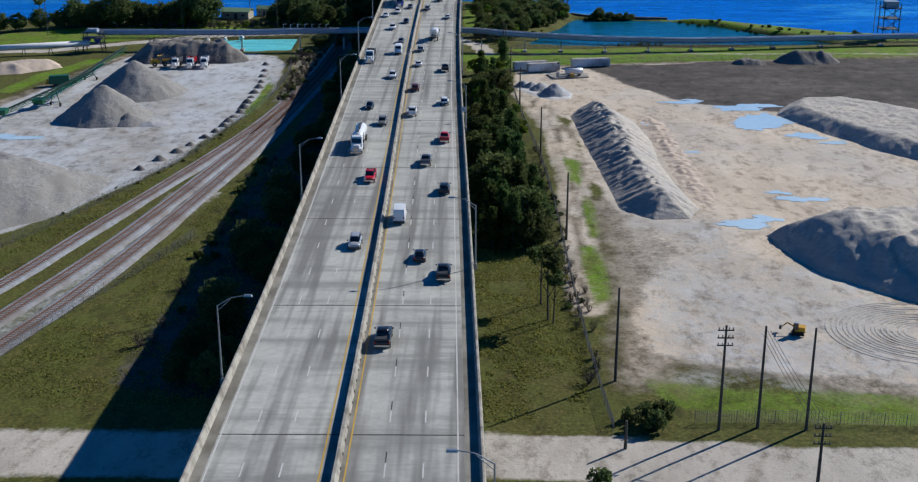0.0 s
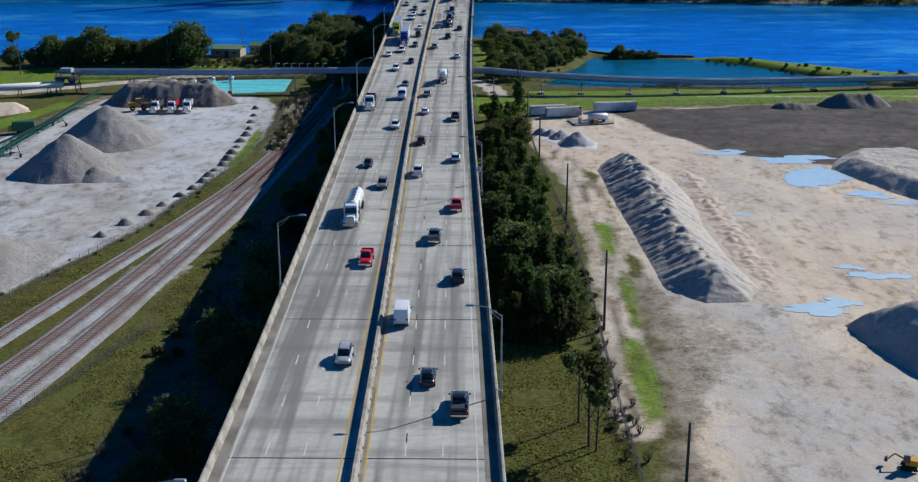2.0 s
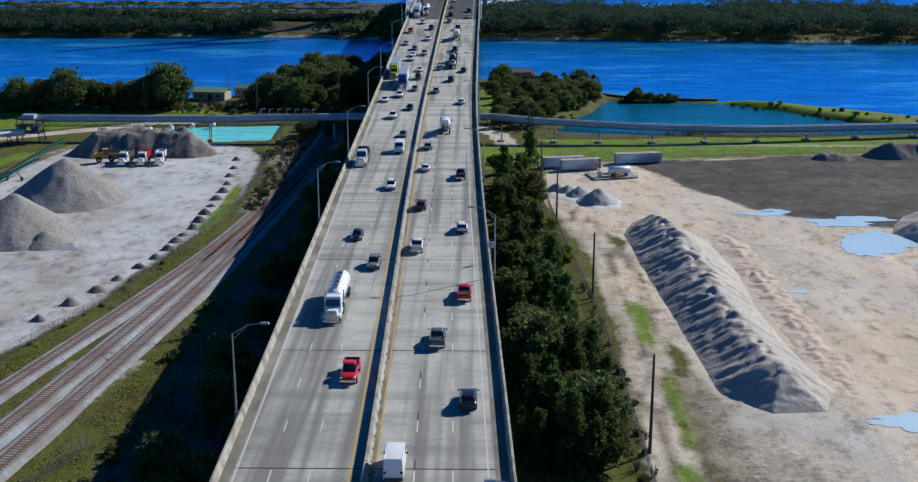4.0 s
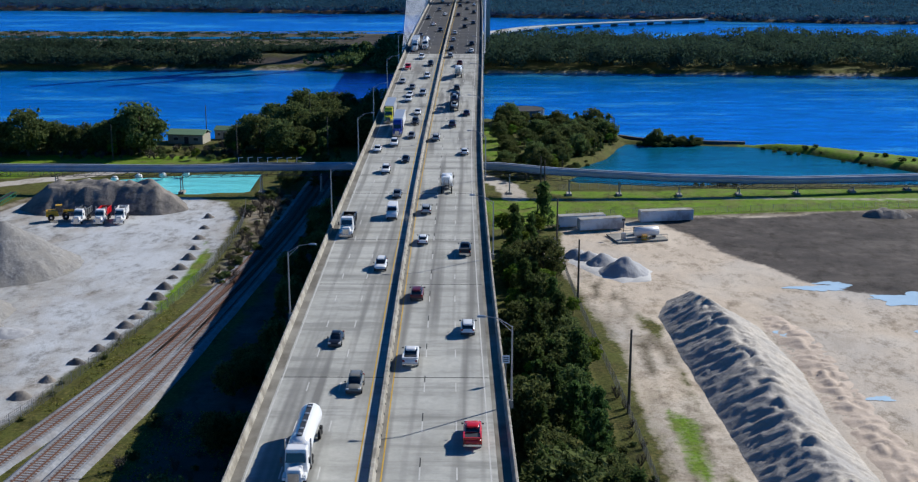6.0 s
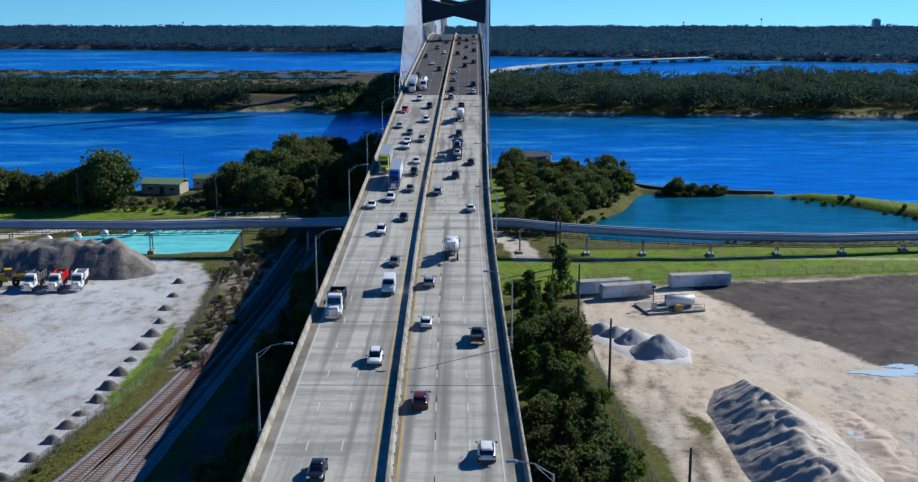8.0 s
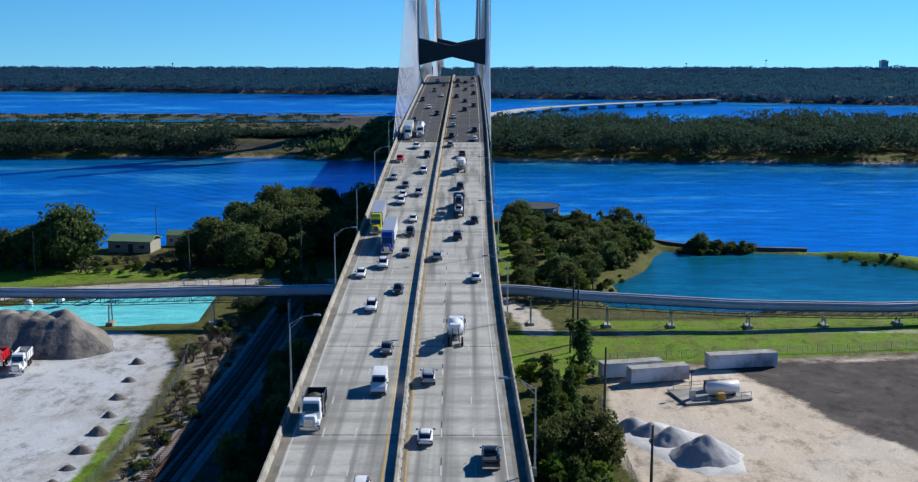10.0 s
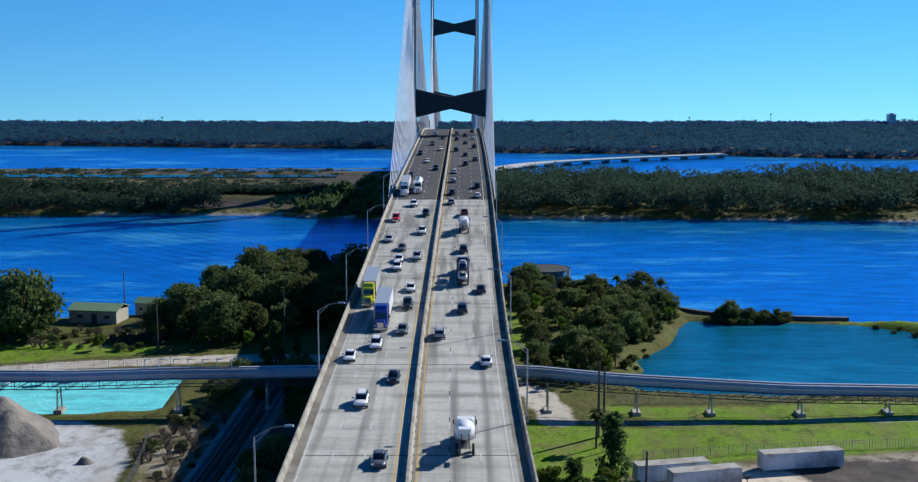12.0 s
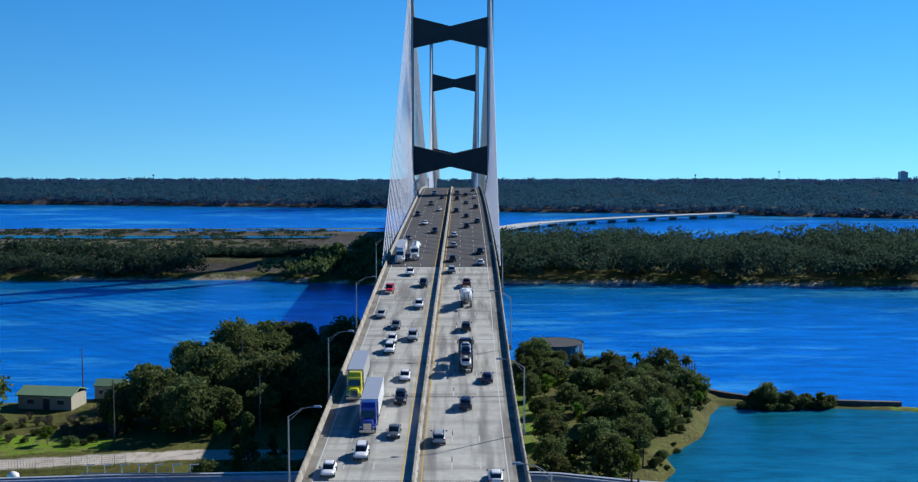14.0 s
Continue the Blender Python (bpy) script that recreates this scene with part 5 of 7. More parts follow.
def ribbon(line, w, z0, z1, crown, step=3.0):
    x, y, h = smooth_line(line, step)
    prof = [(-w / 2 - crown, z0), (-w / 2, z1), (w / 2, z1), (w / 2 + crown, z0)]
    vs = [(px + c * math.cos(a), py - c * math.sin(a), z) for px, py, a in zip(x, y, h) for c, z in prof]
    n = len(prof)
    return vs, [(j * n + i, j * n + i + 1, (j + 1) * n + i + 1, (j + 1) * n + i) for j in range(len(x) - 1) for i in range(n - 1)]


for line in TRACKS:
    rail_track = thing("railway_track", "rusty railway track on grey ballast", "railway track", "tracks", "structure")
    part("ballast_bed", Kit().add(*ribbon(line, 3.4, 1.9, 2.45, 1.0)), BALLAST_STONE, rail_track)
    x, y, h = smooth_line(line, 0.75)
    k = Kit()
    for px, py, a in zip(x, y, h):
        if py > 15:
            k.box((px, py, 2.425), (2.5, 0.24, 0.12), -math.degrees(a))
    tagged(part("sleepers", k, TIE, rail_track, "dark timber sleepers"), kind="stuff")
    for s in (-0.75, 0.75):
        sx, sy, sh = smooth_line(line, 3.0)
        shifted = list(zip(sx + s * np.cos(sh), sy - s * np.sin(sh)))
        vs, fs = [], []
        for px, py in shifted:
            vs += [(px - 0.07, py, 2.46), (px - 0.07, py, 2.64), (px + 0.07, py, 2.64), (px + 0.07, py, 2.46)]
        fs = [(4 * j + i, 4 * j + i + 1, 4 * j + 5 + i, 4 * j + 4 + i) for j in range(len(shifted) - 1) for i in range(3)]
        part("rail", Kit().add(vs, fs), RUST, rail_track, "rust-brown steel rail")

# ---- fences ----
FENCE_WIRE = plain("weathered_fence_wire", (0.2, 0.2, 0.2), 0.6, 0.5)


def fence(label, line, height=2.0, gap=3.0, mesh_lines=6):
    f = thing("chain_link_fence", label, "fence", "fences", "structure")
    x, y, h = smooth_line(line, gap)
    z = ground_height(x, y)
    for px, py, pz in zip(x, y, z):
        part("post", Kit().bar((px, py, pz - 0.2), (px, py, pz + height), 0.05, n=5), GALV, f)
    k = Kit()
    for j in range(len(x) - 1):
        for m in range(mesh_lines):
            q = height * (m + 0.5) / mesh_lines
            k.bar((x[j], y[j], z[j] + q), (x[j + 1], y[j + 1], z[j + 1] + q), 0.022, n=3)
        for m in range(6):
            t = m / 6
            k.bar((x[j] * (1 - t) + x[j + 1] * t, y[j] * (1 - t) + y[j + 1] * t, z[j]), (x[j] * (1 - t) + x[j + 1] * t, y[j] * (1 - t) + y[j + 1] * t, z[j] + height), 0.018, n=3)
    tagged(part("wire_mesh", k, FENCE_WIRE, f), kind="stuff")
    return f


fence("grey chain-link fence beside the tracks", [(-62, 8), (-58, 20), (-55, 38), (-50, 53), (-44, 70), (-38, 92)])
fence("grey chain-link fence round the stone yard", [(-84, 62), (-76, 80), (-69, 97), (-63, 118), (-55.5, 141), (-49.5, 178), (-45, 210), (-43.5, 236), (-44, 266), (-48, 290)])
fence("old wire fence along the sand yard", [(36.5, 2), (35.5, 25), (35, 50), (35, 80), (35, 115), (34, 150), (31, 200), (29, 255)], 1.8)
fence("wire fence below the grass strip", [(44, 8), (60, 8.5), (90, 6), (130, 3)], 2.0)
fence("thin fence along the field", [(30, 275), (66, 280), (110, 286), (150, 290)], 1.6)
fence("thin fence before the pond", [(30, 307), (60, 309), (90, 311), (130, 310)], 1.6)
fence("fence beside the far road", [(-130, 325), (-78, 331), (-50, 337)], 2.2)

# ---- poles and wires ----


def utility_pole(x, y, h, arms, lean=0.0, r=0.2):
    z = float(ground_height(np.array([x]), np.array([y]))[0])
    v = thing("utility_pole", "weathered timber utility pole", "utility pole", "poles", at=(x, y, z))
    part("pole", Kit().bar((0, 0, -0.5), (lean, 0, h), r * 1.25, r * 0.75, 8), WOOD_POLE, v)
    for k in range(arms):
        part("cross_arm", Kit().box((lean, 0, h - 0.7 - 1.1 * k), (2.2, 0.14, 0.16)), WOOD_POLE, v)
        for s in (-0.95, -0.4, 0.4, 0.95):
            part("insulator", Kit().bar((lean + s, 0, h - 0.65 - 1.1 * k), (lean + s, 0, h - 0.3 - 1.1 * k), 0.07, n=6), PAINT["grey"], v)
    return v


for x, y, h, arms in ((50.8, 6, 15.6, 3), (56.3, 6.7, 15.2, 0), (62.8, 6, 15.2, 0), (60.5, -8.5, 8.5, 3), (38.3, 21.5, 15.0, 0), (35.8, 87, 14.0, 0), (34, 150, 13.0, 0), (30.8, 203, 13.0, 0), (29.4, 243.5, 11.6, 0), (28, 287, 13, 0), (29, 287.5, 12, 0), (37.3, 0.5, 4.2, 0)):
    utility_pole(x, y, h, arms)
for x, y, h in ((-150, 335, 15), (-62, 352, 12), (-100, 350, 11), (-34, 352, 13), (-45, 395, 14), (-79.5, 389.5, 12)):
    utility_pole(x, y, h, 0, r=0.14)


def cable_run(a, b, sag, r=0.03):
    k = Kit()
    pts = [Vector(a).lerp(Vector(b), t / 10) - Vector((0, 0, sag * 4 * (t / 10) * (1 - t / 10))) for t in range(11)]
    for p, q in zip(pts, pts[1:]):
        k.bar(p, q, r, n=4)
    return solid("overhead_wire", k, STEEL_DARK, "thin dark overhead wire", "wire", "wires")


for dx in (-0.9, -0.3, 0.3, 0.9):
    cable_run((56.3 + dx * 0.6, 6.7, 16.4 + dx * 0.3), (60.5 + dx, -8.5, 10.1), 0.5)

# ---- conveyors ----


def gallery(label, line, width, legs):
    """A covered conveyor on a lattice girder along (x, y, z) points, on legs at given shares of its length."""
    g = thing("covered_conveyor", label, "conveyor", "conveyors")
    p = np.array(line, float)
    t = np.r_[0, np.cumsum(np.linalg.norm(np.diff(p, axis=0), axis=1))]
    at = lambda s: Vector([float(np.interp(s, t, p[:, k])) for k in range(3)])
    n = int(t[-1] / 3)
    pts = [at(t[-1] * k / n) for k in range(n + 1)]
    half = width / 2
    prof = [(-half, 0.0), (-half, 0.9), (-half * 0.7, 1.5), (0, 1.75), (half * 0.7, 1.5), (half, 0.9), (half, 0.0)]
    vs, fs = [], []
    m = len(prof)
    for q, r in zip(pts, pts[1:] + [pts[-1] * 2 - pts[-2]]):
        d = (r - q).normalized()
        side = d.cross(Vector((0, 0, 1))).normalized()
        vs += [q + side * a + Vector((0, 0, b)) for a, b in prof]
    fs = [(j * m + i, j * m + (i + 1) % m, (j + 1) * m + (i + 1) % m, (j + 1) * m + i) for j in range(n) for i in range(m)]
    part("cover", Kit().add(vs, fs), STEEL_BLUE, g, "ribbed blue-grey metal cover")
    top, sides, rail = Kit(), {-1: Kit(), 1: Kit()}, Kit()
    for j, (q, r) in enumerate(zip(pts, pts[1:])):
        d = (r - q).normalized()
        side = d.cross(Vector((0, 0, 1))).normalized()
        for s, k in sides.items():
            o = side * s * half
            k.bar(q + o + Vector((0, 0, -1.5)), r + o + Vector((0, 0, -1.5)), 0.09, n=4)
            k.bar(q + o + Vector((0, 0, -1.5)), r + o, 0.06, n=4)
            k.bar(q + o, q + o + Vector((0, 0, -1.5)), 0.06, n=4)
            k.bar(q + o, r + o, 0.1, n=4)
        top.add([q - side * 0.35 + Vector((0, 0, 1.78)), q + side * 0.35 + Vector((0, 0, 1.78)), r + side * 0.35 + Vector((0, 0, 1.78)), r - side * 0.35 + Vector((0, 0, 1.78))], [(0, 1, 2, 3)])
        o = side * (half + 0.7)
        rail.bar(q + o + Vector((0, 0, 1.0)), r + o + Vector((0, 0, 1.0)), 0.035, n=4).bar(q + o, q + o + Vector((0, 0, 1.0)), 0.03, n=4)
        rail.add([q + side * half, r + side * half, r + o, q + o], [(0, 1, 2, 3)])
    for k in sides.values():
        part("lattice_girder", k, STEEL_DARK, g, "dark steel lattice girder")
    part("ridge_strip", top, PAINT["silver"], g, "pale ridge strip")
    part("walkway", rail, GALV, g, "galvanised walkway and rail")
    for s in legs:
        c = at(t[-1] * s)
        gz = GROUND_Z
        for a in (-1, 1):
            part("leg", Kit().bar((c.x, c.y + a * half * 1.3, gz - 0.3), (c.x, c.y + a * half * 0.8, c.z - 1.4), 0.16, n=6).bar((c.x, c.y - half, c.z - 2.2), (c.x, c.y + half, c.z - 2.2), 0.08, n=4), GALV, g)
        part("footing", Kit().box((c.x, c.y, gz + 0.2), (1.5, width * 1.4, 0.7), taper=(0.9, 0.9)), CONCRETE, g, "pale concrete footing")
    return g


gallery("long covered blue-grey conveyor crossing before the pond", [(-14, 303, 8.6), (18, 302.5, 8.6), (32, 301, 7.6), (50, 300.5, 6.7), (63, 300, 6.1), (93, 301.5, 5.2), (116, 306, 4.8), (180, 316, 4.6), (250, 322, 4.6)], 2.2, (0.13, 0.19, 0.24, 0.3, 0.36, 0.42, 0.48, 0.54, 0.61, 0.7))
gallery("covered blue-grey conveyor above the turquoise pond", [(-121, 304.5, 7.5), (-104, 304, 7.6), (-66, 302, 7.8), (-48, 302.5, 8.2), (-14, 303, 8.6)], 2.2, (0.18, 0.5, 0.7, 0.85))


def gantry(x, y, z):
    v = thing("conveyor_bracket_rack", "row of pale pipe brackets above a conveyor", "rack", at=(x, y, z))
    for k in range(7):
        part("bracket", Kit().bar((k * 2.6, 0, 0), (k * 2.6, 0, 1.4), 0.09, n=5).bar((k * 2.6 - 0.2, 0, 1.35), (k * 2.6 + 1.2, 0, 1.5), 0.09, n=5), PAINT["white"], v)
    part("rail", Kit().bar((-1, 0, 0.05), (17, 0, 0.05), 0.1, n=5), GALV, v)
    return v


gantry(-52, 302.6, 10.1)


def transfer_tower(x, y):
    v = thing("transfer_tower", "open steel conveyor transfer tower with blue bins", "industrial tower", at=(x, y, GROUND_Z))
    k = Kit()
    for sx in (-3.5, 3.5):
        for sy in (-2.5, 2.5):
            k.bar((sx, sy, 0), (sx * 0.8, sy, 7.2), 0.16, n=5)
        k.bar((sx, -2.5, 0), (sx, 2.5, 6), 0.1, n=4).bar((sx, 2.5, 0), (sx, -2.5, 6), 0.1, n=4)
    for z in (3, 5.2, 7.2):
        k.box((0, 0, z), (7.4, 5.2, 0.15))
    part("frame", k, STEEL_DARK, v)
    part("head_house", Kit().box((0, 0, 7.6), (4, 3.4, 1.6), taper=(0.9, 0.8)), STEEL_BLUE, v)
    for dx in (-2.2, 1.6):
        part("bin", Kit().lathe((dx, -0.6, 3.2), [(0.5, 0), (1.4, 1.2), (1.4, 2.0)], 10), PAINT["blue"], v, "blue steel bin")
    return v


transfer_tower(-121, 299)


def tube_conveyor(a, b, r):
    """A round white conveyor tube on short trestles."""
    v = thing("tube_conveyor", "white tubular conveyor on low steel trestles", "conveyor", "conveyors")
    a, b = Vector(a), Vector(b)
    part("tube", Kit().bar(a, b, r, n=14), PAINT["white"], v, smooth=True)
    for k in range(6):
        c = a.lerp(b, (k + 0.5) / 6)
        part("trestle", Kit().bar((c.x - 0.9, c.y, GROUND_Z - 0.3), c, 0.14, n=5).bar((c.x + 0.9, c.y, GROUND_Z - 0.3), c, 0.14, n=5), STEEL_DARK, v)
    return v


tube_conveyor((-175, 282, 4.8), (-122, 297, 5.4), 1.1)


def stacker(a, b, label):
    """A green lattice stacking conveyor from its foot a up to its head b."""
    v = thing("stacking_conveyor", label, "conveyor", "stackers")
    a, b = Vector(a), Vector(b)
    d = (b - a).normalized()
    side = d.cross(Vector((0, 0, 1))).normalized()
    up = side.cross(d)
    n = max(4, int((b - a).length / 2))
    k = Kit()
    for j in range(n):
        p, q = a.lerp(b, j / n), a.lerp(b, (j + 1) / n)
        for s in (-0.7, 0.7):
            k.bar(p + side * s, q + side * s, 0.09, n=4).bar(p + side * s + up * 0.9, q + side * s + up * 0.9, 0.09, n=4).bar(p + side * s, q + side * s + up * 0.9, 0.06, n=4)
    part("lattice_boom", k, GREEN_STEEL, v, "dark green lattice boom")
    part("belt", Kit().add([a - side * 0.55 + up * 0.95, a + side * 0.55 + up * 0.95, b + side * 0.55 + up * 0.95, b - side * 0.55 + up * 0.95], [(0, 1, 2, 3)]), RUBBER, v, "black belt")
    c = a.lerp(b, 0.55)
    for s in (-1, 1):
        part("support_leg", Kit().bar((c.x + side.x * s * 2, c.y + side.y * s * 2, GROUND_Z + 0.5), c + side * s * 0.7, 0.12, n=5), GREEN_STEEL, v)
        part("wheel", Kit().lathe((c.x + side.x * s * 2, c.y + side.y * s * 2, GROUND_Z + 0.55), [(0.55, -0.2), (0.55, 0.2)], 12, "x"), RUBBER, v)
    part("feed_hopper", Kit().box((a.x, a.y, a.z + 0.9), (2.6, 2.6, 1.6), taper=(1.4, 1.4)), GREEN_STEEL, v)
    return v


stacker((-116, 192, 3.0), (-98, 222, 9.0), "dark green stacking conveyor behind a stone cone")
stacker((-110, 206, 3.0), (-104.5, 280, 6.0), "long dark green conveyor behind the stone cones")


def crusher(x, y, turn):
    v = thing("mobile_screen", "green mobile screening machine with yellow chute", "machine", at=(x, y, GROUND_Z), turn=turn)
    part("body", Kit().box((0, 0, 2.2), (6.5, 2.4, 2.6), taper=(0.9, 0.9)), GREEN_STEEL, v)
    part("chute", Kit().box((-3.6, 0, 1.6), (1.6, 2.0, 1.4), taper=(0.5, 0.8)), YELLOW_STEEL, v)
    for s in (-1, 1):
        part("track", Kit().box((0, s * 1.1, 0.45), (4.5, 0.5, 0.9), taper=(0.8, 1)), RUBBER, v)
    part("engine_box", Kit().box((4.4, 0, 1.5), (2, 2, 1.4)), STEEL_DARK, v)
    return v


crusher(-114, 237, 15)
for i, (x, y, tray) in enumerate(((-84, 268.5, "grey"), (-79, 268.5, "red"), (-74.5, 269, "white"))):
    d = dump_truck("white", tray)
    d.matrix_world = pose(x, y, GROUND_Z + 0.25, 0, 0, 178 + 4 * i)


def loader(x, y, turn):
    v = thing("wheel_loader", "yellow wheel loader with a raised bucket", "wheel loader", at=(x, y, GROUND_Z + 0.25), turn=turn)
    part("rear_body", Kit().box((0, -1.6, 1.7), (2.3, 3.0, 1.4), taper=(0.9, 0.9)), YELLOW_STEEL, v)
    part("cab", Kit().box((0, 0.1, 2.7), (1.6, 1.5, 1.6), taper=(0.9, 0.9)), GLASS, v, "dark glazed cab")
    part("cab_roof", Kit().box((0, 0.1, 3.55), (1.7, 1.6, 0.12)), YELLOW_STEEL, v)
    part("lift_arm", Kit().box((-0.6, 2.6, 2.0), (0.25, 3.2, 0.35)), YELLOW_STEEL, v)
    part("lift_arm", Kit().box((0.6, 2.6, 2.0), (0.25, 3.2, 0.35)), YELLOW_STEEL, v)
    part("bucket", Kit().extrude([(4.0, 1.4), (5.0, 1.2), (5.2, 1.5), (4.4, 2.6), (4.0, 2.5)], -1.5, 1.5), STEEL_DARK, v)
    add_wheels(v, [(s * 1.15, yy) for s in (-1, 1) for yy in (-1.9, 1.5)], 0.8, 0.6)
    return v


loader(-90, 270, -70)


def excavator(x, y, turn):
    v = thing("excavator", "small yellow excavator with a dark cab and folded boom", "excavator", at=(x, y, GROUND_Z + 0.25), turn=turn)
    for s in (-1, 1):
        part("crawler_track", Kit().box((s * 1.1, 0, 0.45), (0.6, 3.6, 0.9), taper=(1, 0.8)), RUBBER, v)
    part("house", Kit().box((0.1, -0.5, 1.6), (2.4, 2.6, 1.2), taper=(0.95, 0.9)), YELLOW_STEEL, v)
    part("cab", Kit().box((-0.6, 0.6, 2.4), (1.1, 1.5, 1.7), taper=(0.9, 0.85)), GLASS, v, "dark cab")
    part("cab_roof", Kit().box((-0.6, 0.55, 3.3), (1.1, 1.4, 0.1)), PAINT["silver"], v)
    part("boom", Kit().bar((0.4, 0.9, 1.7), (0.4, 3.0, 2.6), 0.24, 0.2, 6).bar((0.4, 3.0, 2.6), (0.4, 4.3, 1.2), 0.2, 0.14, 6), YELLOW_STEEL, v)
    part("bucket", Kit().extrude([(4.3, 0.6), (5.0, 0.7), (4.9, 1.5), (4.4, 1.6)], 0, 0.9), STEEL_DARK, v)
    return v


excavator(70, 39, 70).scale = (0.62, 0.62, 0.62)

# ---- containers, tank skid ----


def container(x, y, turn, length):
    v = thing("shipping_container", "faded pale blue-grey corrugated shipping container", "container", "containers", at=(x, y, GROUND_Z + 0.25), turn=turn)
    k = Kit()
    n = int(length / 0.28)
    outline = []
    for s in (-1, 1):
        for j in range(n):
            xx = -length / 2 + 0.15 + (length - 0.3) * (j + 0.5) / n
            if j % 2:
                k.box((xx, s * 1.2, 1.35), (length / n, 0.06, 2.4))
    k.box((0, 0, 1.35), (length - 0.2, 2.36, 2.5))
    part("corrugated_wall", k, CONTAINER, v)
    part("roof", Kit().box((0, 0, 2.66), (length - 0.1, 2.44, 0.06)), mottled("stained_roof_paint", (0.3, 0.29, 0.27), (0.45, 0.44, 0.41), 0.7, 0.7, c3=(0.2, 0.15, 0.1), big=0.4), v, "stained pale roof")
    for sx in (-1, 1):
        for sy in (-1, 1):
            part("corner_post", Kit().box((sx * (length / 2 - 0.08), sy * 1.18, 1.35), (0.16, 0.12, 2.7)), CONTAINER, v)
    for s in (-0.6, 0.6):
        d = part("door", Kit().box((-length / 2 + 0.02, s, 1.35), (0.08, 1.1, 2.4)), CONTAINER, v)
        part("lock_rod", Kit().bar((-length / 2 - 0.05, s * 0.6, 0.2), (-length / 2 - 0.05, s * 0.6, 2.5), 0.025, n=5), GALV, d)
    return v


container(36.6, 265.5, 12, 11.5)
container(41, 262.5, 14, 11.0)
container(57.6, 271, 10, 13.2)


def tank_skid(x, y, turn):
    v = thing("fuel_tank_skid", "white fuel tank on a railed concrete pad with yellow pump", "tank", at=(x, y, GROUND_Z + 0.2), turn=turn)
    part("pad", Kit().box((0, 0, 0.1), (12, 8, 0.3)), CONCRETE, v, "pale concrete pad")
    part("tank", Kit().lathe((1.8, -1.2, 1.7), [(0.5, -3.0), (1.05, -2.7), (1.05, 2.7), (0.5, 3.0)], 16, "x"), PAINT["white"], v, "white cylindrical tank", True)
    for dx in (0, 3.6):
        part("saddle", Kit().box((dx, -1.2, 0.55), (0.4, 1.9, 0.7)), STEEL_DARK, v)
    part("pump", Kit().box((0.6, -3.2, 0.8), (1.6, 1.0, 1.2), taper=(0.7, 0.7)), YELLOW_STEEL, v, "bright yellow pump")
    part("generator", Kit().box((1.2, 2.0, 1.1), (2.2, 1.4, 1.6)), STEEL_DARK, v)
    k = Kit()
    for px in (-5, -2, 1, 4, 5.8):
        for py in (-3.8, 3.8):
            k.bar((px, py, 0.2), (px, py, 1.4), 0.05, n=5)
    for py in (-3.8, 3.8):
        k.bar((-5, py, 1.4), (5.8, py, 1.4), 0.05, n=5).bar((-5, py, 0.8), (5.8, py, 0.8), 0.04, n=5)
    part("guard_rail", k, GALV, v)
    part("vent_mast", Kit().bar((-3, 1, 0.2), (-3, 1, 4.2), 0.08, n=6).box((-3, 1, 4.2), (0.7, 0.4, 0.5)), STEEL_DARK, v)
    part("cabinet", Kit().box((-4, -1.8, 1.0), (0.9, 0.7, 1.6)), PAINT["silver"], v)
    return v


tank_skid(48.5, 254, 14)

# ---- buildings ----


def hut(x, y, turn):
    v = thing("storage_shed", "beige shed with a low green metal roof among trees", "building", at=(x, y, GROUND_Z), turn=turn)
    part("wall", Kit().box((0, 0, 1.8), (15, 9, 3.6)), BEIGE_WALL, v)
    roof = Kit().extrude([(-5, 3.5), (0, 4.9), (5, 3.5), (5, 3.75), (0, 5.2), (-5, 3.75)], -8, 8)
    part("roof", roof, ROOF_GREEN, v, "green ribbed metal roof")
    for dx in (-4, 0.5, 4.5):
        w = part("door" if dx == 0.5 else "window", Kit().box((dx, -4.54, 1.5 if dx == 0.5 else 2.0), (1.8, 0.12, 2.8 if dx == 0.5 else 1.1)), STEEL_DARK, v, "dark opening")
        part("frame", Kit().box((dx, -4.6, 3.0 if dx == 0.5 else 2.65), (2.0, 0.1, 0.14)), PAINT["white"], w)
    return v


hut(-83.5, 381, -8).scale = (0.8, 0.8, 0.85)
hut(-73, 389.5, -8).scale = (0.42, 0.5, 0.8)



def small_house(x, y, s, col):
    v = thing("far_house", "small pale house on the far shore", "house", "far houses", at=(x, y, 2), turn=10)
    part("wall", Kit().box((0, 0, 1.5), (9 * s, 6 * s, 3)), PAINT["white"] if col else BEIGE_WALL, v)
    part("roof", Kit().extrude([(-3.6 * s, 3), (0, 3 + 1.8 * s), (3.6 * s, 3)], -5 * s, 5 * s), CONCRETE_DARK if col else RUST, v)
    return v


for k, (x, y) in enumerate(((88, 972), (100, 968), (143, 963), (166, 961), (196, 950), (215, 940), (232, 934), (270, 925), (305, 916), (335, 914), (-100, 1024), (-90, 1022), (-130, 1028), (-75, 1019), (360, 910), (182, 956))):
    small_house(x, y, 0.28 + 0.07 * (k % 3), 0)


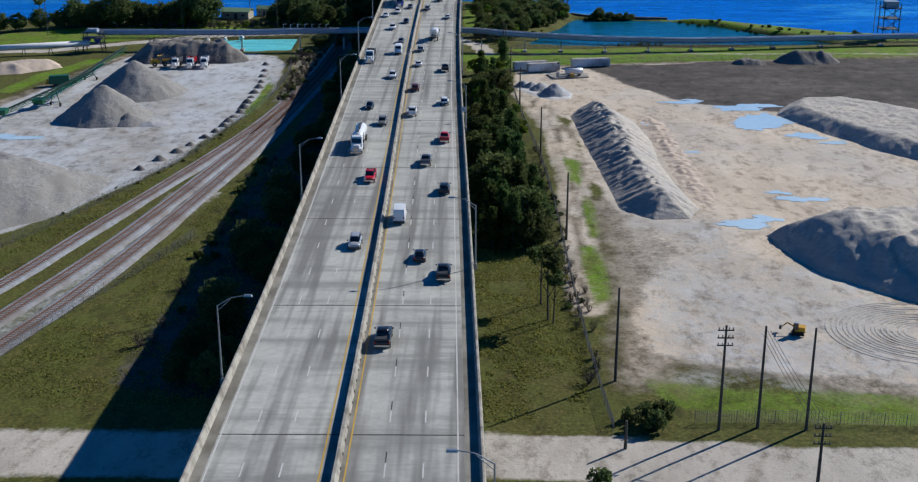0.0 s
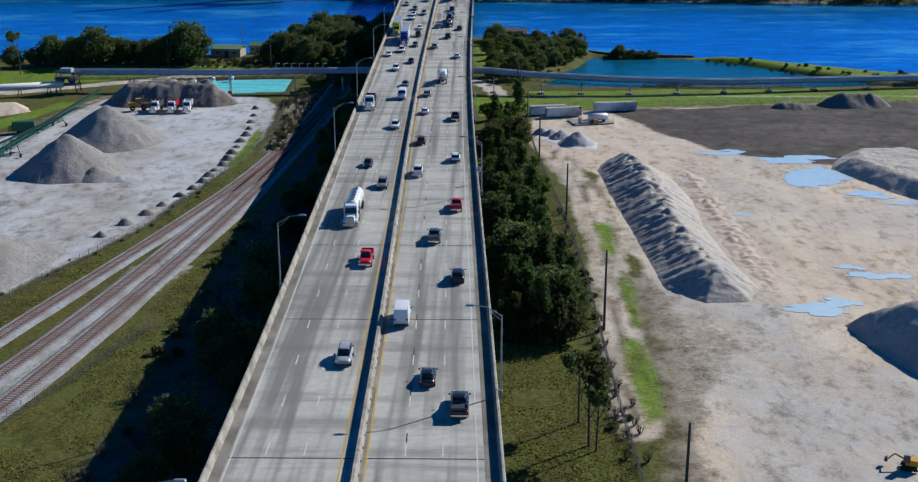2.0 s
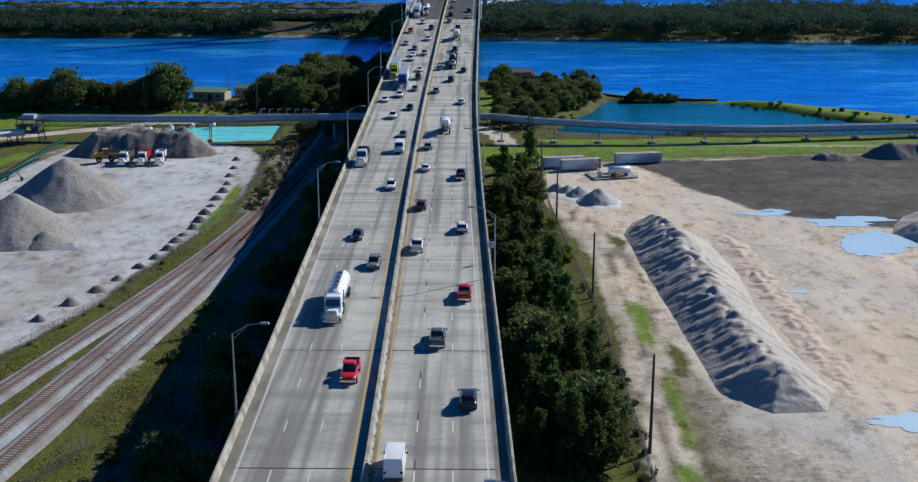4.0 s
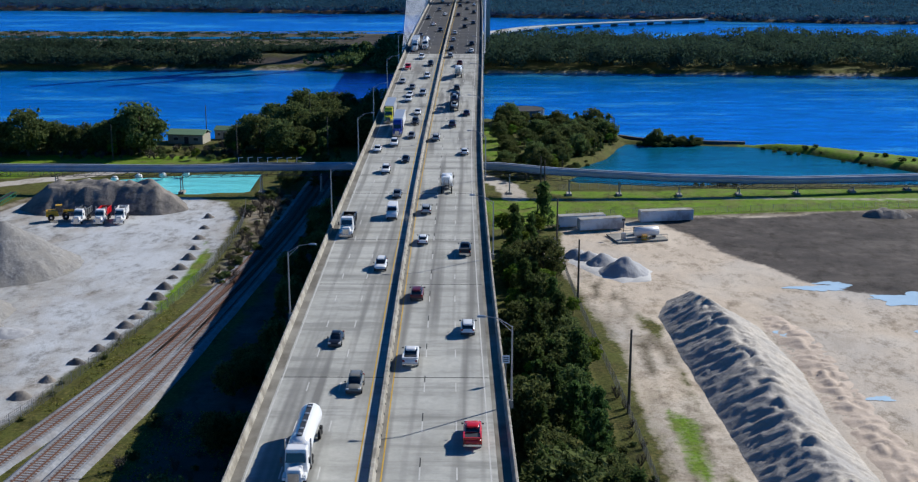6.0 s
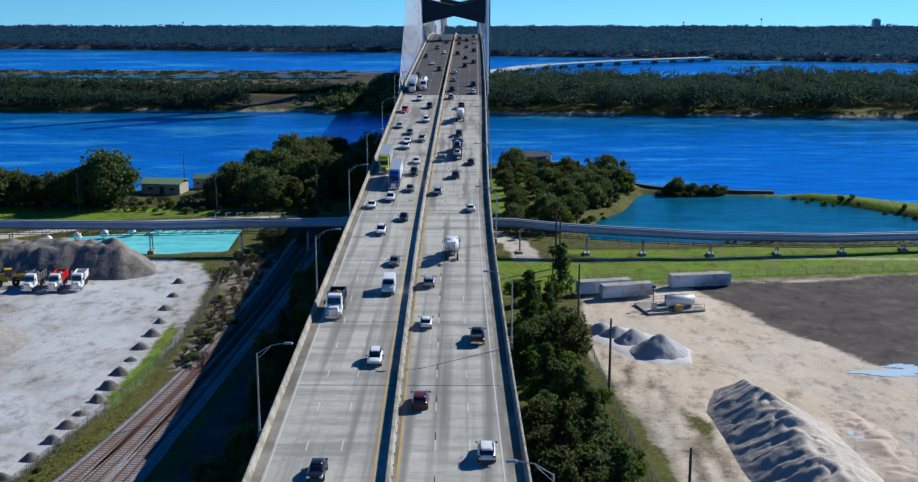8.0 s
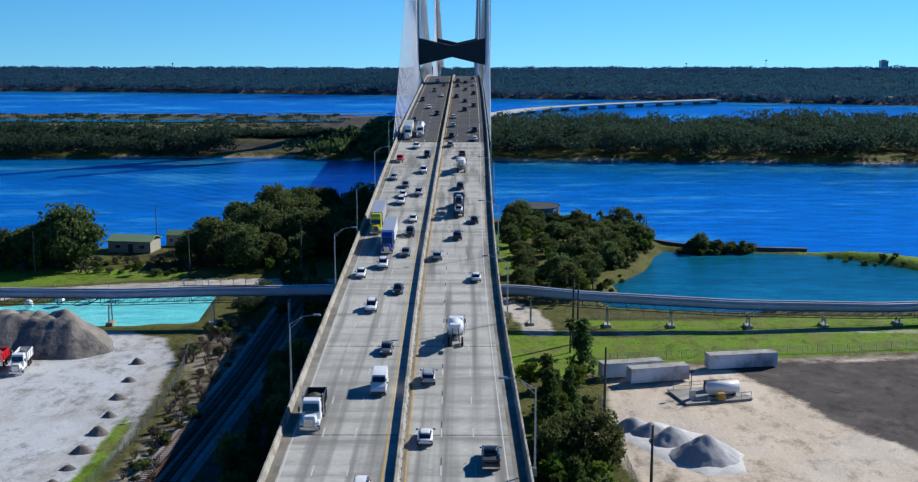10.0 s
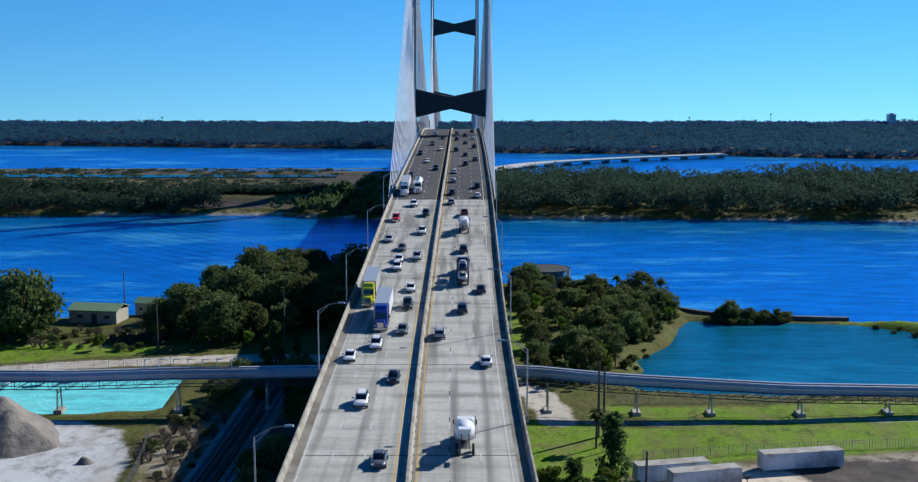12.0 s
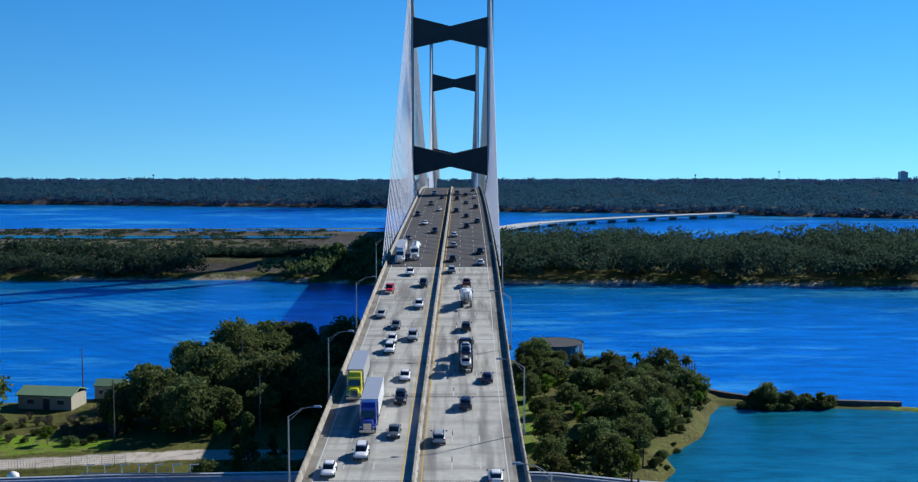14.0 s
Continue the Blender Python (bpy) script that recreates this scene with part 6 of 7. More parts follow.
def tower_block(x, y, w, h):
    v = thing("far_tower_block", "pale tower block above the far woods", "building", at=(x, y, 0))
    part("wall", Kit().box((0, 0, h / 2), (w, w, h)), PAINT["white"], v)
    part("roof", Kit().box((0, 0, h + 0.4), (w * 0.5, w * 0.5, 0.8)), CONCRETE, v)
    for j in range(3):
        for i in range(4):
            part("window", Kit().box((-w * 0.36 + i * w * 0.24, -w / 2 - 0.02, h - 1.2 - 1.6 * j), (w * 0.12, 0.06, 0.8)), GLASS, v)
    return v


tower_block(391, 1188, 6.5, 19.0)
for x, y, h in ((-262, 1185, 17), (283, 1188, 20), (210, 1188, 17), (-40, 1190, 16)):
    m = thing("radio_mast", "thin far radio mast above the woods", "mast", "masts", at=(x, y, 0))
    part("mast", Kit().bar((0, 0, 0), (0, 0, h), 0.35, 0.2, 5), GALV, m)
    part("platform", Kit().box((0, 0, h - 1), (1.6, 1.0, 0.8)), STEEL_DARK, m)


def causeway():
    v = thing("low_causeway_bridge", "long low concrete causeway over the far water", "bridge", kind="structure")
    line = [(14, 792), (27, 812), (40, 834), (52, 850), (83, 874), (123, 898), (153, 912), (190, 930)]
    vs, fs = [], []
    x, y, h = smooth_line(line, 4.0)
    for px, py, a in zip(x, y, h):
        for c, z in ((-5, 1.9), (-5, 2.9), (-4.5, 2.9), (-4.5, 2.6), (4.5, 2.6), (4.5, 2.9), (5, 2.9), (5, 1.9)):
            vs.append((px + c * math.cos(a), py - c * math.sin(a), z))
    fs = [(j * 8 + i, j * 8 + (i + 1) % 8, (j + 1) * 8 + (i + 1) % 8, (j + 1) * 8 + i) for j in range(len(x) - 1) for i in range(8)]
    part("roadway", Kit().add(vs, fs), TOWER_LEG, v)
    for px, py, a in list(zip(x, y, h))[::4]:
        part("pier", Kit().box((px, py, 0.3), (8, 0.7, 3.4), -math.degrees(a)), CONCRETE, v)
    return v


causeway()


def dolphin(x, y, r, h):
    v = thing("mooring_dolphin", "round dark sheet-pile mooring dolphin with a dark cap", "mooring dolphin", "dolphins", at=(x, y, -2))
    k = Kit()
    n = 40
    prof = [(r + (0.16 if i % 2 else 0.0)) for i in range(n)]
    vs = [(prof[i] * math.cos(2 * math.pi * i / n), prof[i] * math.sin(2 * math.pi * i / n), z) for z in (0, h + 2) for i in range(n)]
    part("sheet_pile_wall", k.add(vs, [(i, (i + 1) % n, n + (i + 1) % n, n + i) for i in range(n)]), STEEL_DARK, v, "dark steel sheet piles")
    part("cap", Kit().lathe((0, 0, h + 1.75), [(r - 0.25, 0), (r - 0.25, 0.2)], 40), TOWER_DARK, v, "dark weathered cap")
    part("marker", Kit().box((r * 0.7, -r * 0.72, h + 0.9), (1.0, 0.2, 1.2), 40), PAINT["white"], v, "white marker plate")
    return v


dolphin(30.5, 450, 7.3, 3.4)
dolphin(-30.5, 470, 5.6, 4.0)


def fishing_pier():
    v = thing("timber_pier", "small grey timber pier with railings", "pier", at=(58, 412, 0))
    part("deck_boards", Kit().box((0, 0, 2.6), (5, 8, 0.2)), WOOD_POLE, v)
    r = Kit()
    for px in (-2.2, 0, 2.2):
        for py in (-3.5, 0, 3.5):
            part("timber_post", Kit().bar((px, py, -3), (px, py, 6.0), 0.12, n=6), WOOD_POLE, v)
    for py in (-3.5, 3.5):
        r.bar((-2.2, py, 3.6), (2.2, py, 3.6), 0.06, n=4).bar((-2.2, py, 5.2), (2.2, py, 5.2), 0.05, n=4)
    part("railing", r, GALV, v)
    return v


fishing_pier()
solid("seawall", Kit().add(*ribbon([(60, 404), (63, 393), (76, 389.4), (92, 388.2), (106, 386)], 1.2, -1.0, 1.6, 0.3, 1.5)), CONCRETE_DARK, "low dark retaining wall between pond and river", "wall", kind="structure")
for x, y in ((-96, 313), (-90, 317), (-84, 320), (-78, 323), (-72, 326)):
    solid("white_sack", Kit().lathe((x, y, 2.0), [(0.7, -0.3), (1.1, 0.3), (1.0, 1.1), (0.3, 1.6)], 9), PAINT["white"], "bulging white sack on the pond bank", "sack", "sacks", smooth=True)


def signal_tower():
    v = thing("ship_loader_tower", "open steel loading tower beside the water", "industrial tower", at=(178, 330, GROUND_Z))
    k = Kit()
    for sx in (-3, 3):
        for sy in (-3, 3):
            k.bar((sx, sy, 0), (sx, sy, 14), 0.2, n=5)
    for z in (4, 8, 12):
        k.box((0, 0, z), (7, 7, 0.25))
        k.bar((-3, -3, z - 4), (3, -3, z), 0.12, n=4).bar((3, -3, z - 4), (-3, -3, z), 0.12, n=4)
    part("frame", k, STEEL_DARK, v)
    part("cabin", Kit().box((0, 0, 13.3), (5, 4, 2.4)), STEEL_BLUE, v)
    part("mast", Kit().bar((-5, 2, 0), (-5, 2, 19), 0.15, n=5), GALV, v)
    return v


signal_tower()

# ---- trees and growth ----


def leaf_material(name, dark, light, tint=0.5, value=0.5):
    m, n, l, b = node_material(name, 0.85, 0, 0.08)
    geo, oi = n.new("ShaderNodeNewGeometry"), n.new("ShaderNodeObjectInfo")
    col = ramp(n, l, geo.outputs["Random Per Island"], [(0.0, dark), (1.0, light)])
    wide = noise_node(n, l, 0.16, 3, 0.5)
    col = mixed(n, l, math_node(n, l, "MULTIPLY", ramp(n, l, wide, [(0.38, (0, 0, 0)), (0.62, (1, 1, 1))]), 0.35), col, dark)
    hs = n.new("ShaderNodeHueSaturation")
    l.new(math_node(n, l, "ADD", math_node(n, l, "MULTIPLY", oi.outputs["Random"], value), 1 - value / 2), hs.inputs["Value"])
    l.new(math_node(n, l, "ADD", math_node(n, l, "MULTIPLY", oi.outputs["Random"], 0.05), 0.475), hs.inputs["Hue"])
    l.new(col, hs.inputs["Color"])
    l.new(hs.outputs[0], b.inputs["Base Color"])
    tr, mx = n.new("ShaderNodeBsdfTranslucent"), n.new("ShaderNodeMixShader")
    l.new(hs.outputs[0], tr.inputs[0])
    mx.inputs[0].default_value = 0.42
    l.new(b.outputs[0], mx.inputs[1])
    l.new(tr.outputs[0], mx.inputs[2])
    l.new(mx.outputs[0], n["Material Output"].inputs[0])
    return m


LEAF_OAK = leaf_material("oak_leaves", (0.045, 0.075, 0.025), (0.185, 0.215, 0.08))
LEAF_DARK = leaf_material("dark_cedar_needles", (0.03, 0.06, 0.018), (0.12, 0.17, 0.05))
LEAF_LIGHT = leaf_material("fresh_green_leaves", (0.06, 0.11, 0.016), (0.2, 0.29, 0.045))
LEAF_PALM = leaf_material("palm_fronds", (0.04, 0.065, 0.02), (0.13, 0.16, 0.05))
LEAF_FAR = leaf_material("far_wood_leaves", (0.032, 0.06, 0.04), (0.064, 0.1, 0.056), value=0.3)
# haze of the distance painted into the leaf colour as blue
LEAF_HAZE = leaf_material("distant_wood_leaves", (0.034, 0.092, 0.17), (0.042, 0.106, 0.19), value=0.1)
TWIG = mottled("bare_twigs", (0.06, 0.05, 0.04), (0.13, 0.11, 0.09), 2.0, 0.95)
GRASS_BLADE = leaf_material("rough_grass", (0.15, 0.16, 0.035), (0.34, 0.33, 0.09))
RNG = np.random.RandomState(11)


def cards(centres, size, flat=0.0, rng=RNG, droop=0.0):
    """Small bent leaf tufts at the given places: two triangles each, turned at random."""
    n = len(centres)
    a = rng.normal(size=(n, 3))
    a[:, 2] *= 1 - flat
    a /= np.linalg.norm(a, axis=1, keepdims=True)
    b = np.cross(a, rng.normal(size=(n, 3)))
    b /= np.linalg.norm(b, axis=1, keepdims=True)
    s = size * rng.uniform(0.6, 1.4, (n, 1))
    c = np.asarray(centres)
    bend = np.cross(a, b) * s * 0.3
    p = np.stack([c - a * s, c - b * s * 0.6 + bend, c + a * s, c + b * s * 0.6 + bend], 1).reshape(-1, 3)
    q = np.arange(n * 4).reshape(-1, 4)
    return p, q


def card_mesh(name, p, q, material):
    me = bpy.data.meshes.new(name)
    me.from_pydata(p.tolist(), [], q.tolist())
    me.materials.append(material)
    return me


def crown_points(rng, blobs, per, rx, rz, zc, blob_r, shape="round"):
    pts = []
    for _ in range(blobs):
        u = rng.normal(size=3)
        u /= np.linalg.norm(u)
        r = rng.uniform(0.45, 1.0) ** 0.6
        c = u * r * (rx, rx, rz)
        if shape == "cone":
            h = rng.uniform(0, 1)
            w = rx * (1 - h * 0.9) * rng.uniform(0.4, 1)
            t = rng.uniform(0, 6.28)
            c = np.array([w * math.cos(t), w * math.sin(t), -rz + 2 * rz * h])
        v = rng.normal(size=(per, 3))
        v /= np.linalg.norm(v, axis=1, keepdims=True)
        v = v * rng.uniform(0.55, 1.0, (per, 1)) * blob_r * rng.uniform(0.7, 1.3)
        v[:, 2] *= 0.75
        pts.append(c + v + (0, 0, zc))
    return np.concatenate(pts)


def limbed_trunk(rng, h, r, spread, forks=6, fork_from=0.35):
    k = Kit()
    top = Vector((rng.uniform(-0.4, 0.4), rng.uniform(-0.4, 0.4), h))
    k.bar((0, 0, -0.4), top * 0.5, r, r * 0.7, 7).bar(top * 0.5, top, r * 0.7, r * 0.3, 6)
    for i in range(forks):
        s = fork_from + (0.9 - fork_from) * i / forks
        t = 2.4 * i + rng.uniform(0, 1)
        a = top * s
        b = a + Vector((spread * math.cos(t) * rng.uniform(0.6, 1), spread * math.sin(t) * rng.uniform(0.6, 1), h * 0.28))
        k.bar(a, b, r * 0.4, r * 0.14, 5)
    return k


def tree_kind(name, label, material, h, r, rx, rz, zc, blobs, per, blob_r, leaf, seed, shape="round", category="tree"):
    rng = np.random.RandomState(seed)
    v = thing(name, label, category, name + "s", at=(0, -400, -50))
    part("trunk", limbed_trunk(rng, h, r, rx * 0.7), BARK, v)
    p, q = cards(crown_points(rng, blobs, per, rx, rz, zc, blob_r, shape), leaf, rng=rng)
    part("crown", card_mesh("crown", p, q, material), None, v)
    return v


KINDS = {
    "oak": [tree_kind("oak_tree", "broad dark green oak with an uneven crown", LEAF_OAK, 6.5, 0.32, 4.4, 4.0, 5.0, 104, 36, 1.15, 0.32, s) for s in (1, 2, 3)],
    "cedar": [tree_kind("cedar_tree", "dense dark green cedar with a ragged pointed crown", LEAF_DARK, 8.5, 0.2, 2.7, 4.6, 5.2, 78, 28, 0.85, 0.28, s, "cone") for s in (4, 5, 6)],
    "fresh": [tree_kind("young_tree", "light green young tree", LEAF_LIGHT, 5.0, 0.16, 2.4, 2.4, 4.4, 20, 60, 1.0, 0.32, s) for s in (7, 8)],
    "shrub": [tree_kind("shrub", "low rounded green shrub", LEAF_OAK, 1.6, 0.08, 1.7, 1.0, 1.2, 14, 50, 0.75, 0.26, s, category="shrub") for s in (9, 10)],
    "pine": [tree_kind("pine_tree", "slender pine with a flat open crown on a bare trunk", LEAF_OAK, 10.5, 0.2, 2.6, 1.3, 10.4, 16, 55, 0.9, 0.3, s) for s in (12, 13)],
}


def bare_shrub(seed):
    rng = np.random.RandomState(seed)
    v = thing("bare_shrub", "leafless grey-brown shrub with tangled branches", "shrub", "bare shrubs", at=(0, -400, -50))
    k = Kit()
    for _ in range(26):
        t, s = rng.uniform(0, 6.28), rng.uniform(0.3, 1)
        a = Vector((0.2 * math.cos(t), 0.2 * math.sin(t), 0))
        b = a + Vector((1.1 * s * math.cos(t), 1.1 * s * math.sin(t), rng.uniform(1.4, 2.6)))
        k.bar(a, b, 0.05, 0.02, 4)
        for _ in range(4):
            c = a.lerp(b, rng.uniform(0.4, 1))
            k.bar(c, c + Vector(rng.normal(size=3) * 0.5) + Vector((0, 0, 0.5)), 0.025, 0.01, 3)
    part("branchwork", k, TWIG, v)
    return v


def palm(seed):
    rng = np.random.RandomState(seed)
    v = thing("palm_tree", "cabbage palm with a round head of fronds", "palm tree", "palms", at=(0, -400, -50))
    h = 6.5
    part("trunk", Kit().bar((0, 0, -0.3), (0.2, 0, h), 0.2, 0.15, 7), BARK, v)
    vs, fs = [], []
    for i in range(34):
        t, e = rng.uniform(0, 6.28), rng.uniform(-0.6, 1.2)
        L = rng.uniform(1.5, 2.1)
        d = Vector((math.cos(t) * math.cos(e), math.sin(t) * math.cos(e), math.sin(e)))
        side = d.cross(Vector((0, 0, 1))).normalized()
        o = Vector((0.2, 0, h))
        pts = [o + d * L * s - Vector((0, 0, 0.9 * s * s)) for s in (0, 0.4, 0.75, 1.0)]
        w = (0.05, 0.38, 0.42, 0.06)
        k = len(vs)
        for p, ww in zip(pts, w):
            vs += [tuple(p - side * ww), tuple(p + side * ww)]
        fs += [(k + 2 * j, k + 2 * j + 1, k + 2 * j + 3, k + 2 * j + 2) for j in range(3)]
    part("fronds", raw_mesh("fronds", vs, fs, LEAF_PALM), None, v)
    return v


KINDS["bare"] = [bare_shrub(21), bare_shrub(22)]
KINDS["palm"] = [palm(31), palm(32)]
FRESH_START = set()


OPEN = [(-93, 350), (-66, 350), (-73, 390), (-94, 390)]


def plant(kind, x, y, s=1.0, tall=1.0):
    if kind not in ("shrub", "bare") and inside(np.array([float(x)]), np.array([float(y)]), OPEN)[0]:
        kind, s = "shrub", min(s, 0.8)
    p = KINDS[kind][RNG.randint(len(KINDS[kind]))]
    z = float(ground_height(np.array([float(x)]), np.array([float(y)]))[0])
    m = pose(x, y, max(z, 0.2) - 0.05, 0, 0, RNG.uniform(0, 360)) @ Matrix.Diagonal((s, s, s * tall, 1))
    if p.name in FRESH_START:
        return copy_thing(p, m)
    FRESH_START.add(p.name)
    p.matrix_world = m
    return p


def grove(kinds, outline, n, s0, s1, gap, tall=1.0):
    """Scatters trees in an outline, no two closer than gap."""
    xs, ys = zip(*outline)
    done = []
    for _ in range(n * 30):
        if len(done) >= n:
            break
        x, y = RNG.uniform(min(xs), max(xs)), RNG.uniform(min(ys), max(ys))
        if not inside(np.array([x]), np.array([y]), outline)[0] or any((x - a) ** 2 + (y - b) ** 2 < gap**2 for a, b in done):
            continue
        done.append((x, y))
        plant(kinds[RNG.randint(len(kinds))], x, y, RNG.uniform(s0, s1), tall)


# strip beside the bridge
grove(["cedar", "cedar", "oak"], [(19, 80), (30, 80), (31.5, 100), (29.5, 118), (28.5, 150), (27, 170), (18.5, 170)], 66, 0.75, 1.2, 1.8)
grove(["cedar", "oak", "fresh", "cedar"], [(18.5, 168), (27, 168), (25.5, 215), (24, 245), (18, 250)], 44, 0.55, 0.95, 2.2)
grove(["shrub", "fresh", "shrub", "bare"], [(17.5, 120), (32, 120), (30, 190), (27, 262), (17, 266)], 70, 0.55, 1.15, 1.9)
grove(["shrub", "bare", "bare"], [(33.4, 44), (36, 44), (36, 100), (34.5, 160), (32.5, 160)], 46, 0.35, 0.8, 1.5)
grove(["bare"], [(34, 20), (37, 20), (37, 75), (34, 75)], 14, 0.6, 1.0, 2.0)
plant("cedar", 27.5, 262, 1.0), plant("fresh", 26, 257, 0.9)
for x, y, s in ((29.6, 45, 1.05), (28.8, 52, 0.85), (30.4, 43.5, 0.8)):
    plant("pine", x, y, s)
for x, y, s in ((41, 7.5, 1.5), (43, 8, 1.7), (42, 6, 1.4), (38.5, 9, 1.0), (33, -9.5, 1.2), (44, 9.5, 1.2)):
    plant("shrub", x, y, s, 1.5)
plant("pine", -157, 349, 1.45), plant("palm", 27, 281, 0.95), plant("palm", 28.5, 279.5, 0.8)
# right-hand shore wood
grove(["oak", "oak", "fresh"], [(17, 395), (20, 366), (32, 360), (46, 366), (53, 384), (53, 408), (36, 424), (20, 432)], 78, 0.5, 0.78, 2.4)
grove(["fresh", "palm", "shrub", "oak"], [(18, 318), (30, 316), (33, 330), (38, 347), (47, 364), (40, 372), (20, 366)], 60, 0.5, 0.8, 2.0)
grove(["fresh", "oak", "shrub"], [(31, 326), (36, 347), (46, 364), (53, 380), (58, 390), (55, 398), (44, 376), (33, 352)], 34, 0.45, 0.7, 2.0)
for x, y in ((47, 412), (50, 411), (53, 410), (55.5, 409), (58, 408), (44, 414), (41, 416)):
    plant("palm", x, y, RNG.uniform(0.8, 1.05))
for x, y in ((27, 328), (30, 321), (33, 338), (25, 338)):
    plant("palm", x, y, RNG.uniform(0.6, 0.8))
grove(["shrub"], [(66, 386), (72, 383), (84, 384), (87, 388), (69, 391)], 28, 1.0, 1.8, 1.4, 1.0)
plant("oak", 72, 387, 0.5), plant("fresh", 84, 387, 0.6), plant("oak", 77, 387, 0.45)
grove(["shrub"], [(100, 385), (119, 375), (138, 359), (165, 343), (205, 336), (205, 330), (160, 334), (138, 344), (118, 364), (102, 379)], 30, 0.5, 1.1, 2.0)
grove(["shrub"], [(70, 311), (90, 313), (90, 315), (70, 314)], 8, 0.5, 0.9, 1.8)
# left-hand wood before the river
for x, y, s in ((-172, 343, 1.1), (-165, 345, 1.0), (-150, 352, 1.0), (-145, 353, 1.05), (-140, 355, 0.9), (-136, 354, 1.1), (-128, 355, 1.45), (-122, 360, 1.0), (-117, 358, 1.2), (-112, 359, 1.35), (-106, 360, 1.25), (-100, 360, 1.5), (-94, 359, 1.6), (-89, 361, 1.35), (-103, 366, 1.5), (-96, 368, 1.55), (-131, 362, 1.0), (-158, 350, 0.8)):
    plant("oak", x, y, s)
grove(["oak", "oak", "fresh"], [(-156, 353), (-136, 356), (-92, 361), (-92, 370), (-120, 368), (-154, 360)], 22, 0.7, 1.15, 3.0)
grove(["oak", "shrub", "fresh", "bare"], [(-134, 361), (-94, 359), (-76, 357), (-70, 362), (-74, 368), (-92, 372), (-134, 370)], 26, 0.6, 1.0, 2.8)
grove(["oak"], [(-66, 362), (-52, 356), (-30, 366), (-16, 380), (-14, 430), (-36, 440), (-60, 424), (-62, 390)], 70, 0.75, 1.3, 3.6)
grove(["shrub", "bare", "fresh"], [(-160, 354), (-100, 358), (-60, 354), (-30, 352), (-30, 362), (-100, 364), (-180, 364)], 26, 0.5, 1.0, 2.6)
grove(["shrub", "bare", "fresh"], [(-120, 352), (-64, 349), (-62, 360), (-70, 372), (-96, 370), (-120, 360)], 76, 0.7, 1.25, 1.9)
grove(["shrub", "fresh", "shrub", "palm"], [(33, 326), (39, 338), (39, 347), (49, 362), (54.5, 378), (59, 391), (55, 394), (45, 372), (35, 350), (31, 330)], 44, 0.6, 1.0, 1.6)
grove(["oak", "bare"], [(-75, 359), (-62, 357), (-60, 392), (-70, 382)], 12, 0.8, 1.15, 3.2)
for k in range(16):
    s = k / 15
    plant(("oak", "fresh", "shrub", "oak")[k % 4], 35 + 20 * s + RNG.uniform(-4, 2), 333 + 56 * s + RNG.uniform(-2, 2), RNG.uniform(0.4, 0.7))
    plant("shrub", 39.5 + 20 * s + RNG.uniform(-2.5, 1.2), 334 + 56 * s + RNG.uniform(-2, 2), RNG.uniform(0.5, 1.3))
grove(["palm"], [(-100, 358), (-94, 356), (-60, 356), (-58, 360), (-98, 366)], 5, 0.8, 1.1, 5)
grove(["oak", "shrub", "cedar"], [(-40, 306), (-18, 310), (-18, 345), (-36, 345), (-43, 325)], 24, 0.5, 0.85, 3.2)
grove(["shrub", "oak", "cedar"], [(-27, 180), (-17, 160), (-16, 300), (-27, 305)], 70, 0.4, 0.7, 2.4)
grove(["shrub", "oak", "bare"], [(-27, 18), (-16, 14), (-16, 160), (-27, 170)], 90, 0.5, 0.8, 2.2)
grove(["bare", "bare", "shrub"], [(-37, 30), (-28, 30), (-28, 150), (-36, 150)], 34, 0.7, 1.2, 2.2)
grove(["shrub", "bare", "bare"], [(-48, 275), (-43, 270), (-42, 215), (-37, 215), (-36, 300), (-46, 300)], 70, 0.6, 1.2, 1.7)
grove(["shrub"], [(-72, 108), (-66, 118), (-56, 146), (-50, 185), (-47, 185), (-53, 143), (-64, 110), (-70, 100)], 14, 0.25, 0.5, 2.0)


def wood(name, label, outline, n, h0, h1, w0, w1, per, leaf, material, seed):
    """A far wood: many ragged crowns of small leaf tufts in one mesh."""
    rng = np.random.RandomState(seed)
    xs, ys = zip(*outline)
    x, y = rng.uniform(min(xs), max(xs), n * 6), rng.uniform(min(ys), max(ys), n * 6)
    ok = np.nonzero(inside(x, y, outline))[0][:n]
    x, y = x[ok], y[ok]
    z = ground_height(x, y)
    h, w = rng.uniform(h0, h1, len(x)) * (0.75 + 0.5 * rough_noise(x, y, 40)), rng.uniform(w0, w1, len(x))
    v = rng.normal(size=(len(x), per, 3))
    v /= np.linalg.norm(v, axis=2, keepdims=True)
    v *= rng.uniform(0.6, 1.0, (len(x), per, 1))
    tall = np.minimum(h * 0.32, w * 0.75)
    mid = np.where(rng.uniform(0, 1, len(x)) < 0.6, h - tall, tall + (h - 2 * tall) * rng.uniform(0, 1, len(x)))
    c = np.stack([x, y, z + mid], -1)[:, None, :] + v * np.stack([w, w, tall], -1)[:, None, :]
    p, q = cards(c.reshape(-1, 3), leaf, rng=rng)
    return tagged(new(name, card_mesh(name, p, q, material)), label, "woods", kind="stuff")


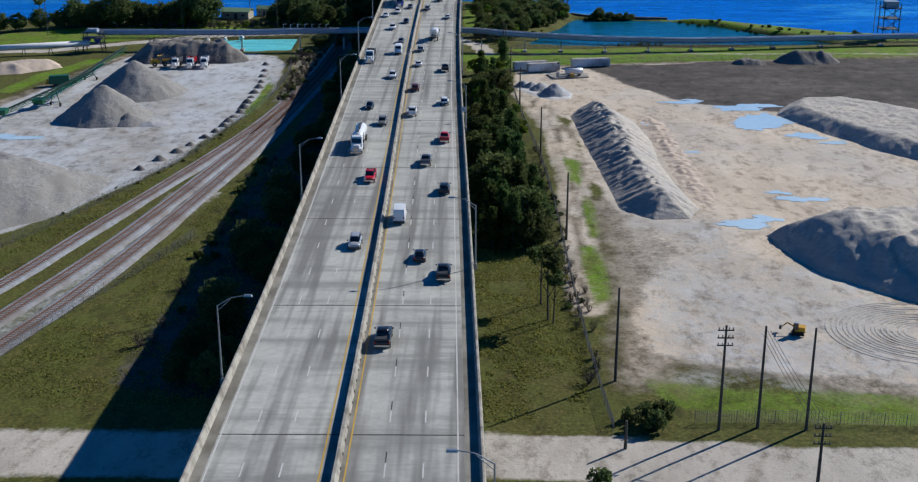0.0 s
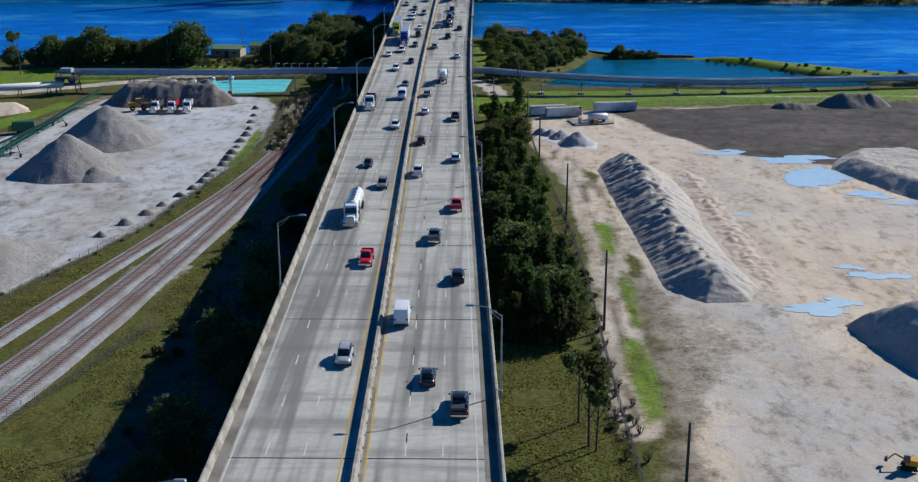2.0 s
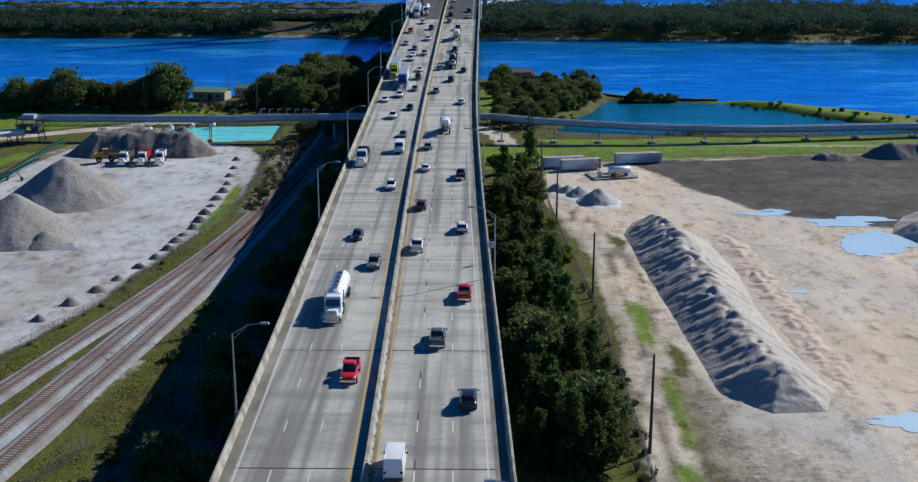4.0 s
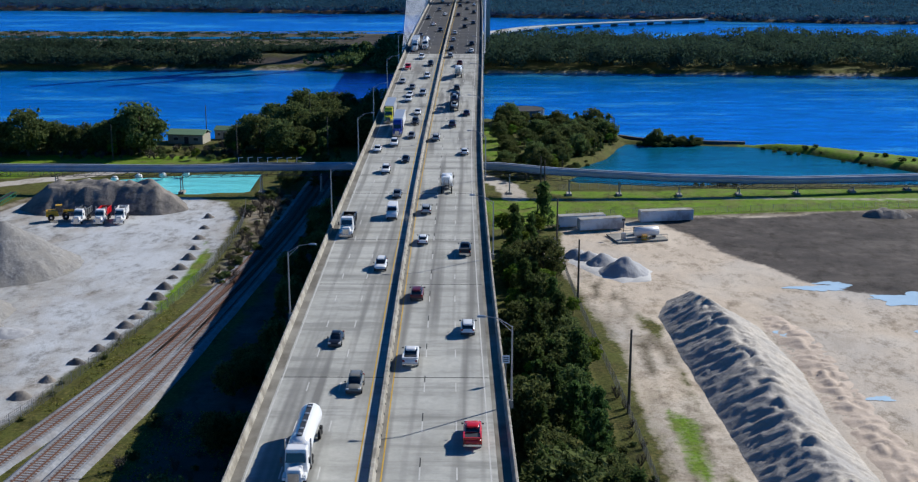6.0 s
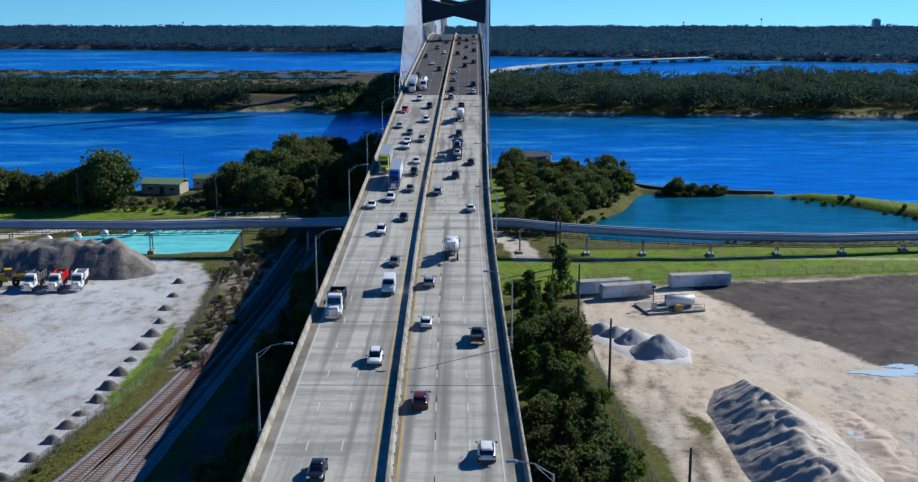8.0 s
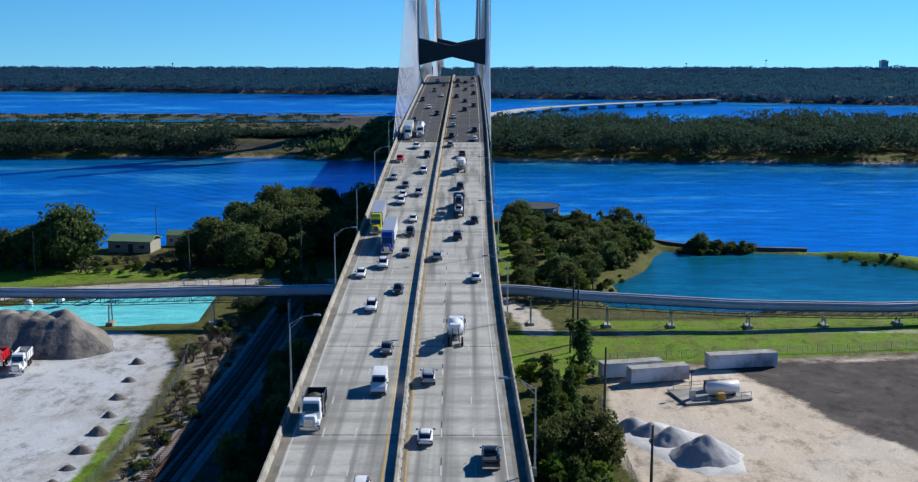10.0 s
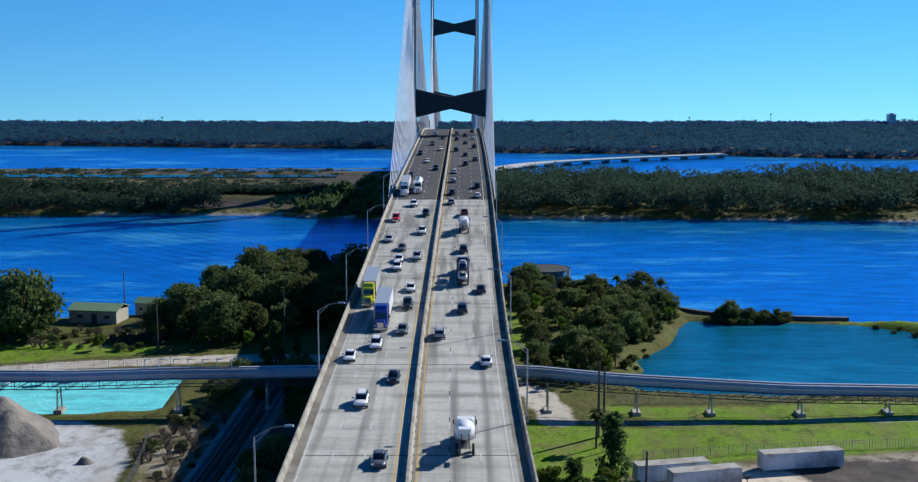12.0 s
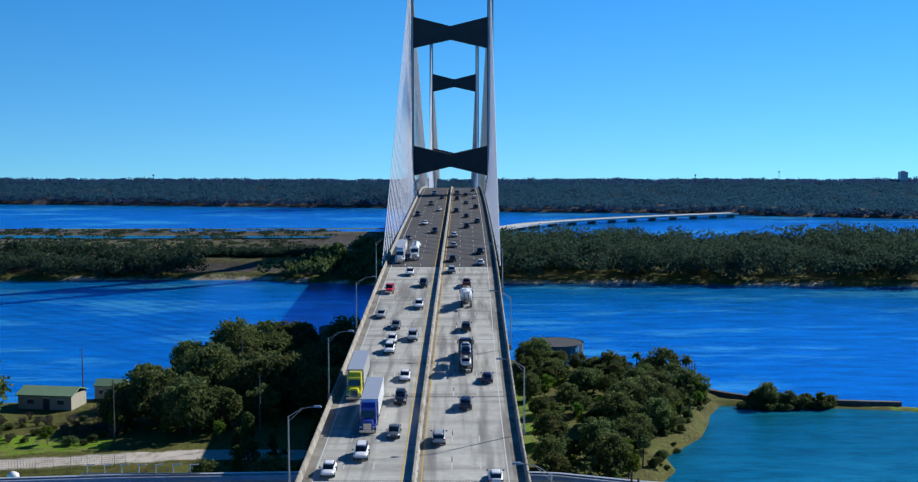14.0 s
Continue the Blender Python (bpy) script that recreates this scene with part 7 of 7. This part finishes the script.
wood("island_wood", "dense dark green wood on the river island", [(18, 595), (76, 595), (179, 587), (420, 572), (460, 650), (240, 690), (140, 690), (20, 700)], 1500, 8, 14.5, 4.5, 8.0, 150, 0.6, LEAF_FAR, 41)
wood("island_scrub", "low dark wood on the island's shore", [(-420, 608), (-177, 603), (-108, 606), (-98, 616), (-108, 634), (-180, 640), (-420, 640)], 1100, 5, 9.0, 2.8, 5.0, 60, 0.6, LEAF_FAR, 42)
wood("island_bank_scrub", "green scrub on the island's bank", [(-76, 606), (-28, 594), (16, 598), (16, 690), (-20, 690), (-36, 668), (-46, 640), (-58, 622)], 420, 4, 8.5, 2.0, 3.6, 50, 0.85, LEAF_OAK, 43)
water_sheet("island_pond_water", [(-300, 722), (-170, 716), (-62, 720), (-58, 728), (-160, 731), (-300, 736)], 5.95, POND, "narrow strip of standing water on the low island")
wood("island_hedge", "low dark hedge along the island's dike", [(-104, 640), (-58, 636), (-54, 648), (-104, 654)], 300, 2.0, 3.6, 1.8, 3.2, 40, 0.5, LEAF_FAR, 48)
wood("island_bushes", "scattered bushes on the low island", [(-500, 640), (-100, 645), (-60, 655), (-60, 780), (-500, 785)], 700, 0.6, 1.6, 2.0, 5.5, 34, 0.6, LEAF_FAR, 44)
wood("sandbar_bushes", "dark bushes on the low sandbar", [(-200, 796), (-60, 792), (-60, 800), (-200, 803)], 16, 2.5, 4.5, 2.5, 4.5, 50, 0.9, LEAF_FAR, 45)
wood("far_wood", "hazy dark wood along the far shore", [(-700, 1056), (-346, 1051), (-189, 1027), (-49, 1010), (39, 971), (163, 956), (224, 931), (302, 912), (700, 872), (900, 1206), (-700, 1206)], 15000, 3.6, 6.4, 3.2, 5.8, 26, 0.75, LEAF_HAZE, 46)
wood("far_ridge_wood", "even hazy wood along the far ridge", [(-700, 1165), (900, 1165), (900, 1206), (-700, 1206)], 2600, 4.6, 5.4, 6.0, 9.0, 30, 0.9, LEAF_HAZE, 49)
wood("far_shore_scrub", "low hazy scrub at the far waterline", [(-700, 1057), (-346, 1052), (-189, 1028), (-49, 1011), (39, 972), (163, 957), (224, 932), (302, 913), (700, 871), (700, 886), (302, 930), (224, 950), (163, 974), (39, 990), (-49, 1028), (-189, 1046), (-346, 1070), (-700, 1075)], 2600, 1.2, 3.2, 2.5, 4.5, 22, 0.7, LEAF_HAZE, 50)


def tufts(name, label, outline, n, size, seed):
    rng = np.random.RandomState(seed)
    xs, ys = zip(*outline)
    x, y = rng.uniform(min(xs), max(xs), n * 3), rng.uniform(min(ys), max(ys), n * 3)
    keep = inside(x, y, outline) & (rough_noise(x, y, 7) > 0.42)
    i = np.nonzero(keep)[0][:n]
    x, y = x[i], y[i]
    c = np.stack([x, y, ground_height(x, y) + size * 0.4], -1)
    p, q = cards(c, size * (0.7 + 1.1 * rough_noise(x, y, 3.0, 2))[:, None], rng=rng)
    return tagged(new(name, card_mesh(name, p, q, GRASS_BLADE)), label, "grass", kind="stuff")


tufts("rough_grass", "rough tussocky yellow-green grass", [(-58, 12), (-16, 12), (-16, 150), (-36, 150), (-42, 95), (-50, 52)], 14000, 0.15, 51)
tufts("rough_grass", "rough tussocky grass beside the bridge", [(17, 8), (33, 8), (36, 45), (34, 78), (17, 82)], 10000, 0.15, 52)
tufts("rough_grass", "weedy tufts between tracks and yard", [(-80, 70), (-66, 62), (-46, 150), (-40, 200), (-46, 200), (-58, 140), (-66, 105)], 9000, 0.15, 53)
